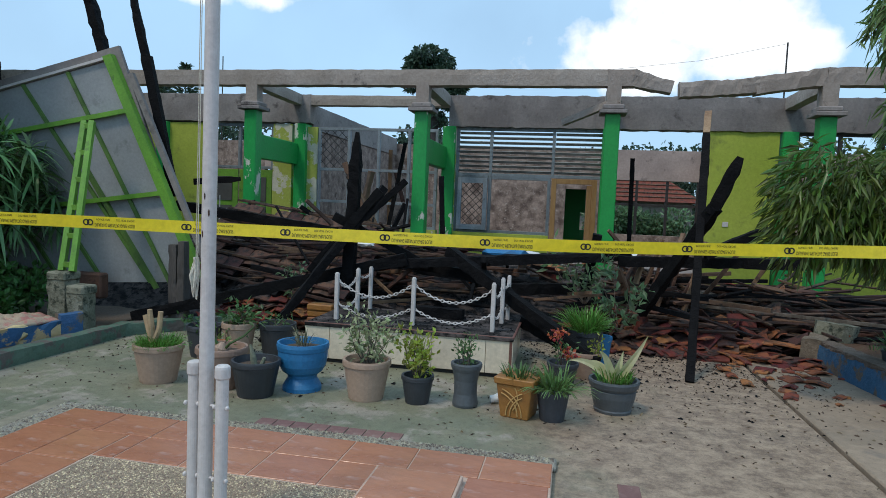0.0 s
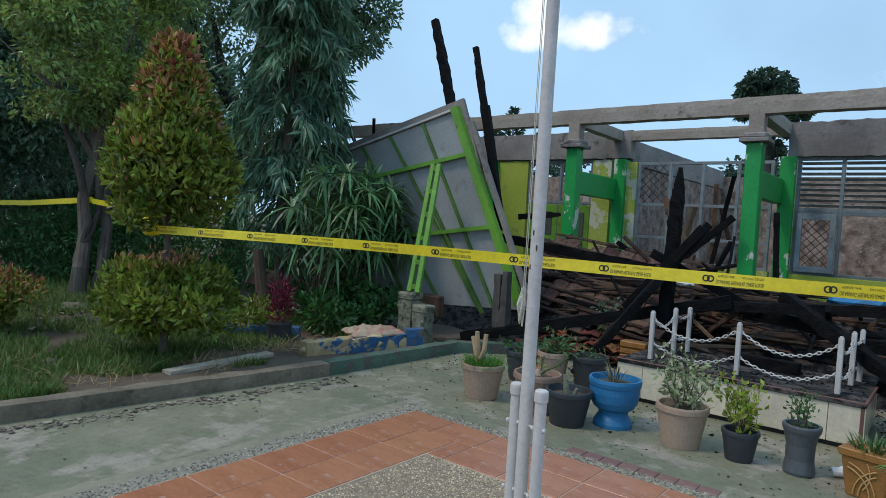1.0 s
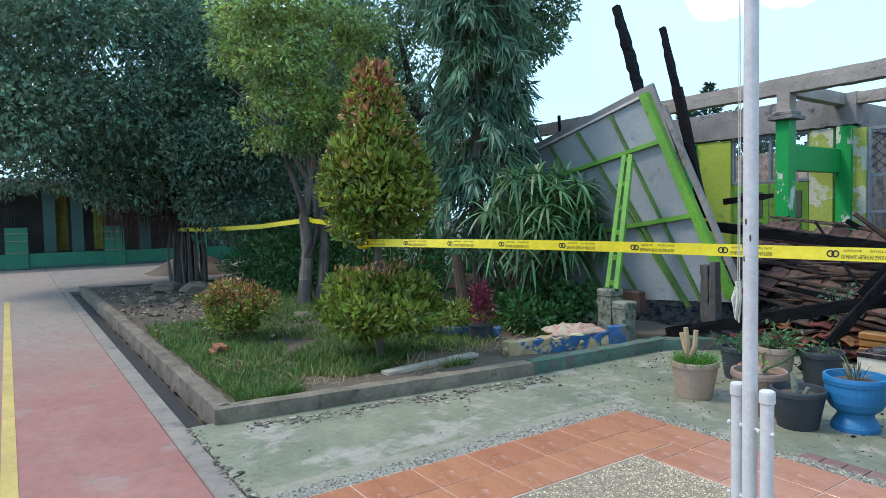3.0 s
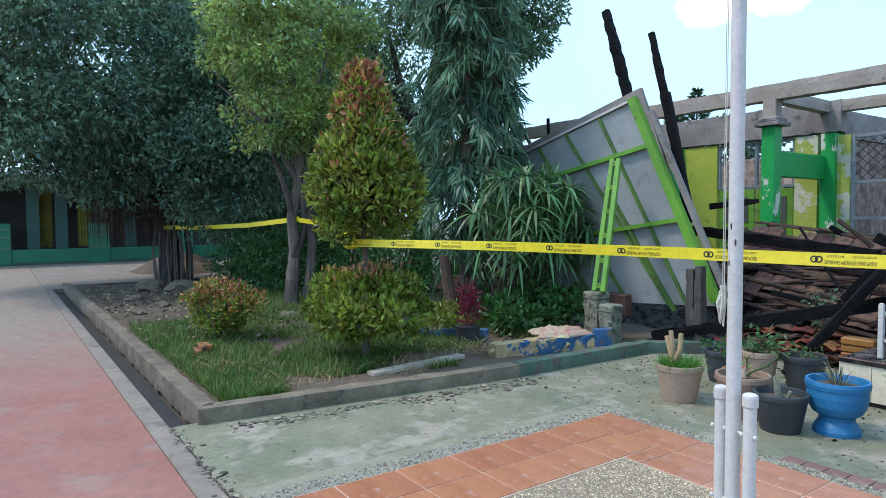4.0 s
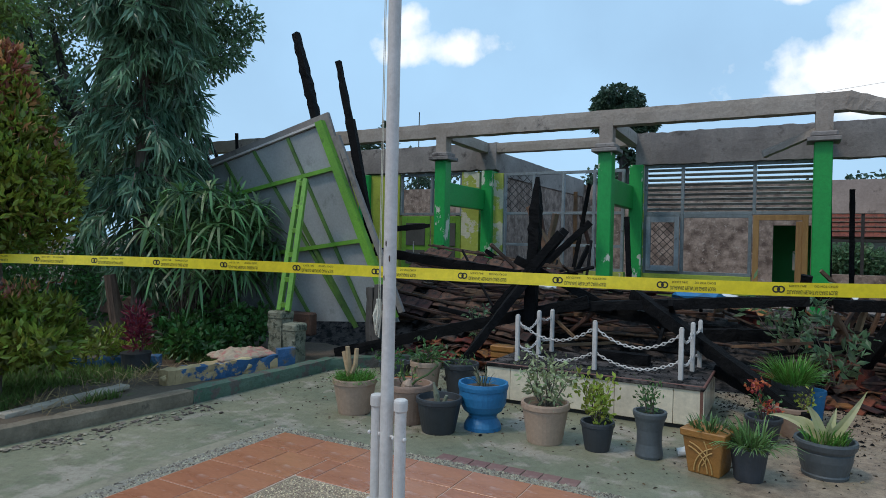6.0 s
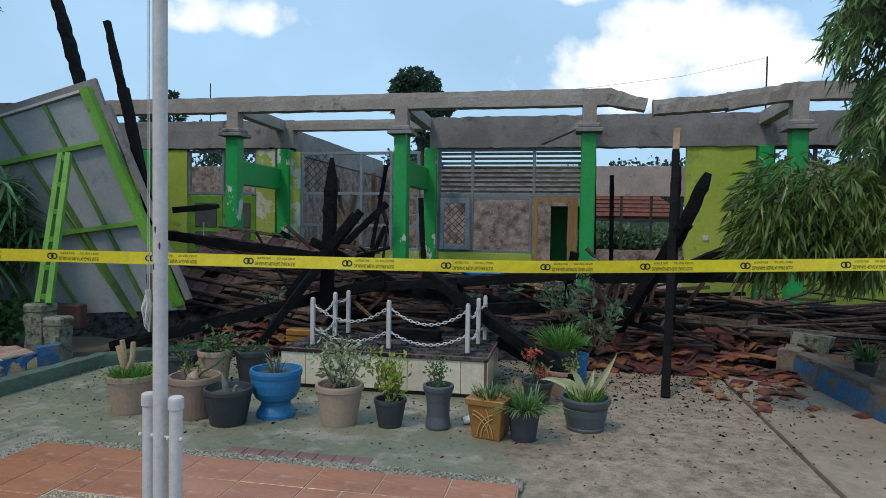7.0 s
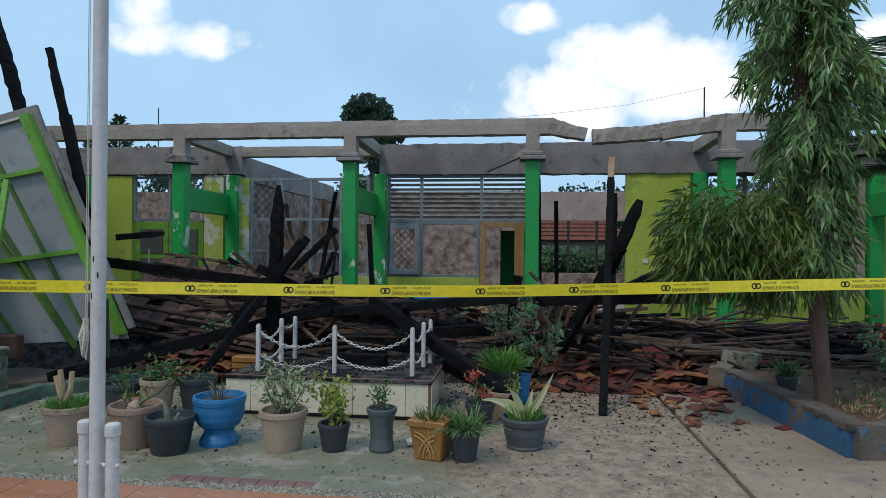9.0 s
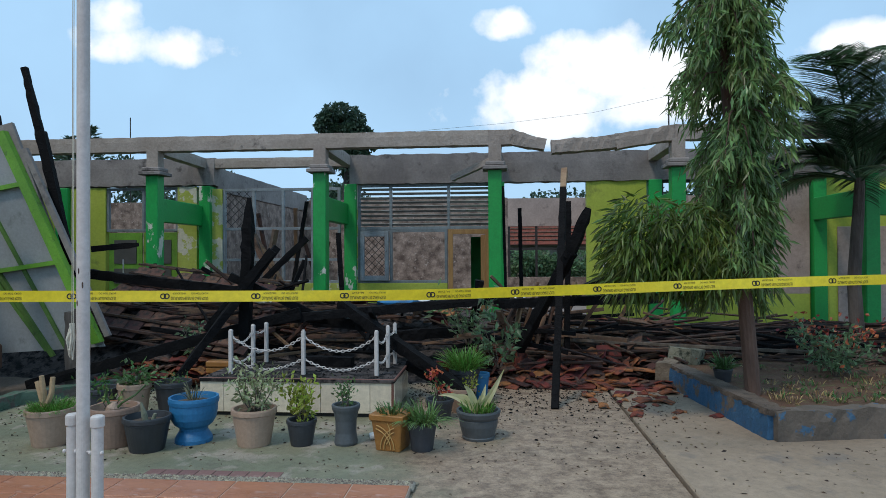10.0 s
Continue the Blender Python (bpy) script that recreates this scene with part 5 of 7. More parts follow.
# ---- police tape ----
def tape_strip(name, pts, parent, h=0.075, twist=()):
    bm = bmesh.new()
    prev = None
    pts = [Vector(p) for p in pts]
    for k, p in enumerate(pts):
        tw = twist[k] if k < len(twist) else 0.0
        d = (pts[min(k + 1, len(pts) - 1)] - pts[max(0, k - 1)]).normalized()
        up = Matrix.Rotation(tw, 3, d) @ Vector((0, 0, 1))
        nrm = d.cross(up).normalized() * 0.0006
        ring = [bm.verts.new(p + up * h / 2 * a + nrm * b) for a, b in ((1, 1), (1, -1), (-1, -1), (-1, 1))]
        if prev:
            for i in range(4):
                bm.faces.new((prev[i], prev[(i + 1) % 4], ring[(i + 1) % 4], ring[i]))
        else:
            bm.faces.new(ring[::-1])
        prev = ring
    bm.faces.new(prev)
    return part(name, bm, TAPE, parent)


def text_mesh(words, size):
    cu = bpy.data.curves.new("words", "FONT")
    cu.body, cu.size, cu.align_x, cu.align_y = words, size, "LEFT", "CENTER"
    ob = new("words", cu)
    bpy.context.view_layer.update()
    me = bpy.data.meshes.new_from_object(ob.evaluated_get(bpy.context.evaluated_depsgraph_get()))
    bpy.data.objects.remove(ob)
    me.materials.clear()
    me.materials.append(TAPEINK)
    return me


def build_tape():
    t = thing("police_tape", "yellow police line tape with black print, seen from its back", "barrier tape")

    def at(x):
        return Vector((x, 2.9 + 0.18 * (x + 5.5), 1.325 + max(0, x - 0.5) * 0.016 + 0.012 * math.sin((x + 5) * 0.9)))

    xs = [-5.42 + 0.2 * k for k in range(56)]
    tape_strip("strip", [at(x) for x in xs], t, twist=[0.12 * math.sin(x * 1.7) for x in xs])
    big, small, rule = text_mesh("DILARANG MELINTAS GARIS POLISI", 0.031), text_mesh("POLICE LINE", 0.017), text_mesh("DO NOT CROSS", 0.017)
    ring = bpy.data.meshes.new("ring")
    bm = bmesh.new()
    for c in (-0.012, 0.012):
        for k in range(16):
            a0, a1 = 2 * math.pi * k / 16, 2 * math.pi * (k + 1) / 16
            q = [bm.verts.new((c + r * math.cos(a), r * math.sin(a), 0)) for a, r in ((a0, 0.012), (a1, 0.012), (a1, 0.020), (a0, 0.020))]
            bm.faces.new(q)
    bm.to_mesh(ring)
    bm.free()
    ring.materials.append(TAPEINK)
    d = Vector((1, 0.18, 0)).normalized()
    for k in range(18):
        x = -5.40 + 0.592 * k

        def stick(name, me, s, dz, sx):
            o = at(x + s)
            slope = (at(x + s + 0.1) - at(x + s - 0.1)).normalized()
            tw = 0.12 * math.sin((x + s) * 1.7)
            up = Matrix.Rotation(tw, 3, slope) @ Vector((0, 0, 1))
            nn = slope.cross(up).normalized()
            up = nn.cross(slope)
            ob = new(name, me)
            ob.parent = t
            m = Matrix((slope * sx, -up, nn)).transposed().to_4x4()
            m.translation = o + up * dz + nn * 0.0022
            ob.matrix_basis = m

        stick("emblem", ring, 0.0, 0.0, 1.0)
        stick("lettering", big, 0.04, -0.013, 0.50)
        stick("lettering", small, 0.05, 0.020, 0.9)
        stick("lettering", rule, 0.17, 0.020, 0.9)
    tape_strip("strip", [(-5.42, 2.9, 1.33), (-5.55, 2.95, 1.30), (-5.9, 3.15, 1.36), (-7.4, 3.7, 1.44), (-9.0, 4.2, 1.50), (-10.35, 4.35, 1.56)], t, 0.08, (0.3, 0.9, 0.7, 0.4, 0.3, 0.1))
    tape_strip("strip", [(-10.35, 4.35, 1.58), (-12.4, 4.1, 1.46), (-14.5, 3.7, 1.40), (-16.4, 3.3, 1.40)], t, 0.09)
    bm = bmesh.new()
    bmesh.ops.create_icosphere(bm, subdivisions=2, radius=0.07)
    for v in bm.verts:
        v.co = Vector((v.co.x * 1.9, v.co.y, v.co.z * 0.6)) * (1 + 0.5 * noise.noise(v.co * 22)) + Vector((-5.5, 2.92, 1.30))
    part("knot", bm, TAPE, t, "crumpled yellow knot")
    # assumed stake, added out of view so the tape end doesn't float
    s = thing("added_tape_stake", "wooden stake added out of view to hold the tape end", "stake")
    bm = bmesh.new()
    beam(bm, (5.62, 4.93, -0.05), (5.62, 4.93, 1.5), 0.05, 0.05, 0.05, 0.3)
    part("stake", bm, WOOD, s)


build_tape()

# ---- pots ----
def pot_body(name, x, y, profile, material, label, category="plant pot", soil=True, rot=0.0):
    p = thing(name, label, category, "pots before the plinth")
    top = max(z for r, z in profile)
    bm = bmesh.new()
    rim = profile[-1][0]
    full = profile + [(rim - 0.018, top), (rim - 0.03, top - 0.05), (rim - 0.035, top - 0.06)]
    lathe(bm, full, 32, (x, y, 0))
    part("pot", bm, material, p, smooth=False)
    if soil:
        bm = bmesh.new()
        lathe(bm, [(rim - 0.026, top - 0.052), ((rim - 0.03) * 0.5, top - 0.035), (0.005, top - 0.03)], 16, (x, y, 0))
        part("soil", bm, SOIL, p)
    return p


def classic(r, h):
    return [(r * 0.70, 0), (r * 0.72, 0.012), (r * 0.86, h * 0.55), (r * 0.93, h * 0.80), (r * 0.93, h * 0.84), (r * 1.0, h * 0.86), (r * 1.0, h * 0.96), (r * 0.98, h)]


def grass_tuft(p, x, y, z, r, n, h, material, w=0.004, spread=0.6, sag=0.4, name="leaves"):
    a, q = rng.uniform(0, 6.28, n), np.sqrt(rng.random(n)) * r
    root = np.stack([x + q * np.cos(a), y + q * np.sin(a), np.full(n, z)], 1)
    b = a + rng.normal(0, 0.5, n)
    ln = h * rng.uniform(0.6, 1.2, n)
    sp = spread * rng.uniform(0.3, 1.2, n)
    tip = root + np.stack([np.cos(b) * sp * ln, np.sin(b) * sp * ln, ln * np.sqrt(np.maximum(0.05, 1 - sp * sp))], 1)
    return blades(name, root, tip, w, material, p, sag)


def twiggy(p, x, y, z, stems, h, spread, leaf_len, leaf_w, material, per=22, upright=False):
    bm = bmesh.new()
    pts, ways = [], []
    for k in range(stems):
        a = 2 * math.pi * k / stems + rng.uniform(-0.4, 0.4)
        rr = spread * rng.uniform(0.3, 1.0)
        t = Vector((x + math.cos(a) * rr, y + math.sin(a) * rr, z + h * rng.uniform(0.6, 1.05)))
        b = Vector((x + math.cos(a) * 0.02, y + math.sin(a) * 0.02, z - 0.02))
        mid = b.lerp(t, 0.5) + Vector(rng.normal(scale=0.02, size=3).tolist())
        path_tube(bm, [b, mid, t], [0.006, 0.004, 0.0015], 5)
        for _ in range(per):
            f = rng.uniform(0.25, 1.05)
            c = b.lerp(mid, f * 2) if f < 0.5 else mid.lerp(t, f * 2 - 1)
            c = c + Vector(rng.normal(scale=0.035, size=3).tolist())
            pts.append(c)
            ways.append((c - Vector((x, y, z + h * 0.3))).normalized() * 0.5 + Vector(rng.normal(scale=0.6, size=3).tolist()) + Vector((0, 0, 0.6 if upright else 0.2)))
    part("branching_stem", bm, BARK, p)
    leaves("leaves", pts, ways, leaf_len, leaf_w, material, p, 0.15, 0.3)


def cut_branches(p, x, y, z, material=PALEWOOD):
    bm = bmesh.new()
    path_tube(bm, [(x, y, z - 0.05), (x - 0.03, y, z + 0.08), (x - 0.10, y + 0.02, z + 0.24)], [0.03, 0.028, 0.02], 8, 0.2)
    path_tube(bm, [(x - 0.02, y, z + 0.04), (x - 0.01, y - 0.02, z + 0.16), (x - 0.02, y - 0.03, z + 0.30)], [0.026, 0.024, 0.02], 8, 0.2)
    path_tube(bm, [(x, y, z + 0.04), (x + 0.04, y + 0.01, z + 0.14), (x + 0.045, y + 0.02, z + 0.28)], [0.026, 0.022, 0.02], 8, 0.2)
    part("cut_stem", bm, material, p, "pale cut-off branches")


def build_pots():
    p = pot_body("plant_pot", -2.82, 4.68, classic(0.20, 0.31), BEIGEPOT, "beige plastic pot with cut branches over fine green grass")
    grass_tuft(p, -2.82, 4.68, 0.27, 0.16, 900, 0.105, L_FERN, 0.0035, 0.95, 0.5)
    cut_branches(p, -2.88, 4.70, 0.28)
    p = pot_body("plant_pot", -2.55, 5.12, classic(0.13, 0.25), TERRA, "small orange terracotta pot behind the others")
    p = pot_body("plant_pot", -2.26, 4.69, classic(0.205, 0.33), BROWNPOT, "wide brown plastic pot with a bent grey succulent")
    twiggy(p, -2.31, 4.72, 0.3, 3, 0.15, 0.09, 0.055, 0.02, L_POT, 12)
    bm = bmesh.new()
    path_tube(bm, [(-2.28, 4.68, 0.26), (-2.26, 4.68, 0.32), (-2.25, 4.68, 0.36)], [0.06, 0.045, 0.012], 10, 0.3)
    part("swollen_stem", bm, BEIGEPOT, p, "swollen pale stem base")
    bm = bmesh.new()
    path_tube(bm, [(-2.26, 4.69, 0.28), (-2.18, 4.67, 0.36), (-2.08, 4.7, 0.42), (-2.0, 4.72, 0.5)], [0.012, 0.01, 0.009, 0.007], 6)
    path_tube(bm, [(-2.26, 4.69, 0.28), (-2.32, 4.67, 0.40), (-2.30, 4.65, 0.52)], [0.012, 0.01, 0.007], 6)
    part("bare_stem", bm, L_POTD, p)
    p = pot_body("plant_pot", -1.905, 4.58, classic(0.19, 0.28), BLACKPOT, "black plastic pot with a small grey cactus")
    bm = bmesh.new()
    path_tube(bm, [(-1.9, 4.55, 0.22), (-1.91, 4.54, 0.31), (-1.93, 4.53, 0.40)], [0.025, 0.024, 0.008], 8, 0.2)
    path_tube(bm, [(-1.86, 4.57, 0.22), (-1.83, 4.57, 0.30)], [0.02, 0.012], 8, 0.2)
    part("cactus", bm, mat("cactus_skin", (0.20, 0.22, 0.15), (0.28, 0.27, 0.2), 0.8, 8, 0.4, 60), p)
    p = pot_body("pedestal_planter", -1.637, 4.85, [(0.155, 0), (0.155, 0.03), (0.14, 0.06), (0.115, 0.10), (0.12, 0.125), (0.16, 0.155), (0.187, 0.205), (0.197, 0.27), (0.198, 0.325),
                                                    (0.205, 0.33), (0.21, 0.36), (0.205, 0.385)], BLUEPOT, "bright blue glazed pedestal planter with dry spiky leaves", "planter")
    grass_tuft(p, -1.637, 4.85, 0.34, 0.05, 34, 0.16, mat("dry_spike", (0.22, 0.2, 0.12), (0.16, 0.17, 0.09), 0.8, 4, 0, 20, per="island", vary=0.2), 0.006, 0.75)
    p = pot_body("plant_pot", -1.076, 4.79, classic(0.19, 0.31), BEIGEPOT, "beige plastic pot with an airy variegated shrub")
    twiggy(p, -1.076, 4.79, 0.28, 12, 0.40, 0.24, 0.062, 0.025, leafmat("variegated_leaf", (0.24, 0.30, 0.13), (0.36, 0.38, 0.22), 9.0, 0.25), 34)
    p = pot_body("plant_pot", -0.67, 4.81, classic(0.128, 0.215), BLACKPOT, "small black plastic pot with a yellow-green shrub")
    twiggy(p, -0.67, 4.81, 0.2, 9, 0.36, 0.14, 0.058, 0.026, leafmat("yellowgreen_leaf", (0.26, 0.32, 0.04), (0.34, 0.38, 0.06), 6.0, 0.25), 38, True)
    p = pot_body("tall_vase_pot", -0.30, 4.855, [(0.095, 0), (0.10, 0.02), (0.088, 0.10), (0.09, 0.2), (0.105, 0.27), (0.118, 0.30), (0.122, 0.325), (0.118, 0.335)], GREYPOT,
                 "tall waisted dark grey pot with a small shrub")
    twiggy(p, -0.30, 4.855, 0.31, 5, 0.20, 0.05, 0.04, 0.018, L_POTD, 34, True)
    # square ochre planter
    p = thing("square_planter", "square ochre glazed planter with carved arcs and rosettes", "planter", "pots before the plinth")
    bm = bmesh.new()
    m = Matrix.Translation((0.118, 4.76, 0)) @ Matrix.Rotation(radians(-14), 4, "Z")
    for z0, z1, a0, a1 in ((0, 0.25, 0.105, 0.135), (0.25, 0.30, 0.148, 0.152)):
        q = [bm.verts.new(m @ Vector((sx * a, sy * a, z))) for z, a in ((z0, a0), (z1, a1)) for sx, sy in ((-1, -1), (1, -1), (1, 1), (-1, 1))]
        for i in range(4):
            bm.faces.new((q[i], q[(i + 1) % 4], q[4 + (i + 1) % 4], q[4 + i]))
        bm.faces.new(q[:4][::-1])
        bm.faces.new(q[4:])
    bmesh.ops.bevel(bm, geom=list(bm.edges), offset=0.006, segments=1, affect="EDGES")
    part("pot", bm, OCHRE, p)
    bm = bmesh.new()
    for k, (cx, cz, r, a0, a1) in enumerate(((-0.14, 0.02, 0.20, 0, 75), (-0.14, 0.02, 0.17, 0, 75), (0.13, 0.02, 0.19, 110, 180), (0.13, 0.02, 0.16, 115, 180), (-0.12, 0.16, 0.15, -40, 30))):
        pts = [m @ Vector((min(0.11, max(-0.11, cx + r * math.cos(radians(a0 + (a1 - a0) * i / 8)))), -0.112 - 0.028 * (cz + r * math.sin(radians(a0 + (a1 - a0) * i / 8))) / 0.25, max(0.01, min(0.24, cz + r * math.sin(radians(a0 + (a1 - a0) * i / 8)))))) for i in range(9)]
        path_tube(bm, pts, [0.005] * 9, 5)
    part("carved_arc", bm, mat("pale_ochre", (0.55, 0.33, 0.12), (0.48, 0.27, 0.09), 0.5, 6, 0.2, 40), p, "paler raised arcs")
    grass_tuft(p, 0.118, 4.76, 0.28, 0.12, 130, 0.10, L_POTD, 0.008, 0.85, 0.2)
    p = pot_body("plant_pot", 0.364, 4.73, classic(0.125, 0.24), BLACKPOT, "black pot overflowing with arching strap leaves")
    grass_tuft(p, 0.385, 4.70, 0.20, 0.08, 230, 0.20, leafmat("strap_leaf", (0.11, 0.195, 0.055), (0.17, 0.26, 0.08), 5.0), 0.007, 1.12, 0.45)
    p = pot_body("plant_pot", 0.815, 5.10, [(0.14, 0), (0.145, 0.02), (0.14, 0.03), (0.165, 0.12), (0.17, 0.17), (0.165, 0.175), (0.185, 0.2), (0.195, 0.235), (0.19, 0.25)], GREYPOT,
                 "dark grey ribbed pot with a cream-edged agave")
    grass_tuft(p, 0.815, 5.08, 0.23, 0.13, 120, 0.11, L_FERN, 0.007, 0.7)
    ends = [(-0.30, 0.0, 0.13), (0.20, -0.02, 0.34), (0.06, 0.1, 0.2), (-0.1, -0.05, 0.22), (0.14, 0.0, 0.24), (-0.16, 0.1, 0.12), (0.02, -0.12, 0.16)]
    for a, b, c in ends:
        root, way = Vector((0.81, 5.07, 0.22)), Vector((a, b, c)) * 1.15
        side = way.cross(Vector((0.25, -1.0, 0.45))).normalized()
        bm = bmesh.new()
        rows = []
        for k in range(9):
            f = k / 8
            q = root + way * f + Vector((0, 0, 0.16 * way.length * (f - f * f) * 4 * (1 if a < 0 else -0.4)))
            w = 0.034 * min(1, 0.6 + 1.6 * f) * (1 - f ** 2.2) + 0.001
            fold = side.cross(way).normalized() * w * 0.5
            rows.append([bm.verts.new(q + side * w), bm.verts.new(q - fold), bm.verts.new(q - side * w)])
        for u, v in zip(rows, rows[1:]):
            bm.faces.new((u[0], u[1], v[1], v[0]))
            bm.faces.new((u[1], u[2], v[2], v[1]))
        part("agave_blade", bm, L_CREAM, p)
    # second row
    p = pot_body("plant_pot", 0.42, 5.72, classic(0.14, 0.2), BLACKPOT, "dark pot with a red-flowering thorny succulent")
    twiggy(p, 0.42, 5.68, 0.18, 7, 0.26, 0.12, 0.05, 0.02, L_POTD, 10, True)
    tagged(leaves("flower", np.array([[0.40, 5.60, 0.47], [0.47, 5.60, 0.31], [0.36, 5.62, 0.44]])[rng.integers(0, 3, 60)] + rng.normal(scale=(0.035, 0.03, 0.025), size=(60, 3)), rng.normal(size=(60, 3)), 0.045, 0.035, FLOWER, p), kind="stuff")
    p = pot_body("plant_pot", 0.62, 6.05, classic(0.15, 0.24), BROWNPOT, "weathered brown pot half hidden behind the agave")
    twiggy(p, 0.72, 5.98, 0.22, 4, 0.16, 0.05, 0.04, 0.02, leafmat("yellowgreen_leaf", (0.26, 0.32, 0.04), (0.34, 0.38, 0.06), 6.0, 0.25), 18, True)
    p = pot_body("fern_pot", 0.62, 6.5, classic(0.17, 0.36), BLACKPOT, "black pot with a bushy bright green fern", "plant pot")
    grass_tuft(p, 0.62, 6.45, 0.34, 0.12, 420, 0.26, L_FERN, 0.007, 0.85, 0.25)
    p = pot_body("plant_pot", 0.78, 6.66, classic(0.115, 0.28), BLUEPOT, "small bright blue pot beside the fern")
    p = pot_body("plant_pot", -2.62, 5.6, classic(0.16, 0.34), BEIGEPOT, "beige pot with a leafy green plant near the fallen beam")
    twiggy(p, -2.62, 5.6, 0.31, 8, 0.18, 0.18, 0.09, 0.035, L_POTD, 18)
    p = pot_body("plant_pot", -2.95, 5.55, classic(0.17, 0.3), BLACKPOT, "black tub with trailing green plants")
    twiggy(p, -2.95, 5.5, 0.28, 6, 0.10, 0.2, 0.06, 0.025, L_GROUND, 14)
    p = pot_body("plant_pot", -2.28, 5.72, classic(0.18, 0.34), BLACKPOT, "black tub under the charred beam")
    twiggy(p, -2.28, 5.7, 0.3, 6, 0.1, 0.16, 0.05, 0.02, L_POTD, 14)
    # stacked ochre roof tiles beside the plinth and a paper cup
    b = thing("roof_tile_stack", "ribbed stack of ochre roof tiles by the plinth", "planter")
    for k in range(5):
        boxp("course", (-2.42, 6.72 + 0.012 * (k % 2), 0.075 * k), (-2.12 - 0.01 * (k % 2), 6.9, 0.075 * k + 0.07), OCHRE, b, 0.012)
    c = thing("crushed_cup", "crushed white paper cup on the cement", "cup")
    bm = bmesh.new()
    lathe(bm, [(0.028, 0), (0.032, 0.04), (0.038, 0.075), (0.034, 0.074)], 14)
    for v in bm.verts:
        v.co = pose(-0.12, 4.97, 0.03, 0, 78, 20) @ (v.co * (1 + 0.25 * noise.noise(v.co * 40)))
    part("cup", bm, WHITEBIT, c)
    s = thing("shrub", "straggly leafy shrub growing by the debris", "shrub")
    twiggy(s, 0.62, 7.5, 0.5, 9, 0.6, 0.55, 0.13, 0.045, L_MID, 18)
    s = thing("shrub", "straggly leafy shrub growing by the debris", "shrub")
    twiggy(s, 1.0, 7.3, 0.25, 7, 0.55, 0.4, 0.12, 0.05, L_MID, 18)
    s = thing("shrub", "small weed growing between the burnt rafters", "shrub")
    twiggy(s, -2.75, 7.1, 0.35, 6, 0.55, 0.2, 0.07, 0.025, L_MID, 18)


build_pots()


# ---- garden ----
def tree(name, label, trunk_pts, radii, tips, crown_blobs, count, leaf_len, leaf_w, leaf_mat, bark=BARK, droop=0.3, down=0.0, shell=0.5, category="tree"):
    t = thing(name, label, category)
    bm = bmesh.new()
    path_tube(bm, trunk_pts, radii, 10, 0.4)
    if tips:
        limbs(bm, trunk_pts[-1], tips, radii[-1] * 0.75)
    part("trunk", bm, bark, t)
    at, out = in_blobs(crown_blobs, count, shell)
    way = out * 0.7 + rng.normal(scale=0.55, size=(count, 3)) + np.array([[0, 0, -down]])
    leaves("crown", at, way, leaf_len, leaf_w, leaf_mat, t, 0.2, droop)
    return t


def weeping(name, label, x, y, z0, z1, r, count, material, trunk_r=0.09, lean=(0, 0), taper=0.85, leaf=(0.165, 0.033), bark=BARK, bare_side=1.0):
    """Weeping mast tree: a column of long hanging leaves in tiers round a straight trunk."""
    t = thing(name, label, "tree")
    bm = bmesh.new()
    path_tube(bm, [(x + lean[0] * f, y + lean[1] * f, 0.05 + f * (z1 - 0.1)) for f in (0, 0.25, 0.5, 0.75, 1.0)], [trunk_r, trunk_r * 0.9, trunk_r * 0.75, trunk_r * 0.5, 0.02], 12, 0.15)
    g = np.random.default_rng(int(x * 100) % 97 + 5)
    n = 170
    zs = z0 + 0.25 + (z1 - z0 - 0.3) * g.random(n)
    a = g.uniform(0, 6.28, n)
    fz = (zs - z0) / (z1 - z0)
    rr = r * (1.08 - taper * np.maximum(0, fz - 0.22)) * np.minimum(1, 0.6 + 2.5 * fz) * g.uniform(0.45, 1.08, n)
    rr = rr * np.where((fz < 0.36) & (np.cos(a) > 0.0), bare_side, 1.0)
    pts, ways = [], []
    per = count // n
    for k in range(n):
        cx, cy = x + lean[0] * fz[k], y + lean[1] * fz[k]
        tip = Vector((cx + rr[k] * math.cos(a[k]), cy + rr[k] * math.sin(a[k]), zs[k] - 0.35 - 0.25 * g.random()))
        root = Vector((cx, cy, zs[k]))
        mid = root.lerp(tip, 0.55) + Vector((0, 0, 0.16))
        path_tube(bm, [root, mid, tip], [0.012, 0.008, 0.003], 5)
        f = g.random(per) ** 0.7
        c = np.array(root)[None] * ((1 - f) ** 2)[:, None] + 2 * np.array(mid)[None] * (f * (1 - f))[:, None] + np.array(tip)[None] * (f ** 2)[:, None]
        pts.append(c + g.normal(scale=0.045, size=(per, 3)))
        o = np.array([math.cos(a[k]), math.sin(a[k]), -0.9])
        ways.append(np.tile(o, (per, 1)) * [[0.55, 0.55, 1]] + g.normal(scale=0.5, size=(per, 3)))
    part("trunk", bm, bark, t)
    leaves("crown", np.concatenate(pts), np.concatenate(ways), leaf[0], leaf[1], material, t, 0.2, 0.45)
    return t


def lump_crown(t, blobs, count, material, name="crown", ln=0.17, w=0.028):
    at, out = in_blobs(blobs, count, 0.6)
    way = out * 0.6 + rng.normal(scale=0.35, size=(count, 3)) + np.array([[-0.25, 0, -0.75]])
    leaves(name, at, way, ln, w, material, t, 0.2, 0.3)


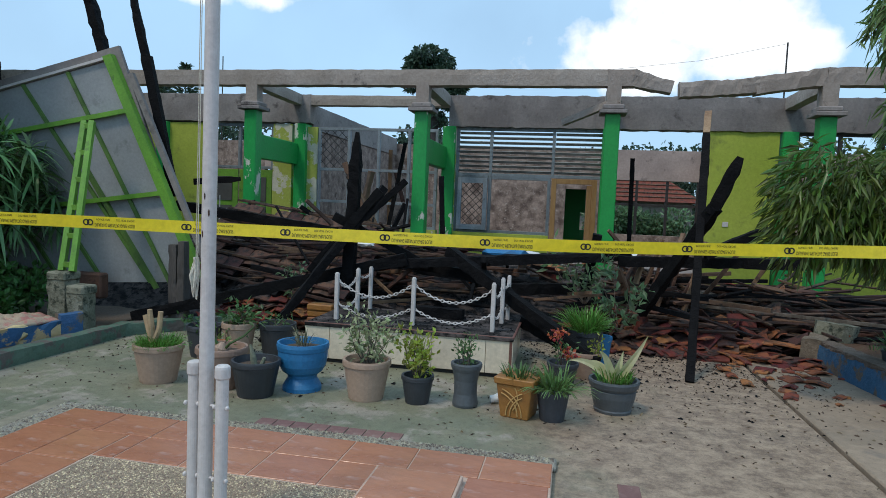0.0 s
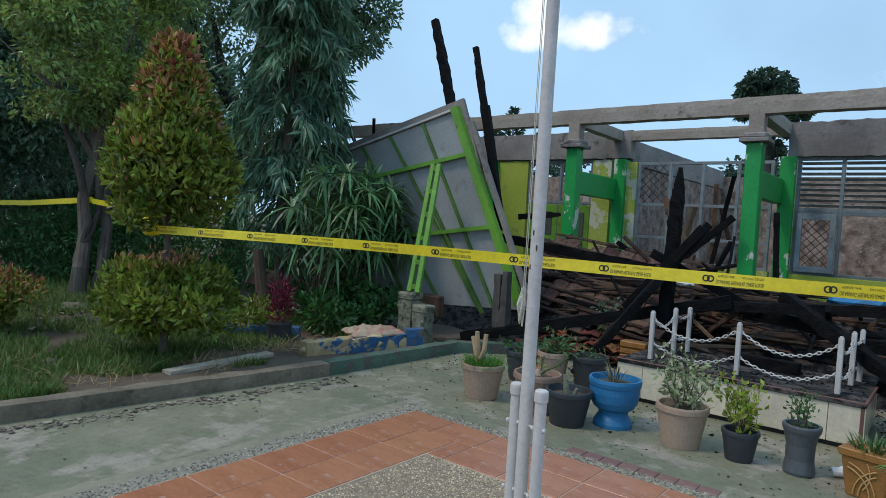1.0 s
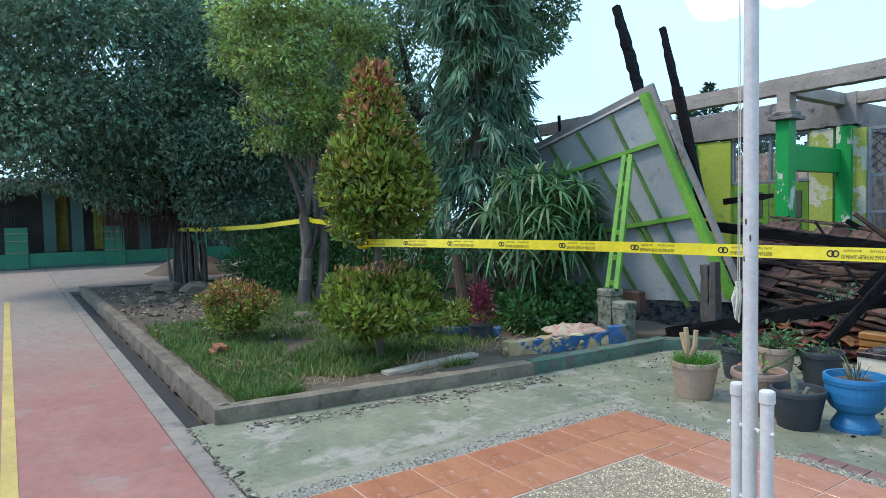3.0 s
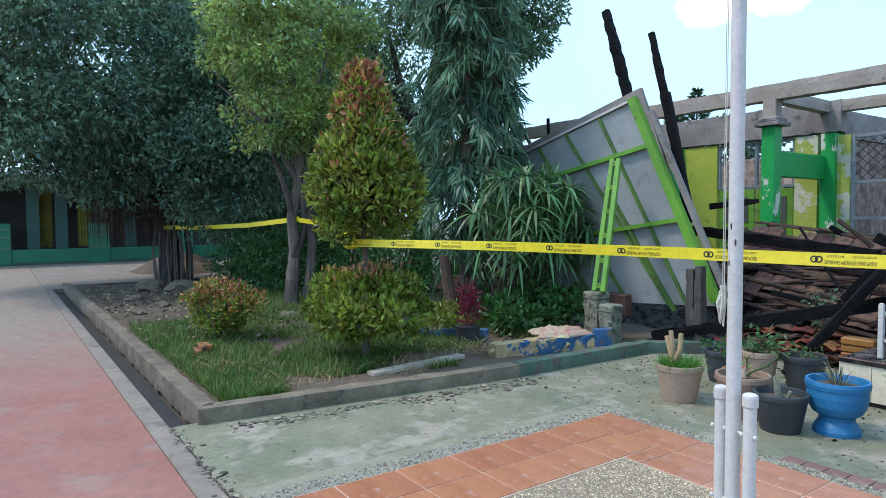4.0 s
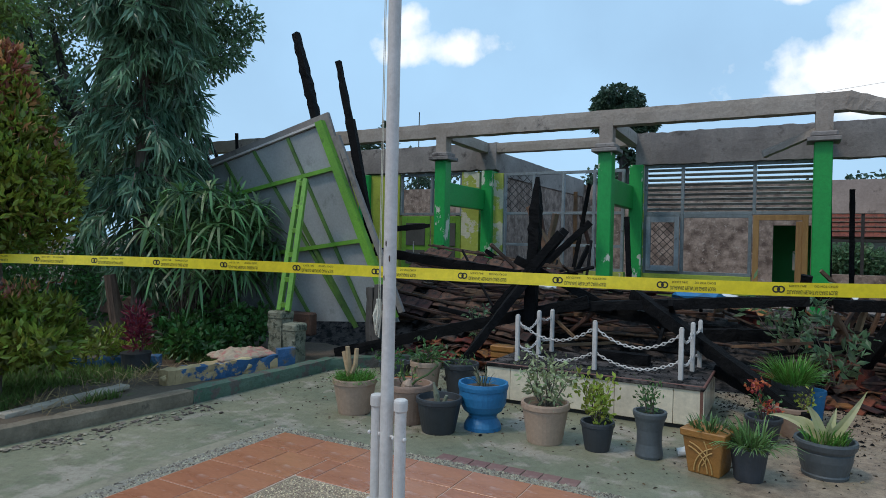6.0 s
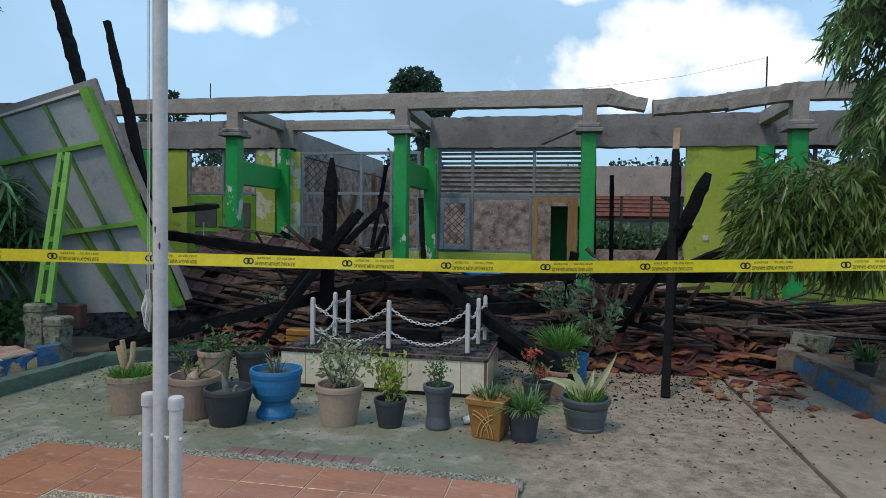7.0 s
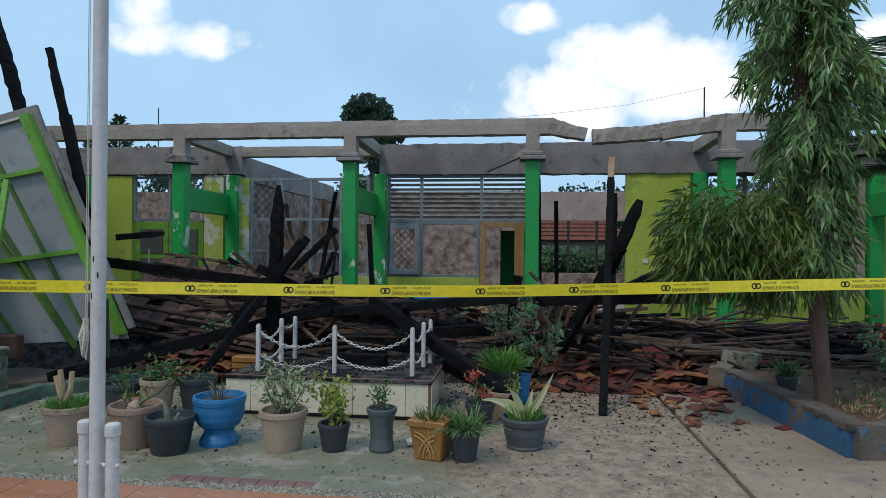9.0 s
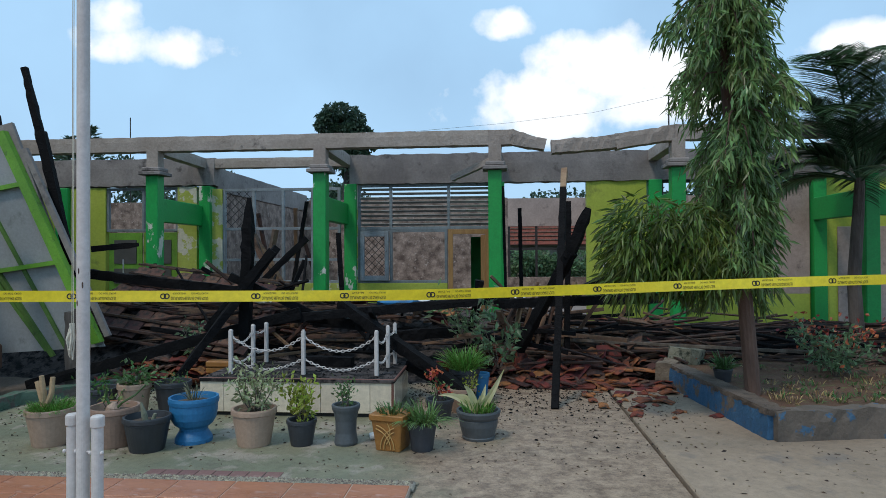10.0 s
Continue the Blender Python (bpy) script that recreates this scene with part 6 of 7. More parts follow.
def build_right_bed():
    t = weeping("weeping_mast_tree", "tall weeping mast tree with hanging narrow green leaves", 3.46, 5.95, 1.25, 6.2, 0.76, 21000, L_WEEP, 0.074, (-0.42, 0.05), 0.85, (0.14, 0.027), BROWNBARK, 0.35)
    lump_crown(t, [((2.75, 5.75, 1.72), (0.48, 0.42, 0.40)), ((2.35, 5.65, 1.75), (0.42, 0.36, 0.42)), ((2.2, 5.6, 1.5), (0.25, 0.3, 0.4)), ((2.95, 5.7, 1.42), (0.36, 0.35, 0.3)),
                   ((2.6, 5.65, 1.45), (0.36, 0.3, 0.26))], 3300, L_GOLD, "low_bough", 0.145, 0.027)
    bm = bmesh.new()
    limbs(bm, (3.4, 5.93, 1.5), [(2.5, 5.7, 1.95), (2.3, 5.6, 1.75), (2.8, 5.7, 1.4)], 0.025)
    part("bough", bm, BARK, t)
    # planter kerb
    k = thing("planter_kerb", "worn blue painted cement planter kerb round the tree", "kerb", kind="structure")
    bm = bmesh.new()
    beam(bm, (3.09, 7.35, 0.11), (3.34, 5.15, 0.11), 0.17, 0.27, 0.16, 0.06)
    part("kerb_side", bm, BLUEPAINT, k, "blue paint flaking off cement")
    bm = bmesh.new()
    beam(bm, (3.095, 7.36, 0.262), (3.345, 5.12, 0.252), 0.175, 0.05, 0.3, 0.06)
    part("kerb_top", bm, KERB, k, "bare worn cement top")
    bm = bmesh.new()
    beam(bm, (3.30, 5.17, 0.13), (6.5, 5.75, 0.13), 0.17, 0.28, 0.2, 0.09)
    part("kerb_side", bm, mat("bare_worn_kerb", (0.19, 0.15, 0.115), (0.11, 0.09, 0.07), 0.9, 3, 0.6, 25, c3=(0.06, 0.13, 0.22), spot=0.60, sharp=0.04), k, "bare cement with blue traces")
    bm = bmesh.new()
    beam(bm, (2.95, 7.32, 0.13), (3.15, 7.62, 0.13), 0.2, 0.33, 0.12, 0.1)
    part("kerb_side", bm, KERB, k)
    nx, ny = 26, 22
    vs, fs = [], []
    for j in range(ny):
        for i in range(nx):
            y = 5.2 + 3.6 * j / (ny - 1)
            x0 = 3.33 - (y - 5.15) * 0.14
            x = x0 + (8.5 - x0) * i / (nx - 1)
            y += (x - 3.3) * 0.17 * (1 - j / (ny - 1))
            vs.append((x, y, 0.235 + 0.035 * noise.noise((x * 2, y * 2, 0))))
    fs = [(j * nx + i, j * nx + i + 1, (j + 1) * nx + i + 1, (j + 1) * nx + i) for j in range(ny - 1) for i in range(nx - 1)]
    tagged(raw("planter_soil", vs, fs, mat("red_soil", (0.115, 0.05, 0.028), (0.09, 0.047, 0.027), 0.95, 3.5, 0.8, 30, c3=(0.10, 0.105, 0.03), spot=0.55, octaves=8.0, grain=0.4)), "red-brown soil with dry bits in the planter", "soil", kind="structure")
    p = pot_body("plant_pot", 3.36, 6.52, [(r, z + 0.22) for r, z in classic(0.1, 0.16)], BLACKPOT, "small dark pot of strap leaves in the tree bed")
    grass_tuft(p, 3.36, 6.5, 0.36, 0.05, 90, 0.2, L_POTD, 0.012, 0.9, 0.3)
    s = thing("stone_stump", "weathered grey stump of concrete at the bed's corner", "stump")
    bm = bmesh.new()
    path_tube(bm, [(3.30, 7.75, -0.02), (3.31, 7.75, 0.2), (3.33, 7.76, 0.42)], [0.2, 0.21, 0.22], 10, 0.3)
    part("stump", bm, STONEPOST, s)
    f = thing("flowering_shrub", "red-flowering low shrub in the tree bed", "shrub")
    twiggy(f, 4.75, 7.0, 0.24, 14, 0.55, 0.6, 0.09, 0.035, L_MID, 40)
    tagged(leaves("flower", np.array([4.75, 6.9, 0.72]) + rng.normal(scale=(0.3, 0.25, 0.10), size=(160, 3)), rng.normal(size=(160, 3)), 0.05, 0.04, FLOWER, f), kind="stuff")
    w = thing("bed_weeds", "sparse weeds and dry leaves on the tree bed", "weeds", kind="stuff")
    for _ in range(150):
        x = rng.uniform(3.5, 6.5)
        y = 5.45 + (x - 3.3) * 0.17 + abs(rng.normal(0, 0.8))
        grass_tuft(w, x, y, 0.235, 0.05, 10, 0.06, L_GROUND if rng.random() < 0.5 else DRYGRASS, 0.006, 0.9, name="weed")
    # palm
    q = thing("areca_palm", "tall dark feather palm behind the tree bed", "palm tree")
    bm = bmesh.new()
    path_tube(bm, [(6.0, 8.9, 0.1), (5.95, 8.9, 1.2), (6.05, 8.95, 2.2), (6.1, 9.0, 2.65)], [0.10, 0.085, 0.075, 0.06], 10, 0.1)
    part("trunk", bm, BARK, q)
    for k in range(30):
        a = 2 * math.pi * k / 15 + rng.uniform(-0.2, 0.2)
        ln, rise = rng.uniform(1.2, 1.9), rng.uniform(0.5, 2.6)
        base = np.array([6.1, 9.0, 2.6])
        rac = [base + np.array([math.cos(a) * ln * f, math.sin(a) * ln * f, rise * 1.6 * f - (rise * 0.6 + 1.0) * f * f]) for f in np.linspace(0, 1, 9)]
        bm = bmesh.new()
        path_tube(bm, rac, [0.018, 0.016, 0.014, 0.012, 0.01, 0.008, 0.006, 0.004, 0.002], 5)
        fr = part("frond", bm, L_PALM, q)
        root, tip = [], []
        for f in np.linspace(0.12, 0.99, 64):
            i = min(7, int(f * 8))
            c = rac[i] + (rac[i + 1] - rac[i]) * (f * 8 - i)
            d = unit(rac[i + 1] - rac[i])
            sd = unit(np.cross(d, [0, 0, 1.0]))
            for s in (-1, 1):
                root.append(c)
                tip.append(c + (sd * s * 0.75 + d * 0.55 + np.array([0, 0, -0.12])) * 0.55 * (0.45 + 0.9 * math.sin(math.pi * min(1, f + 0.1))) )
        tagged(blades("leaflet", root, tip, 0.017, L_PALM, fr, 0.15, 3), kind="stuff")


build_right_bed()


def build_left_garden():
    # two-tier red-tipped shrub
    s = thing("clipped_shrub", "clipped two-tier shrub, green leaves with red new tips", "shrub")
    bm = bmesh.new()
    path_tube(bm, [(-5.53, 3.1, 0.02), (-5.50, 3.1, 0.8), (-5.52, 3.08, 1.6), (-5.55, 3.1, 2.9)], [0.045, 0.035, 0.03, 0.01], 8, 0.2)
    limbs(bm, (-5.52, 3.1, 0.5), [(-5.52 + 0.4 * math.cos(a), 3.1 + 0.4 * math.sin(a), 0.8) for a in range(6)], 0.015)
    part("trunk", bm, BARK, s)
    ball = clumps((-5.55, 3.12, 0.64), (0.56, 0.56, 0.33), 50, 0.17, 3) + [((-5.55, 3.12, 0.64), (0.5, 0.5, 0.32))]
    at, out = in_blobs(ball, 7500, 0.5)
    leaves("lower_crown", at, out * 0.5 + rng.normal(scale=0.5, size=at.shape) + [[0, 0, 0.5]], 0.092, 0.042, L_SYZ, s, 0.2)
    cone = []
    for k in range(120):
        z = 1.42 + 1.64 * rng.random() ** 0.9
        f = (z - 1.35) / 1.77
        r = 0.82 * min(1, 0.46 + 1.7 * f) * (1 - f) ** 0.9
        a = rng.uniform(0, 6.28)
        cone.append(((-5.52 + r * math.cos(a) * 0.86, 3.1 + r * math.sin(a) * 0.86, z), (0.14, 0.14, 0.15)))
    for k in range(8):
        f = k / 8
        cone.append(((-5.52, 3.1, 1.62 + 1.2 * f), (0.40 * (1 - f) * (0.7 + 0.3 * min(1, 4 * f)) + 0.06, 0.40 * (1 - f) * (0.7 + 0.3 * min(1, 4 * f)) + 0.06, 0.2)))
    at, out = in_blobs(cone, 17000, 0.55)
    hi = (at[:, 2] + rng.normal(scale=0.5, size=len(at)) > 2.45) & (rng.random(len(at)) < np.clip((at[:, 2] - 2.05) * 0.75, 0.08, 0.85))
    for name, sel, m in (("upper_crown", ~hi, L_SYZ), ("red_tip", hi, L_RED)):
        leaves(name, at[sel], out[sel] * 0.5 + rng.normal(scale=0.5, size=at[sel].shape) + [[0, 0, 0.6]], 0.092, 0.040, m, s, 0.2)
    tips = np.concatenate([at[rng.random(len(at)) < 0.05] + [[0, 0, 0.03]], [[-5.3 + rng.normal(0, 0.14), 3.0 + rng.normal(0, 0.2), 1.05 + rng.normal(0, 0.04)] for _ in range(110)]])
    tagged(leaves("new_shoot", tips, rng.normal(scale=0.4, size=tips.shape) + [[0, 0, 0.8]], 0.07, 0.024, L_RED, s, 0.2), kind="stuff")
    # low round shrub
    s = thing("round_shrub", "small round shrub with orange-red new leaves", "shrub")
    bm = bmesh.new()
    limbs(bm, (-7.7, 2.2, 0.05), [(-7.7 + 0.3 * math.cos(a), 2.2 + 0.3 * math.sin(a), 0.55) for a in range(6)], 0.02)
    part("trunk", bm, BARK, s)
    at, out = in_blobs(clumps((-7.7, 2.2, 0.50), (0.34, 0.42, 0.26), 34, 0.16, 9), 5200, 0.6)
    half = rng.random(len(at)) < np.clip((at[:, 2] - 0.35) * 1.7, 0.05, 0.6)
    for name, sel, m in (("crown", ~half, L_SYZ), ("red_tip", half, L_RED)):
        leaves(name, at[sel], out[sel] * 0.5 + rng.normal(scale=0.5, size=at[sel].shape) + [[0, 0, 0.5]], 0.065, 0.027, m, s, 0.2)
    # forked light tree with the tape
    tree("forked_tree", "fork-trunked tree with light yellow-green leaves, tape tied round it", [(-10.45, 4.22, 0.0), (-10.35, 4.22, 0.5), (-10.5, 4.32, 1.0), (-10.58, 4.30, 1.6), (-10.5, 4.42, 2.2)],
         [0.15, 0.11, 0.10, 0.09, 0.085], [(-10.6, 3.6, 4.3), (-10.2, 4.9, 4.6), (-10.8, 4.5, 5.2), (-10.3, 4.0, 5.4), (-11.2, 3.2, 4.0)],
         clumps((-10.6, 4.4, 4.4), (1.35, 1.55, 1.9), 105, 0.27, 11), 15000, 0.11, 0.056, L_LIGHT)
    bm = bmesh.new()
    path_tube(bm, [(-10.35, 4.42, 0.0), (-10.25, 4.50, 0.5), (-10.32, 4.58, 1.1), (-10.45, 4.60, 1.7), (-10.6, 4.8, 2.6)], [0.11, 0.09, 0.085, 0.07, 0.06], 9, 0.35)
    path_tube(bm, [(-10.42, 4.28, 0.0), (-10.5, 4.2, 0.6), (-10.38, 4.32, 1.2), (-10.55, 4.22, 2.0), (-10.65, 3.95, 2.9)], [0.08, 0.06, 0.055, 0.05, 0.04], 8, 0.35)
    path_tube(bm, [(-10.4, 4.3, 0.9), (-10.45, 4.5, 1.4), (-10.4, 4.45, 2.0), (-10.3, 4.6, 2.9), (-10.1, 4.7, 3.8)], [0.06, 0.055, 0.05, 0.045, 0.03], 8, 0.35)
    part("trunk", bm, BARK, bpy.data.objects["forked_tree"])
    # aerial-rooted fig
    f = tree("fig_tree", "spreading dark fig tree with aerial roots", [(-16.6, 3.5, -0.05), (-16.6, 3.5, 0.8), (-16.7, 3.4, 1.7), (-16.8, 3.3, 2.6)], [0.36, 0.26, 0.24, 0.22],
             [(-17.5, 0.5, 5), (-15.5, 1.5, 5.2), (-17, 5.5, 5.6), (-16, 4, 7), (-18, 3, 6.8)],
             clumps((-16.8, 2.3, 5.0), (3.2, 4.1, 3.1), 120, 0.95, 21) + clumps((-15.6, 3.0, 2.9), (1.4, 2.3, 0.7), 24, 0.6, 22) + clumps((-14.8, 4.6, 3.6), (1.5, 2.0, 2.0), 36, 0.7, 23), 92000, 0.14, 0.07, L_DARK, BARKDARK)
    bm = bmesh.new()
    for k in range(34):
        a, r = rng.uniform(0, 6.28), rng.uniform(0.15, 0.5)
        x, y = -16.55 + r * math.cos(a), 3.5 + r * math.sin(a)
        path_tube(bm, [(x, y, -0.05), (x + rng.normal(0, 0.05), y + rng.normal(0, 0.05), 0.8), (x - 0.3 * (x + 16.55), y - 0.3 * (y - 3.5), 2.0)], [0.035, 0.02, 0.025], 6, 0.2)
    part("root_mass", bm, PALEROOT, f)
    root = np.stack([rng.uniform(-17, -16, 700), rng.uniform(1.7, 3.4, 700), rng.uniform(1.7, 2.6, 700)], 1)
    blades("root_curtain", root, root + np.stack([rng.normal(0, 0.06, 700), rng.normal(0, 0.06, 700), -rng.uniform(0.5, 1.1, 700)], 1), 0.006,
           mat("brown_root", (0.10, 0.045, 0.035), (0.06, 0.03, 0.025), 0.9, 3, 0, 20, per="island", vary=0.2), f, 0.0, 2)
    # trees closing the left side behind
    tree("broadleaf_tree", "tall dark broadleaf tree behind the garden", [(-12.5, 8.3, 0), (-12.4, 8.3, 2), (-12.3, 8.2, 3.6)], [0.3, 0.24, 0.2],
         [(-12, 6.6, 6), (-11, 8.5, 6.6), (-13.5, 8, 6.5), (-12, 9.5, 5.6)], clumps((-12.2, 7.6, 5.4), (2.2, 2.3, 2.7), 44, 0.62, 31), 20000, 0.13, 0.065, L_MID, BARKDARK)
    tree("broadleaf_tree", "tall thin-leaved tree behind the weeping tree", [(-12.3, 9.4, 0), (-12.1, 9.4, 2), (-11.4, 9.2, 4.2)], [0.22, 0.18, 0.14],
         [(-9.7, 9.6, 6.4), (-10.1, 8.6, 6.5), (-9.6, 9.2, 5.6)], clumps((-10.1, 9.0, 6.1), (1.1, 1.35, 1.2), 30, 0.46, 33), 7500, 0.14, 0.06, L_MID, BARKDARK)
    tree("broadleaf_tree", "dense dark tree closing the lane", [(-21, 8, 0), (-21, 8, 2.5)], [0.3, 0.22], [(-21, 6, 6), (-20, 9.5, 6), (-22, 8, 7)],
         clumps((-20.5, 8.0, 4.6), (3.5, 4.2, 3.8), 80, 1.0, 35), 34000, 0.22, 0.12, L_DARK, BARKDARK)
    # understorey
    for k, (x, y, r, h) in enumerate(((-14.6, 4.9, 0.9, 1.5), (-12.9, 4.9, 0.8, 1.3), (-13.5, 5.6, 0.9, 1.5), (-12.3, 6.6, 1.0, 1.9), (-14.8, 6.6, 1.1, 1.8), (-11.2, 6.9, 0.9, 1.6), (-10.0, 7.6, 0.9, 1.5), (-8.6, 7.6, 0.7, 1.3), (-7.9, 6.9, 0.6, 1.7))):
        s = thing("bush", "dense dark green bush in the shade of the trees", "bush")
        at, out = in_blobs(clumps((x, y, h * 0.5), (r, r, h * 0.5), 22, 0.42, 40 + k), 2600, 0.6)
        leaves("leaves", at, out + rng.normal(scale=0.5, size=at.shape), 0.11, 0.05, L_GROUND, s, 0.2)
        bm = bmesh.new()
        limbs(bm, (x, y, 0.0), [(x + 0.4 * math.cos(a), y + 0.4 * math.sin(a), h * 0.7) for a in range(5)], 0.025)
        part("branching_stem", bm, BARKDARK, s)
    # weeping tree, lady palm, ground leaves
    weeping("weeping_mast_tree", "weeping mast tree, hanging leaves coloured darker and bluer for shade", -7.25, 5.72, 1.0, 7.2, 0.95, 15500, L_WEEPD, 0.10, (0, 0.1), 0.35, (0.24, 0.046))
    p = thing("lady_palm", "clump of lady palm with finger-like green leaves", "palm")
    bm = bmesh.new()
    root, tip = [], []
    for k in range(120):
        c = np.array([-6.05, 6.05, 1.62]) + rng.normal(scale=(0.30, 0.5, 0.30), size=3)
        c[0] = min(c[0], -5.62 - 0.1 * rng.random())
        c[2] = min(c[2], 2.15)
        b = (-6.6 + rng.normal(0, 0.08), 6.1 + rng.normal(0, 0.15), 0.03)
        path_tube(bm, [b, (np.array(b) * 0.4 + c * 0.6) + [0, 0, 0.2], c], [0.012, 0.008, 0.004], 5)
        nrm = unit(np.array([0.75, -0.35, 0.5]) + rng.normal(scale=0.35, size=3))
        e1 = unit(np.cross(nrm, [0, 0, 1.0]))
        e2 = np.cross(e1, nrm)
        for j in range(12):
            a = radians(-120 + 27 * j) + rng.normal(0, 0.05)
            d = e1 * math.sin(a) + e2 * math.cos(a) + nrm * 0.3
            root.append(c)
            tip.append(c + unit(d) * rng.uniform(0.30, 0.46) + np.array([0, 0, -0.17]))
    part("cane_clump", bm, BARK, p)
    blades("foliage", root, tip, 0.027, L_RHAPIS, p, 0.32, 4)
    g = thing("leafy_groundcover", "bright green leafy plants at the garden edge", "plants", kind="stuff")
    at, out = in_blobs(clumps((-5.9, 5.9, 0.36), (0.55, 0.75, 0.26), 26, 0.22, 51), 3000, 0.7)
    leaves("leaves", at, out + rng.normal(scale=0.5, size=at.shape) + [[0, 0, 0.3]], 0.085, 0.06, L_GROUND, g, 0.2)
    at, out = in_blobs(clumps((-6.3, 4.6, 0.22), (0.5, 0.4, 0.15), 14, 0.16, 52), 900, 0.7)
    leaves("leaves", at, out + rng.normal(scale=0.5, size=at.shape) + [[0, 0, 0.3]], 0.08, 0.04, L_SYZ, g, 0.2)
    r = thing("purple_plant", "small purple-leaved plant in a dark pot", "plant")
    at, out = in_blobs([((-5.65, 4.55, 0.52), (0.12, 0.12, 0.28))], 320, 0.9)
    leaves("leaves", at, out * 0.4 + rng.normal(scale=0.4, size=at.shape) + [[0, 0, 0.5]], 0.09, 0.025, L_PURPLE, r, 0.2)
    bm = bmesh.new()
    lathe(bm, [(0.13, 0), (0.15, 0.2), (0.16, 0.24), (0.14, 0.24)], 18, (-5.65, 4.55, 0.03))
    part("pot", bm, BLACKPOT, r)
    # bare trunk beside the weeping tree
    t = thing("bare_trunk", "bare lopped brown trunk in the bushes", "trunk")
    bm = bmesh.new()
    path_tube(bm, [(-6.66, 5.02, 0.0), (-6.72, 5.05, 0.5), (-6.78, 5.0, 1.05)], [0.1, 0.085, 0.07], 9, 0.3)
    part("trunk", bm, BROWNBARK, t)
    # stone posts
    for x, y, z, w in ((-4.87, 5.95, 0.66, 0.24), (-4.57, 5.86, 0.54, 0.22)):
        s = thing("stone_post", "short mossy grey concrete post at the garden edge", "post")
        bm = bmesh.new()
        beam(bm, (x, y, -0.02), (x, y, z - 0.09), w * 0.85, w * 0.85, 0.15, 0.08)
        box(bm, (x - w / 2, y - w / 2, z - 0.10), (x + w / 2, y + w / 2, z), 0.02)
        part("post", bm, STONEPOST, s)
    tagged(boxp("garden_wall", (-9.5, 6.65, 0.25), (-5.0, 6.8, 0.55), WOOD, None, 0.02), "low dark scorched timber sill behind the posts", "sill", kind="structure")
    # painted edging stones and cloth
    e = thing("painted_edging", "painted edging block, blue with cream patches", "edging")
    bm = bmesh.new()
    beam(bm, (-4.95, 4.35, 0.085), (-4.62, 5.72, 0.10), 0.2, 0.2, 0.28, 0.08)
    part("block", bm, mat("painted_block", (0.44, 0.31, 0.165), (0.36, 0.25, 0.13), 0.85, 1.1, 0.6, 30, c3=(0.03, 0.10, 0.20), spot=0.485, sharp=0.03, octaves=8.0), e)
    for f, ln, h in ((0.10, 0.24, 0.085), (0.50, 0.26, 0.095), (0.86, 0.16, 0.07)):
        bm = bmesh.new()
        bmesh.ops.create_icosphere(bm, subdivisions=3, radius=1.0)
        m = Matrix.Translation((-4.95 + 0.33 * f + 0.088, 4.45 + 1.27 * f, 0.105)) @ Matrix.Rotation(-0.254, 4, "Z")
        for v in bm.verts:
            w = 1 + 0.7 * noise.noise(v.co * 1.6 + Vector((f * 9, 0, 0)))
            v.co = m @ Vector((v.co.x * 0.026, v.co.y * ln * w, v.co.z * h * w))
        part("cream_patch", bm, CREAMPAINT, e, "cream painted bulge", True)
    bm = bmesh.new()
    beam(bm, (-4.62, 5.6, 0.14), (-4.52, 5.78, 0.14), 0.16, 0.25, 0.12, 0.07)
    part("end_stone", bm, BLUEPAINT, e)
    bm = bmesh.new()
    beam(bm, (-6.4, 4.3, 0.1), (-5.7, 4.9, 0.1), 0.16, 0.16, 0.1, 0.1)
    part("back_block", bm, BLUEPAINT, e)
    c = thing("crumpled_sacks", "crumpled faded pink and cream sacks on the edging", "sack")
    nx, ny = 44, 30
    vs = []
    for j in range(ny):
        for i in range(nx):
            u, w = i / (nx - 1) * 2 - 1, j / (ny - 1) * 2 - 1
            edge = max(0.0, 1 - max(abs(u), abs(w)) ** 3)
            fold = abs(noise.noise((u * 2.2 + w, w * 1.6, 1))) * 0.11 + abs(noise.noise((u * 4.5, w * 4.0 + u, 4))) * 0.05
            x = -4.90 + 0.22 * w * (1 + 0.25 * noise.noise((u * 2, 0, 3))) + 0.09 * u
            y = 5.36 + 0.32 * u * (1 + 0.2 * noise.noise((0, w * 2, 6))) - 0.1 * w
            vs.append((x, y, 0.19 + edge * (0.035 + 0.8 * fold)))
    fs = [(j * nx + i, j * nx + i + 1, (j + 1) * nx + i + 1, (j + 1) * nx + i) for j in range(ny - 1) for i in range(nx - 1)]
    ob = raw("cloth", vs, fs, CLOTH, c, "", True)
    sol = ob.modifiers.new("thickness", "SOLIDIFY")
    sol.thickness = 0.02
    b = thing("loose_board", "weathered pale board lying at the kerb", "board")
    bm = bmesh.new()
    beam(bm, (-4.88, 2.80, 0.085), (-4.98, 3.95, 0.095), 0.12, 0.04, 0.12, 0.1)
    part("board", bm, mat("grey_board", (0.52, 0.45, 0.36), (0.38, 0.32, 0.25), 0.9, 4, 0.4, 30), b)
    for x, y, sz, m in ((-6.9, 1.75, 0.10, ROOFTILE), (-6.85, 1.78, 0.09, ROOFTILE)):
        k = thing("brick_piece", "broken orange brick lying in the grass", "brick")
        zz = 0.07 if sz == 0.10 else 0.13
        bm = bmesh.new()
        box(bm, (x - 0.12, y - 0.06, zz), (x + 0.12, y + 0.06, zz + 0.06), 0.012)
        part("brick", bm, m, k)
    st = thing("garden_stones", "grey stones and low rubble in the garden", "stones", kind="stuff")
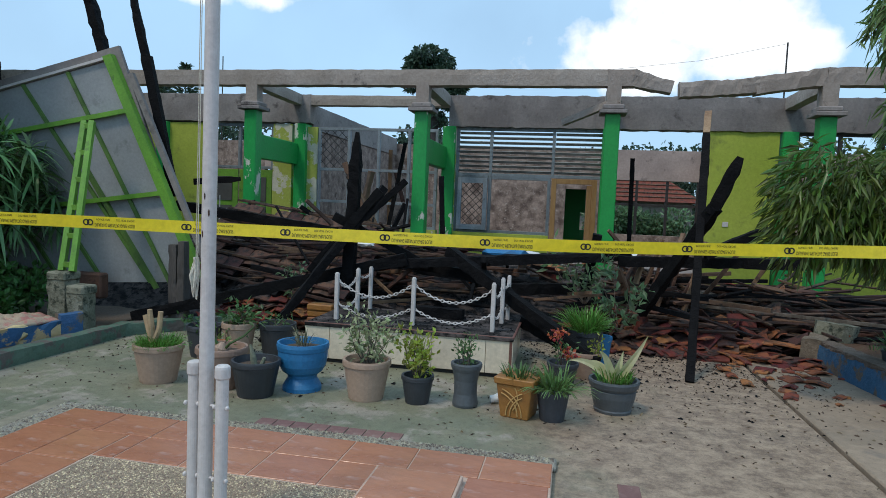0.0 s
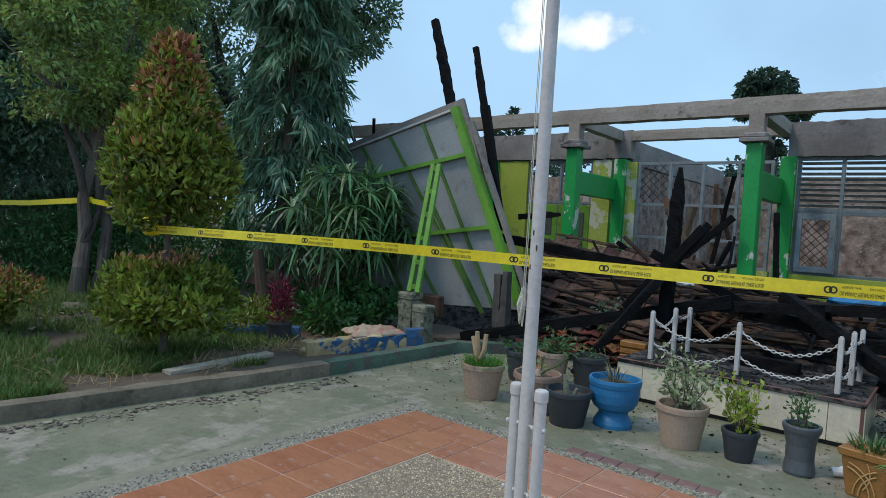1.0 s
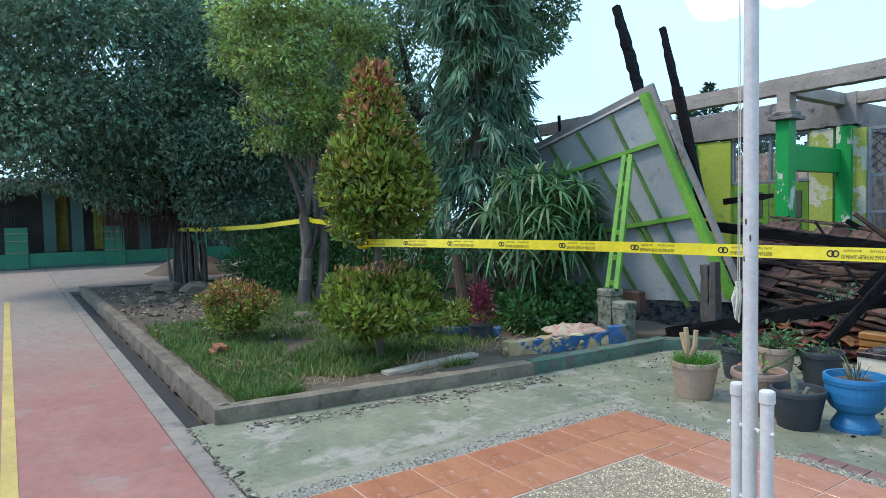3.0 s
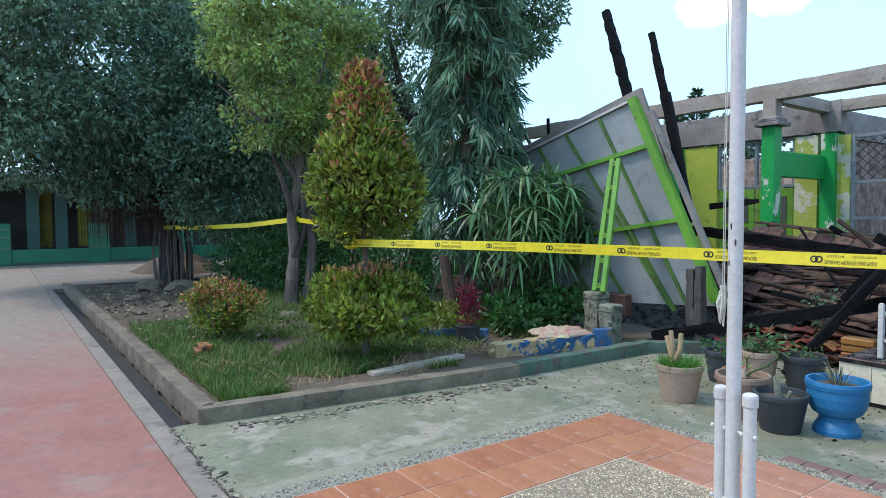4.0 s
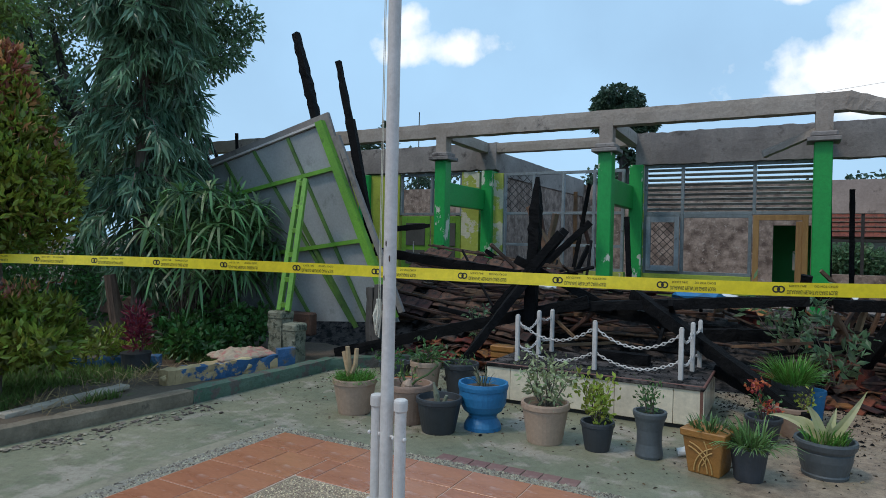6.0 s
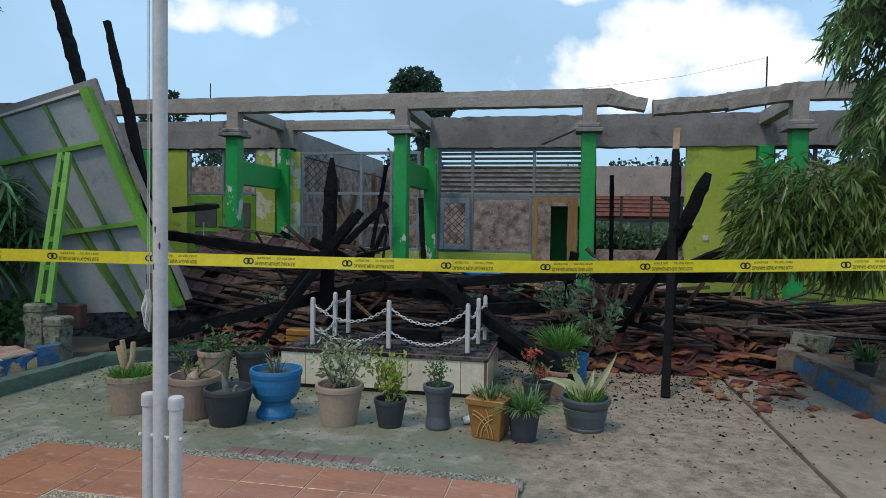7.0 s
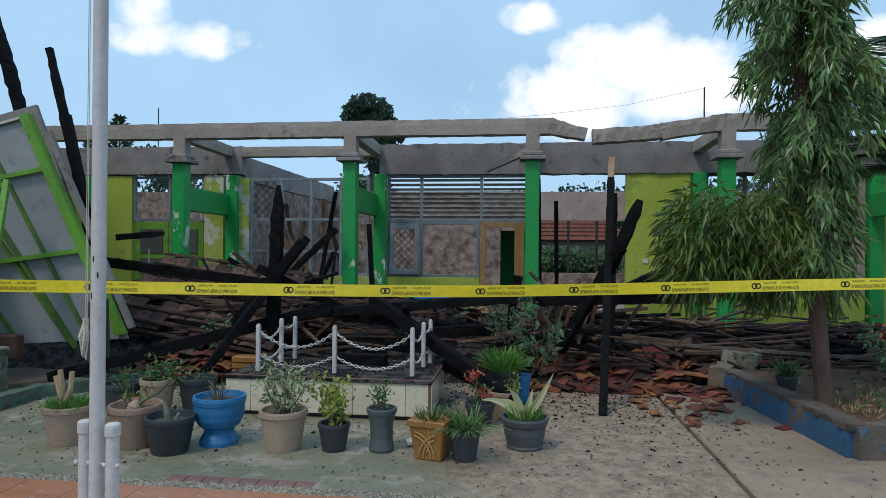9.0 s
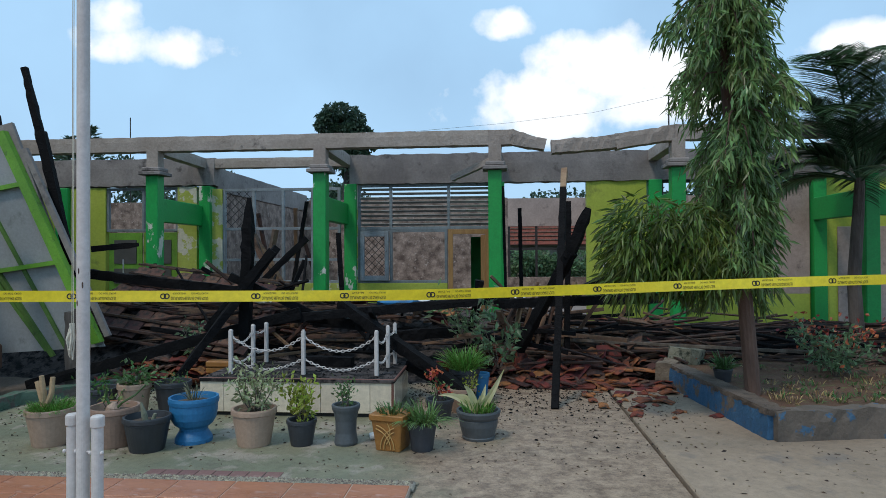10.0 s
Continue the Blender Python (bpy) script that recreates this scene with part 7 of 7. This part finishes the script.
    for x, y, r in ((-5.45, 1.75, 0.06), (-5.8, 2.2, 0.08), (-14.5, 2.6, 0.3), (-13.6, 3.1, 0.35), (-15.2, 2.9, 0.2), (-12.6, 1.9, 0.1), (-10.8, 1.8, 0.09), (-11.6, 2.3, 0.12), (-13.0, 2.1, 0.12), (-9.0, 3.6, 0.12)):
        bm = bmesh.new()
        bmesh.ops.create_icosphere(bm, subdivisions=2, radius=r)
        for v in bm.verts:
            v.co = Vector((v.co.x * 1.3, v.co.y, v.co.z * 0.6)) * (1 + 0.5 * noise.noise(v.co * (2 / r) + Vector((x, y, 0)))) + Vector((x, y, 0.05 + r * 0.25))
        part("stone", bm, KERB, st)
    # grass and litter
    gr = thing("garden_grass", "short patchy green grass with dry tufts in the garden", "grass", kind="stuff")
    n = 62000
    x, y = -4.75 - 9.0 * rng.random(n) ** 1.7, 1.4 + rng.random(n) ** 1.1 * 4.6
    keep = np.array([noise.noise((a * 0.9, b * 0.9, 7.0)) > -0.22 for a, b in zip(x, y)]) & ~((x < -9.5) & (y < 3.2))
    x, y = x[keep], y[keep]
    n = len(x)
    root = np.stack([x, y, np.full(n, 0.04)], 1)
    h = rng.uniform(0.04, 0.13, n)
    tip = root + np.stack([rng.normal(0, 0.05, n), rng.normal(0, 0.05, n), h], 1)
    blades("blades", root, tip, 0.0065, GRASSM, gr, 0.15, 2)
    n = 900
    c = np.array([[-5.05, 2.2, 0.06], [-5.15, 4.35, 0.1], [-6.0, 1.8, 0.06], [-5.0, 3.3, 0.06]])[rng.integers(0, 4, n)] + rng.normal(scale=(0.18, 0.25, 0.02), size=(n, 3))
    blades("dry_tufts", c, c + rng.normal(scale=(0.12, 0.12, 0.04), size=(n, 3)) + [[0, 0, 0.04]], 0.004, DRYGRASS, gr, 0.2, 2)
    lt = rng.uniform((-15.5, 1.4, 0.09), (-7.5, 3.6, 0.11), (900, 3))
    leaves("leaf_litter", lt, rng.normal(size=(900, 3)) * [[1, 1, 0.2]], 0.08, 0.05, mat("litter", (0.17, 0.12, 0.08), (0.26, 0.2, 0.14), 0.9, 3, 0, 20, per="island", vary=0.3), gr)


build_left_garden()


# ---- far left building ----
def build_far_building():
    b = thing("green_building", "far green-walled building with yellow curtained porch", "building", kind="structure")
    X = -27.0
    boxp("wall", (X - 0.2, -6, 0), (X, 9, 0.55), MINT, b, 0.02)
    boxp("band", (X, -6, 0.0), (X + 0.04, 9, 0.10), PALEGREEN, b, 0.0)
    for y in (-2.6, 0.0, 3.15, 6.2):
        boxp("pier", (X - 0.28, y - 0.35, 0), (X + 0.06, y + 0.35, 1.5), MINT, b, 0.02)
        for z in (0.58, 1.0, 1.28):
            boxp("stripe", (X + 0.06, y - 0.35, z), (X + 0.075, y + 0.35, z + 0.03), RIMCEMENT, b, 0.0, "thin pale stripe")
    for y in (1.05, 1.95, 4.3, -1.4):
        boxp("pillar", (X - 0.7, y - 0.2, 0), (X - 0.35, y + 0.2, 3.0), PALEGREEN, b, 0.01)
    for y in (1.45, 2.75):
        bm = bmesh.new()
        for k in range(9):
            tube(bm, (X - 0.8 + 0.03 * (k % 2), y + k * 0.05 - 0.2, 0.6), (X - 0.8 + 0.03 * (k % 2), y + k * 0.05 - 0.2, 2.9), 0.035, n=6)
        part("curtain", bm, CURTAIN, b, "yellow cloth curtain")
    boxp("rear_wall", (X - 3.5, -6, 0), (X - 3.3, 9, 3.0), DARKROOM, b, 0.0)
    boxp("roof", (X - 4.0, -6.5, 3.0), (X + 0.6, 9.5, 3.25), SOOT_CONC, b, 0.02)
    bm = bmesh.new()
    for k in range(24):
        tube(bm, (X - 0.1, -2.1 + k * 0.09, 0.55), (X - 0.1, -2.1 + k * 0.09, 2.2), 0.012, n=5)
    part("railing", bm, IRON, b, "dark iron bars")


build_far_building()


# ---- far things beyond the school ----
def build_far():
    h = thing("tiled_house", "small house with an orange tiled roof behind the school", "house")
    y = 30.0
    boxp("wall", (0.6, y, 0), (5.6, y + 4, 2.1), mat("cream_wall", (0.40, 0.36, 0.29), (0.34, 0.30, 0.24), 0.8, 1, 0.1, 20), h, 0.02)
    bm = bmesh.new()
    a = [(0.0, y - 0.6, 2.1), (6.0, y - 0.6, 2.1), (6.0, y + 4.6, 2.1), (0.0, y + 4.6, 2.1), (2.2, y + 2, 4.0), (3.4, y + 2, 4.0)]
    vs = [bm.verts.new(v) for v in a]
    for f in ((0, 1, 5, 4), (1, 2, 5), (2, 3, 4, 5), (3, 0, 4), (3, 2, 1, 0)):
        bm.faces.new([vs[i] for i in f])
    part("roof", bm, ROOFTILE, h)
    bm = bmesh.new()
    for k in range(9):
        f = (k + 1) / 10
        p, q = Vector(a[0]).lerp(Vector(a[4]), f), Vector(a[1]).lerp(Vector(a[5]), f)
        tube(bm, p + Vector((0, -0.02, 0.02)), q + Vector((0, -0.02, 0.02)), 0.035, n=4)
    part("tile_ridge", bm, DARKTILE, h)
    boxp("window", (1.4, y - 0.03, 0.9), (2.3, y, 1.8), DARKROOM, h, 0.0)
    s = thing("hedge", "leafy green hedge before the tiled house", "hedge")
    at, out = in_blobs(clumps((3.2, 28.6, 0.75), (2.6, 0.5, 0.8), 40, 0.5, 91), 6000, 0.6)
    leaves("leaves", at, out + rng.normal(scale=0.5, size=at.shape), 0.2, 0.12, L_MID, s, 0.2)
    tree("far_tree", "dark tree with a rounded crown far behind the school", [(-6.3, 30, 0), (-6.3, 30, 4), (-6.2, 30, 7)], [0.3, 0.25, 0.15], [(-7, 30, 8), (-5.7, 30, 7.6), (-6.4, 30, 8.6)],
         clumps((-6.6, 30, 7.9), (1.05, 0.9, 1.15), 24, 0.34, 61) + clumps((-5.6, 30, 7.1), (0.95, 0.7, 0.7), 12, 0.28, 62) + clumps((-6.2, 30, 6.0), (0.8, 0.7, 1.2), 16, 0.28, 63), 7500, 0.22, 0.14, L_FAR, BARKDARK)
    for k, (x, yy, z, r, hgt) in enumerate(((7.5, 34, 3.0, 2.6, 1.9), (4.6, 38, 3.6, 2.4, 2.0), (1.2, 36, 3.0, 1.7, 1.8), (-8.0, 36, 4.6, 1.5, 0.9), (11, 33, 3.2, 3, 2.2), (-14, 32, 3.4, 3.0, 2.2), (-20, 34, 4.2, 3.2, 2.6),
                                             (-10.5, 27, 3.0, 1.3, 1.0), (-26, 36, 4.6, 3.5, 2.6), (18, 34, 3.6, 3.6, 2.6), (-3, 40, 2.5, 2.5, 1.6))):
        tree("far_tree", "distant dark green tree behind the school", [(x, yy, 0), (x, yy, z)], [0.25, 0.15], [], clumps((x, yy, z), (r, r, hgt), 30, 0.8, 70 + k), 2600, 0.3, 0.2, L_FAR, BARKDARK)
    for k, (x, yy, z) in enumerate(((-20.5, 30, 7.7), (-19.4, 30, 8.2), (-21.6, 31, 7.4))):
        t = thing("far_conifer", "distant pointed conifer top", "tree")
        bm = bmesh.new()
        tube(bm, (x, yy, 0), (x, yy, z), 0.12, 0.02, 6)
        part("trunk", bm, BARKDARK, t)
        zz = z - 2.4 * rng.random(500)
        a = rng.uniform(0, 6.28, 500)
        rr = (z - zz) * 0.42 * rng.random(500)
        leaves("crown", np.stack([x + rr * np.cos(a), yy + rr * np.sin(a), zz], 1), np.stack([np.cos(a), np.sin(a), 0.3 + 0 * a], 1), 0.35, 0.12, L_FAR, t)
    m = thing("radio_mast", "thin grey mast with a wire far behind", "mast")
    bm = bmesh.new()
    tube(bm, (8.98, 30, 0), (8.98, 30, 9.05), 0.035, n=6)
    part("mast", bm, IRON, m)
    bm = bmesh.new()
    path_tube(bm, [(8.98, 30, 9.0), (5.5, 30, 8.3), (1.5, 30, 7.9), (-6, 31, 7.6)], [0.006] * 4, 4)
    part("wire", bm, IRON, m)
    m = thing("radio_mast", "thin aerial far behind the fallen panel", "mast")
    bm = bmesh.new()
    tube(bm, (-17.3, 30, 0), (-17.3, 30, 8.6), 0.03, n=6)
    part("mast", bm, IRON, m)


build_far()


# ---- floor tiles and pebbles, piece by piece ----
def build_tiles():
    me_cache = {}

    def tile(x0, y0, x1, y1, z, material=ORANGETILE, th=0.012, name="tile"):
        key = (round(x1 - x0, 3), round(y1 - y0, 3), th, material.name)
        if key not in me_cache:
            bm = bmesh.new()
            box(bm, (-key[0] / 2, -key[1] / 2, 0), (key[0] / 2, key[1] / 2, th), 0.002)
            me = bpy.data.meshes.new(name)
            bm.to_mesh(me)
            bm.free()
            me.materials.append(material)
            me_cache[key] = me
        ob = new(name, me_cache[key])
        ob.parent = platform
        ob.location = ((x0 + x1) / 2, (y0 + y1) / 2, z + rng.uniform(0, 0.0015))

    g = 0.0045
    zt = 0.045
    # outer row along the far side and the left side, then the second rows
    for k in range(8):
        x = -2.79 + k * 0.40
        tile(x + g, 3.43 + g, min(x + 0.40, 0.40) - g, 3.75 - g, zt)
        if k == 1:
            tile(-2.125 + g, 3.11 + g, -1.99 - g, 3.43 - g, zt)
        if -2.2 < x < -0.6:
            tile(x + g, 3.11 + g, min(x + 0.40, -0.55) - g, 3.43 - g, zt)
    for x0, x1, z, y in ((-2.79, -2.46, zt, 1.43), (-2.46, -2.13, zt, 1.43), (-0.53, -0.07, zt + 0.0405, 1.35), (-0.05, 0.39, zt, 1.43)):
        tile(x0 + g, 1.125, x1 - g, y - g, z)
    for k in range(5):
        y = 3.43 - (k + 1) * 0.40
        tile(-2.79 + g, y + g, -2.46 - g, y + 0.40 - g, zt)
        tile(-2.46 + g, y + g, -2.13 - g, y + 0.40 - g, zt)
    for k in range(5):
        y = 3.35 - (k + 1) * 0.40
        tile(-0.53 + g, y + g, -0.07 - g, y + 0.40 - g, zt + 0.0405)
        y = 3.43 - (k + 1) * 0.40
        tile(-0.05 + g, y + g, 0.39 - g, y + 0.40 - g, zt)
    # red cement insets in the yard
    for k in range(8):
        tile(-1.60 + k * 0.128, 3.948 + 0.001 * k, -1.60 + k * 0.128 + 0.122, 4.10, 0.0006, REDSTRIP, 0.005, "inset_tile")
    for k in range(4):
        tile(0.76, 2.4 + k * 0.33, 0.88, 2.4 + k * 0.33 + 0.32, 0.0006, REDSTRIP, 0.004, "inset_tile")
    # pebbles
    n = 17000
    x = np.concatenate([rng.uniform(-2.10, -0.56, n), rng.uniform(-2.98, -2.81, 1500), rng.uniform(-2.8, 0.4, 2600)])
    y = np.concatenate([3.09 - 1.9 * rng.random(n) ** 1.3, rng.uniform(1.05, 3.9, 1500), rng.uniform(3.775, 3.90, 2600)])
    z = np.concatenate([np.full(n, 0.055), np.full(4100, 0.033)])
    m = len(x)
    s = np.concatenate([rng.uniform(0.005, 0.012, n), rng.uniform(0.008, 0.017, 4100)])[:, None]
    oct_ = np.array([[1, 0, 0], [0, 1, 0], [-1, 0, 0], [0, -1, 0], [0, 0, 0.7]])
    a = rng.uniform(0, 6.28, m)
    vx = np.stack([np.cos(a)[:, None] * oct_[:, 0] - np.sin(a)[:, None] * oct_[:, 1] * 0.7, np.sin(a)[:, None] * oct_[:, 0] + np.cos(a)[:, None] * oct_[:, 1] * 0.7, np.tile(oct_[:, 2], (m, 1))], 2)
    vs = vx * s[:, None] + np.stack([x, y, z], 1)[:, None]
    fs = ((np.arange(m) * 5)[:, None, None] + np.array([[0, 1, 4], [1, 2, 4], [2, 3, 4], [3, 0, 4]])).reshape(-1, 3)
    vs = vs.reshape(-1, 3)
    tagged(raw("bed_pebbles", vs[:n * 5], fs[:n * 4], BEDPEBBLE), "small washed cream pebbles set in the platform bed", "pebbles", kind="stuff")
    tagged(raw("border_pebbles", vs[n * 5:], fs[n * 4:] - n * 5, PEBBLE), "small washed grey pebbles set in the cement border", "pebbles", kind="stuff")


build_tiles()
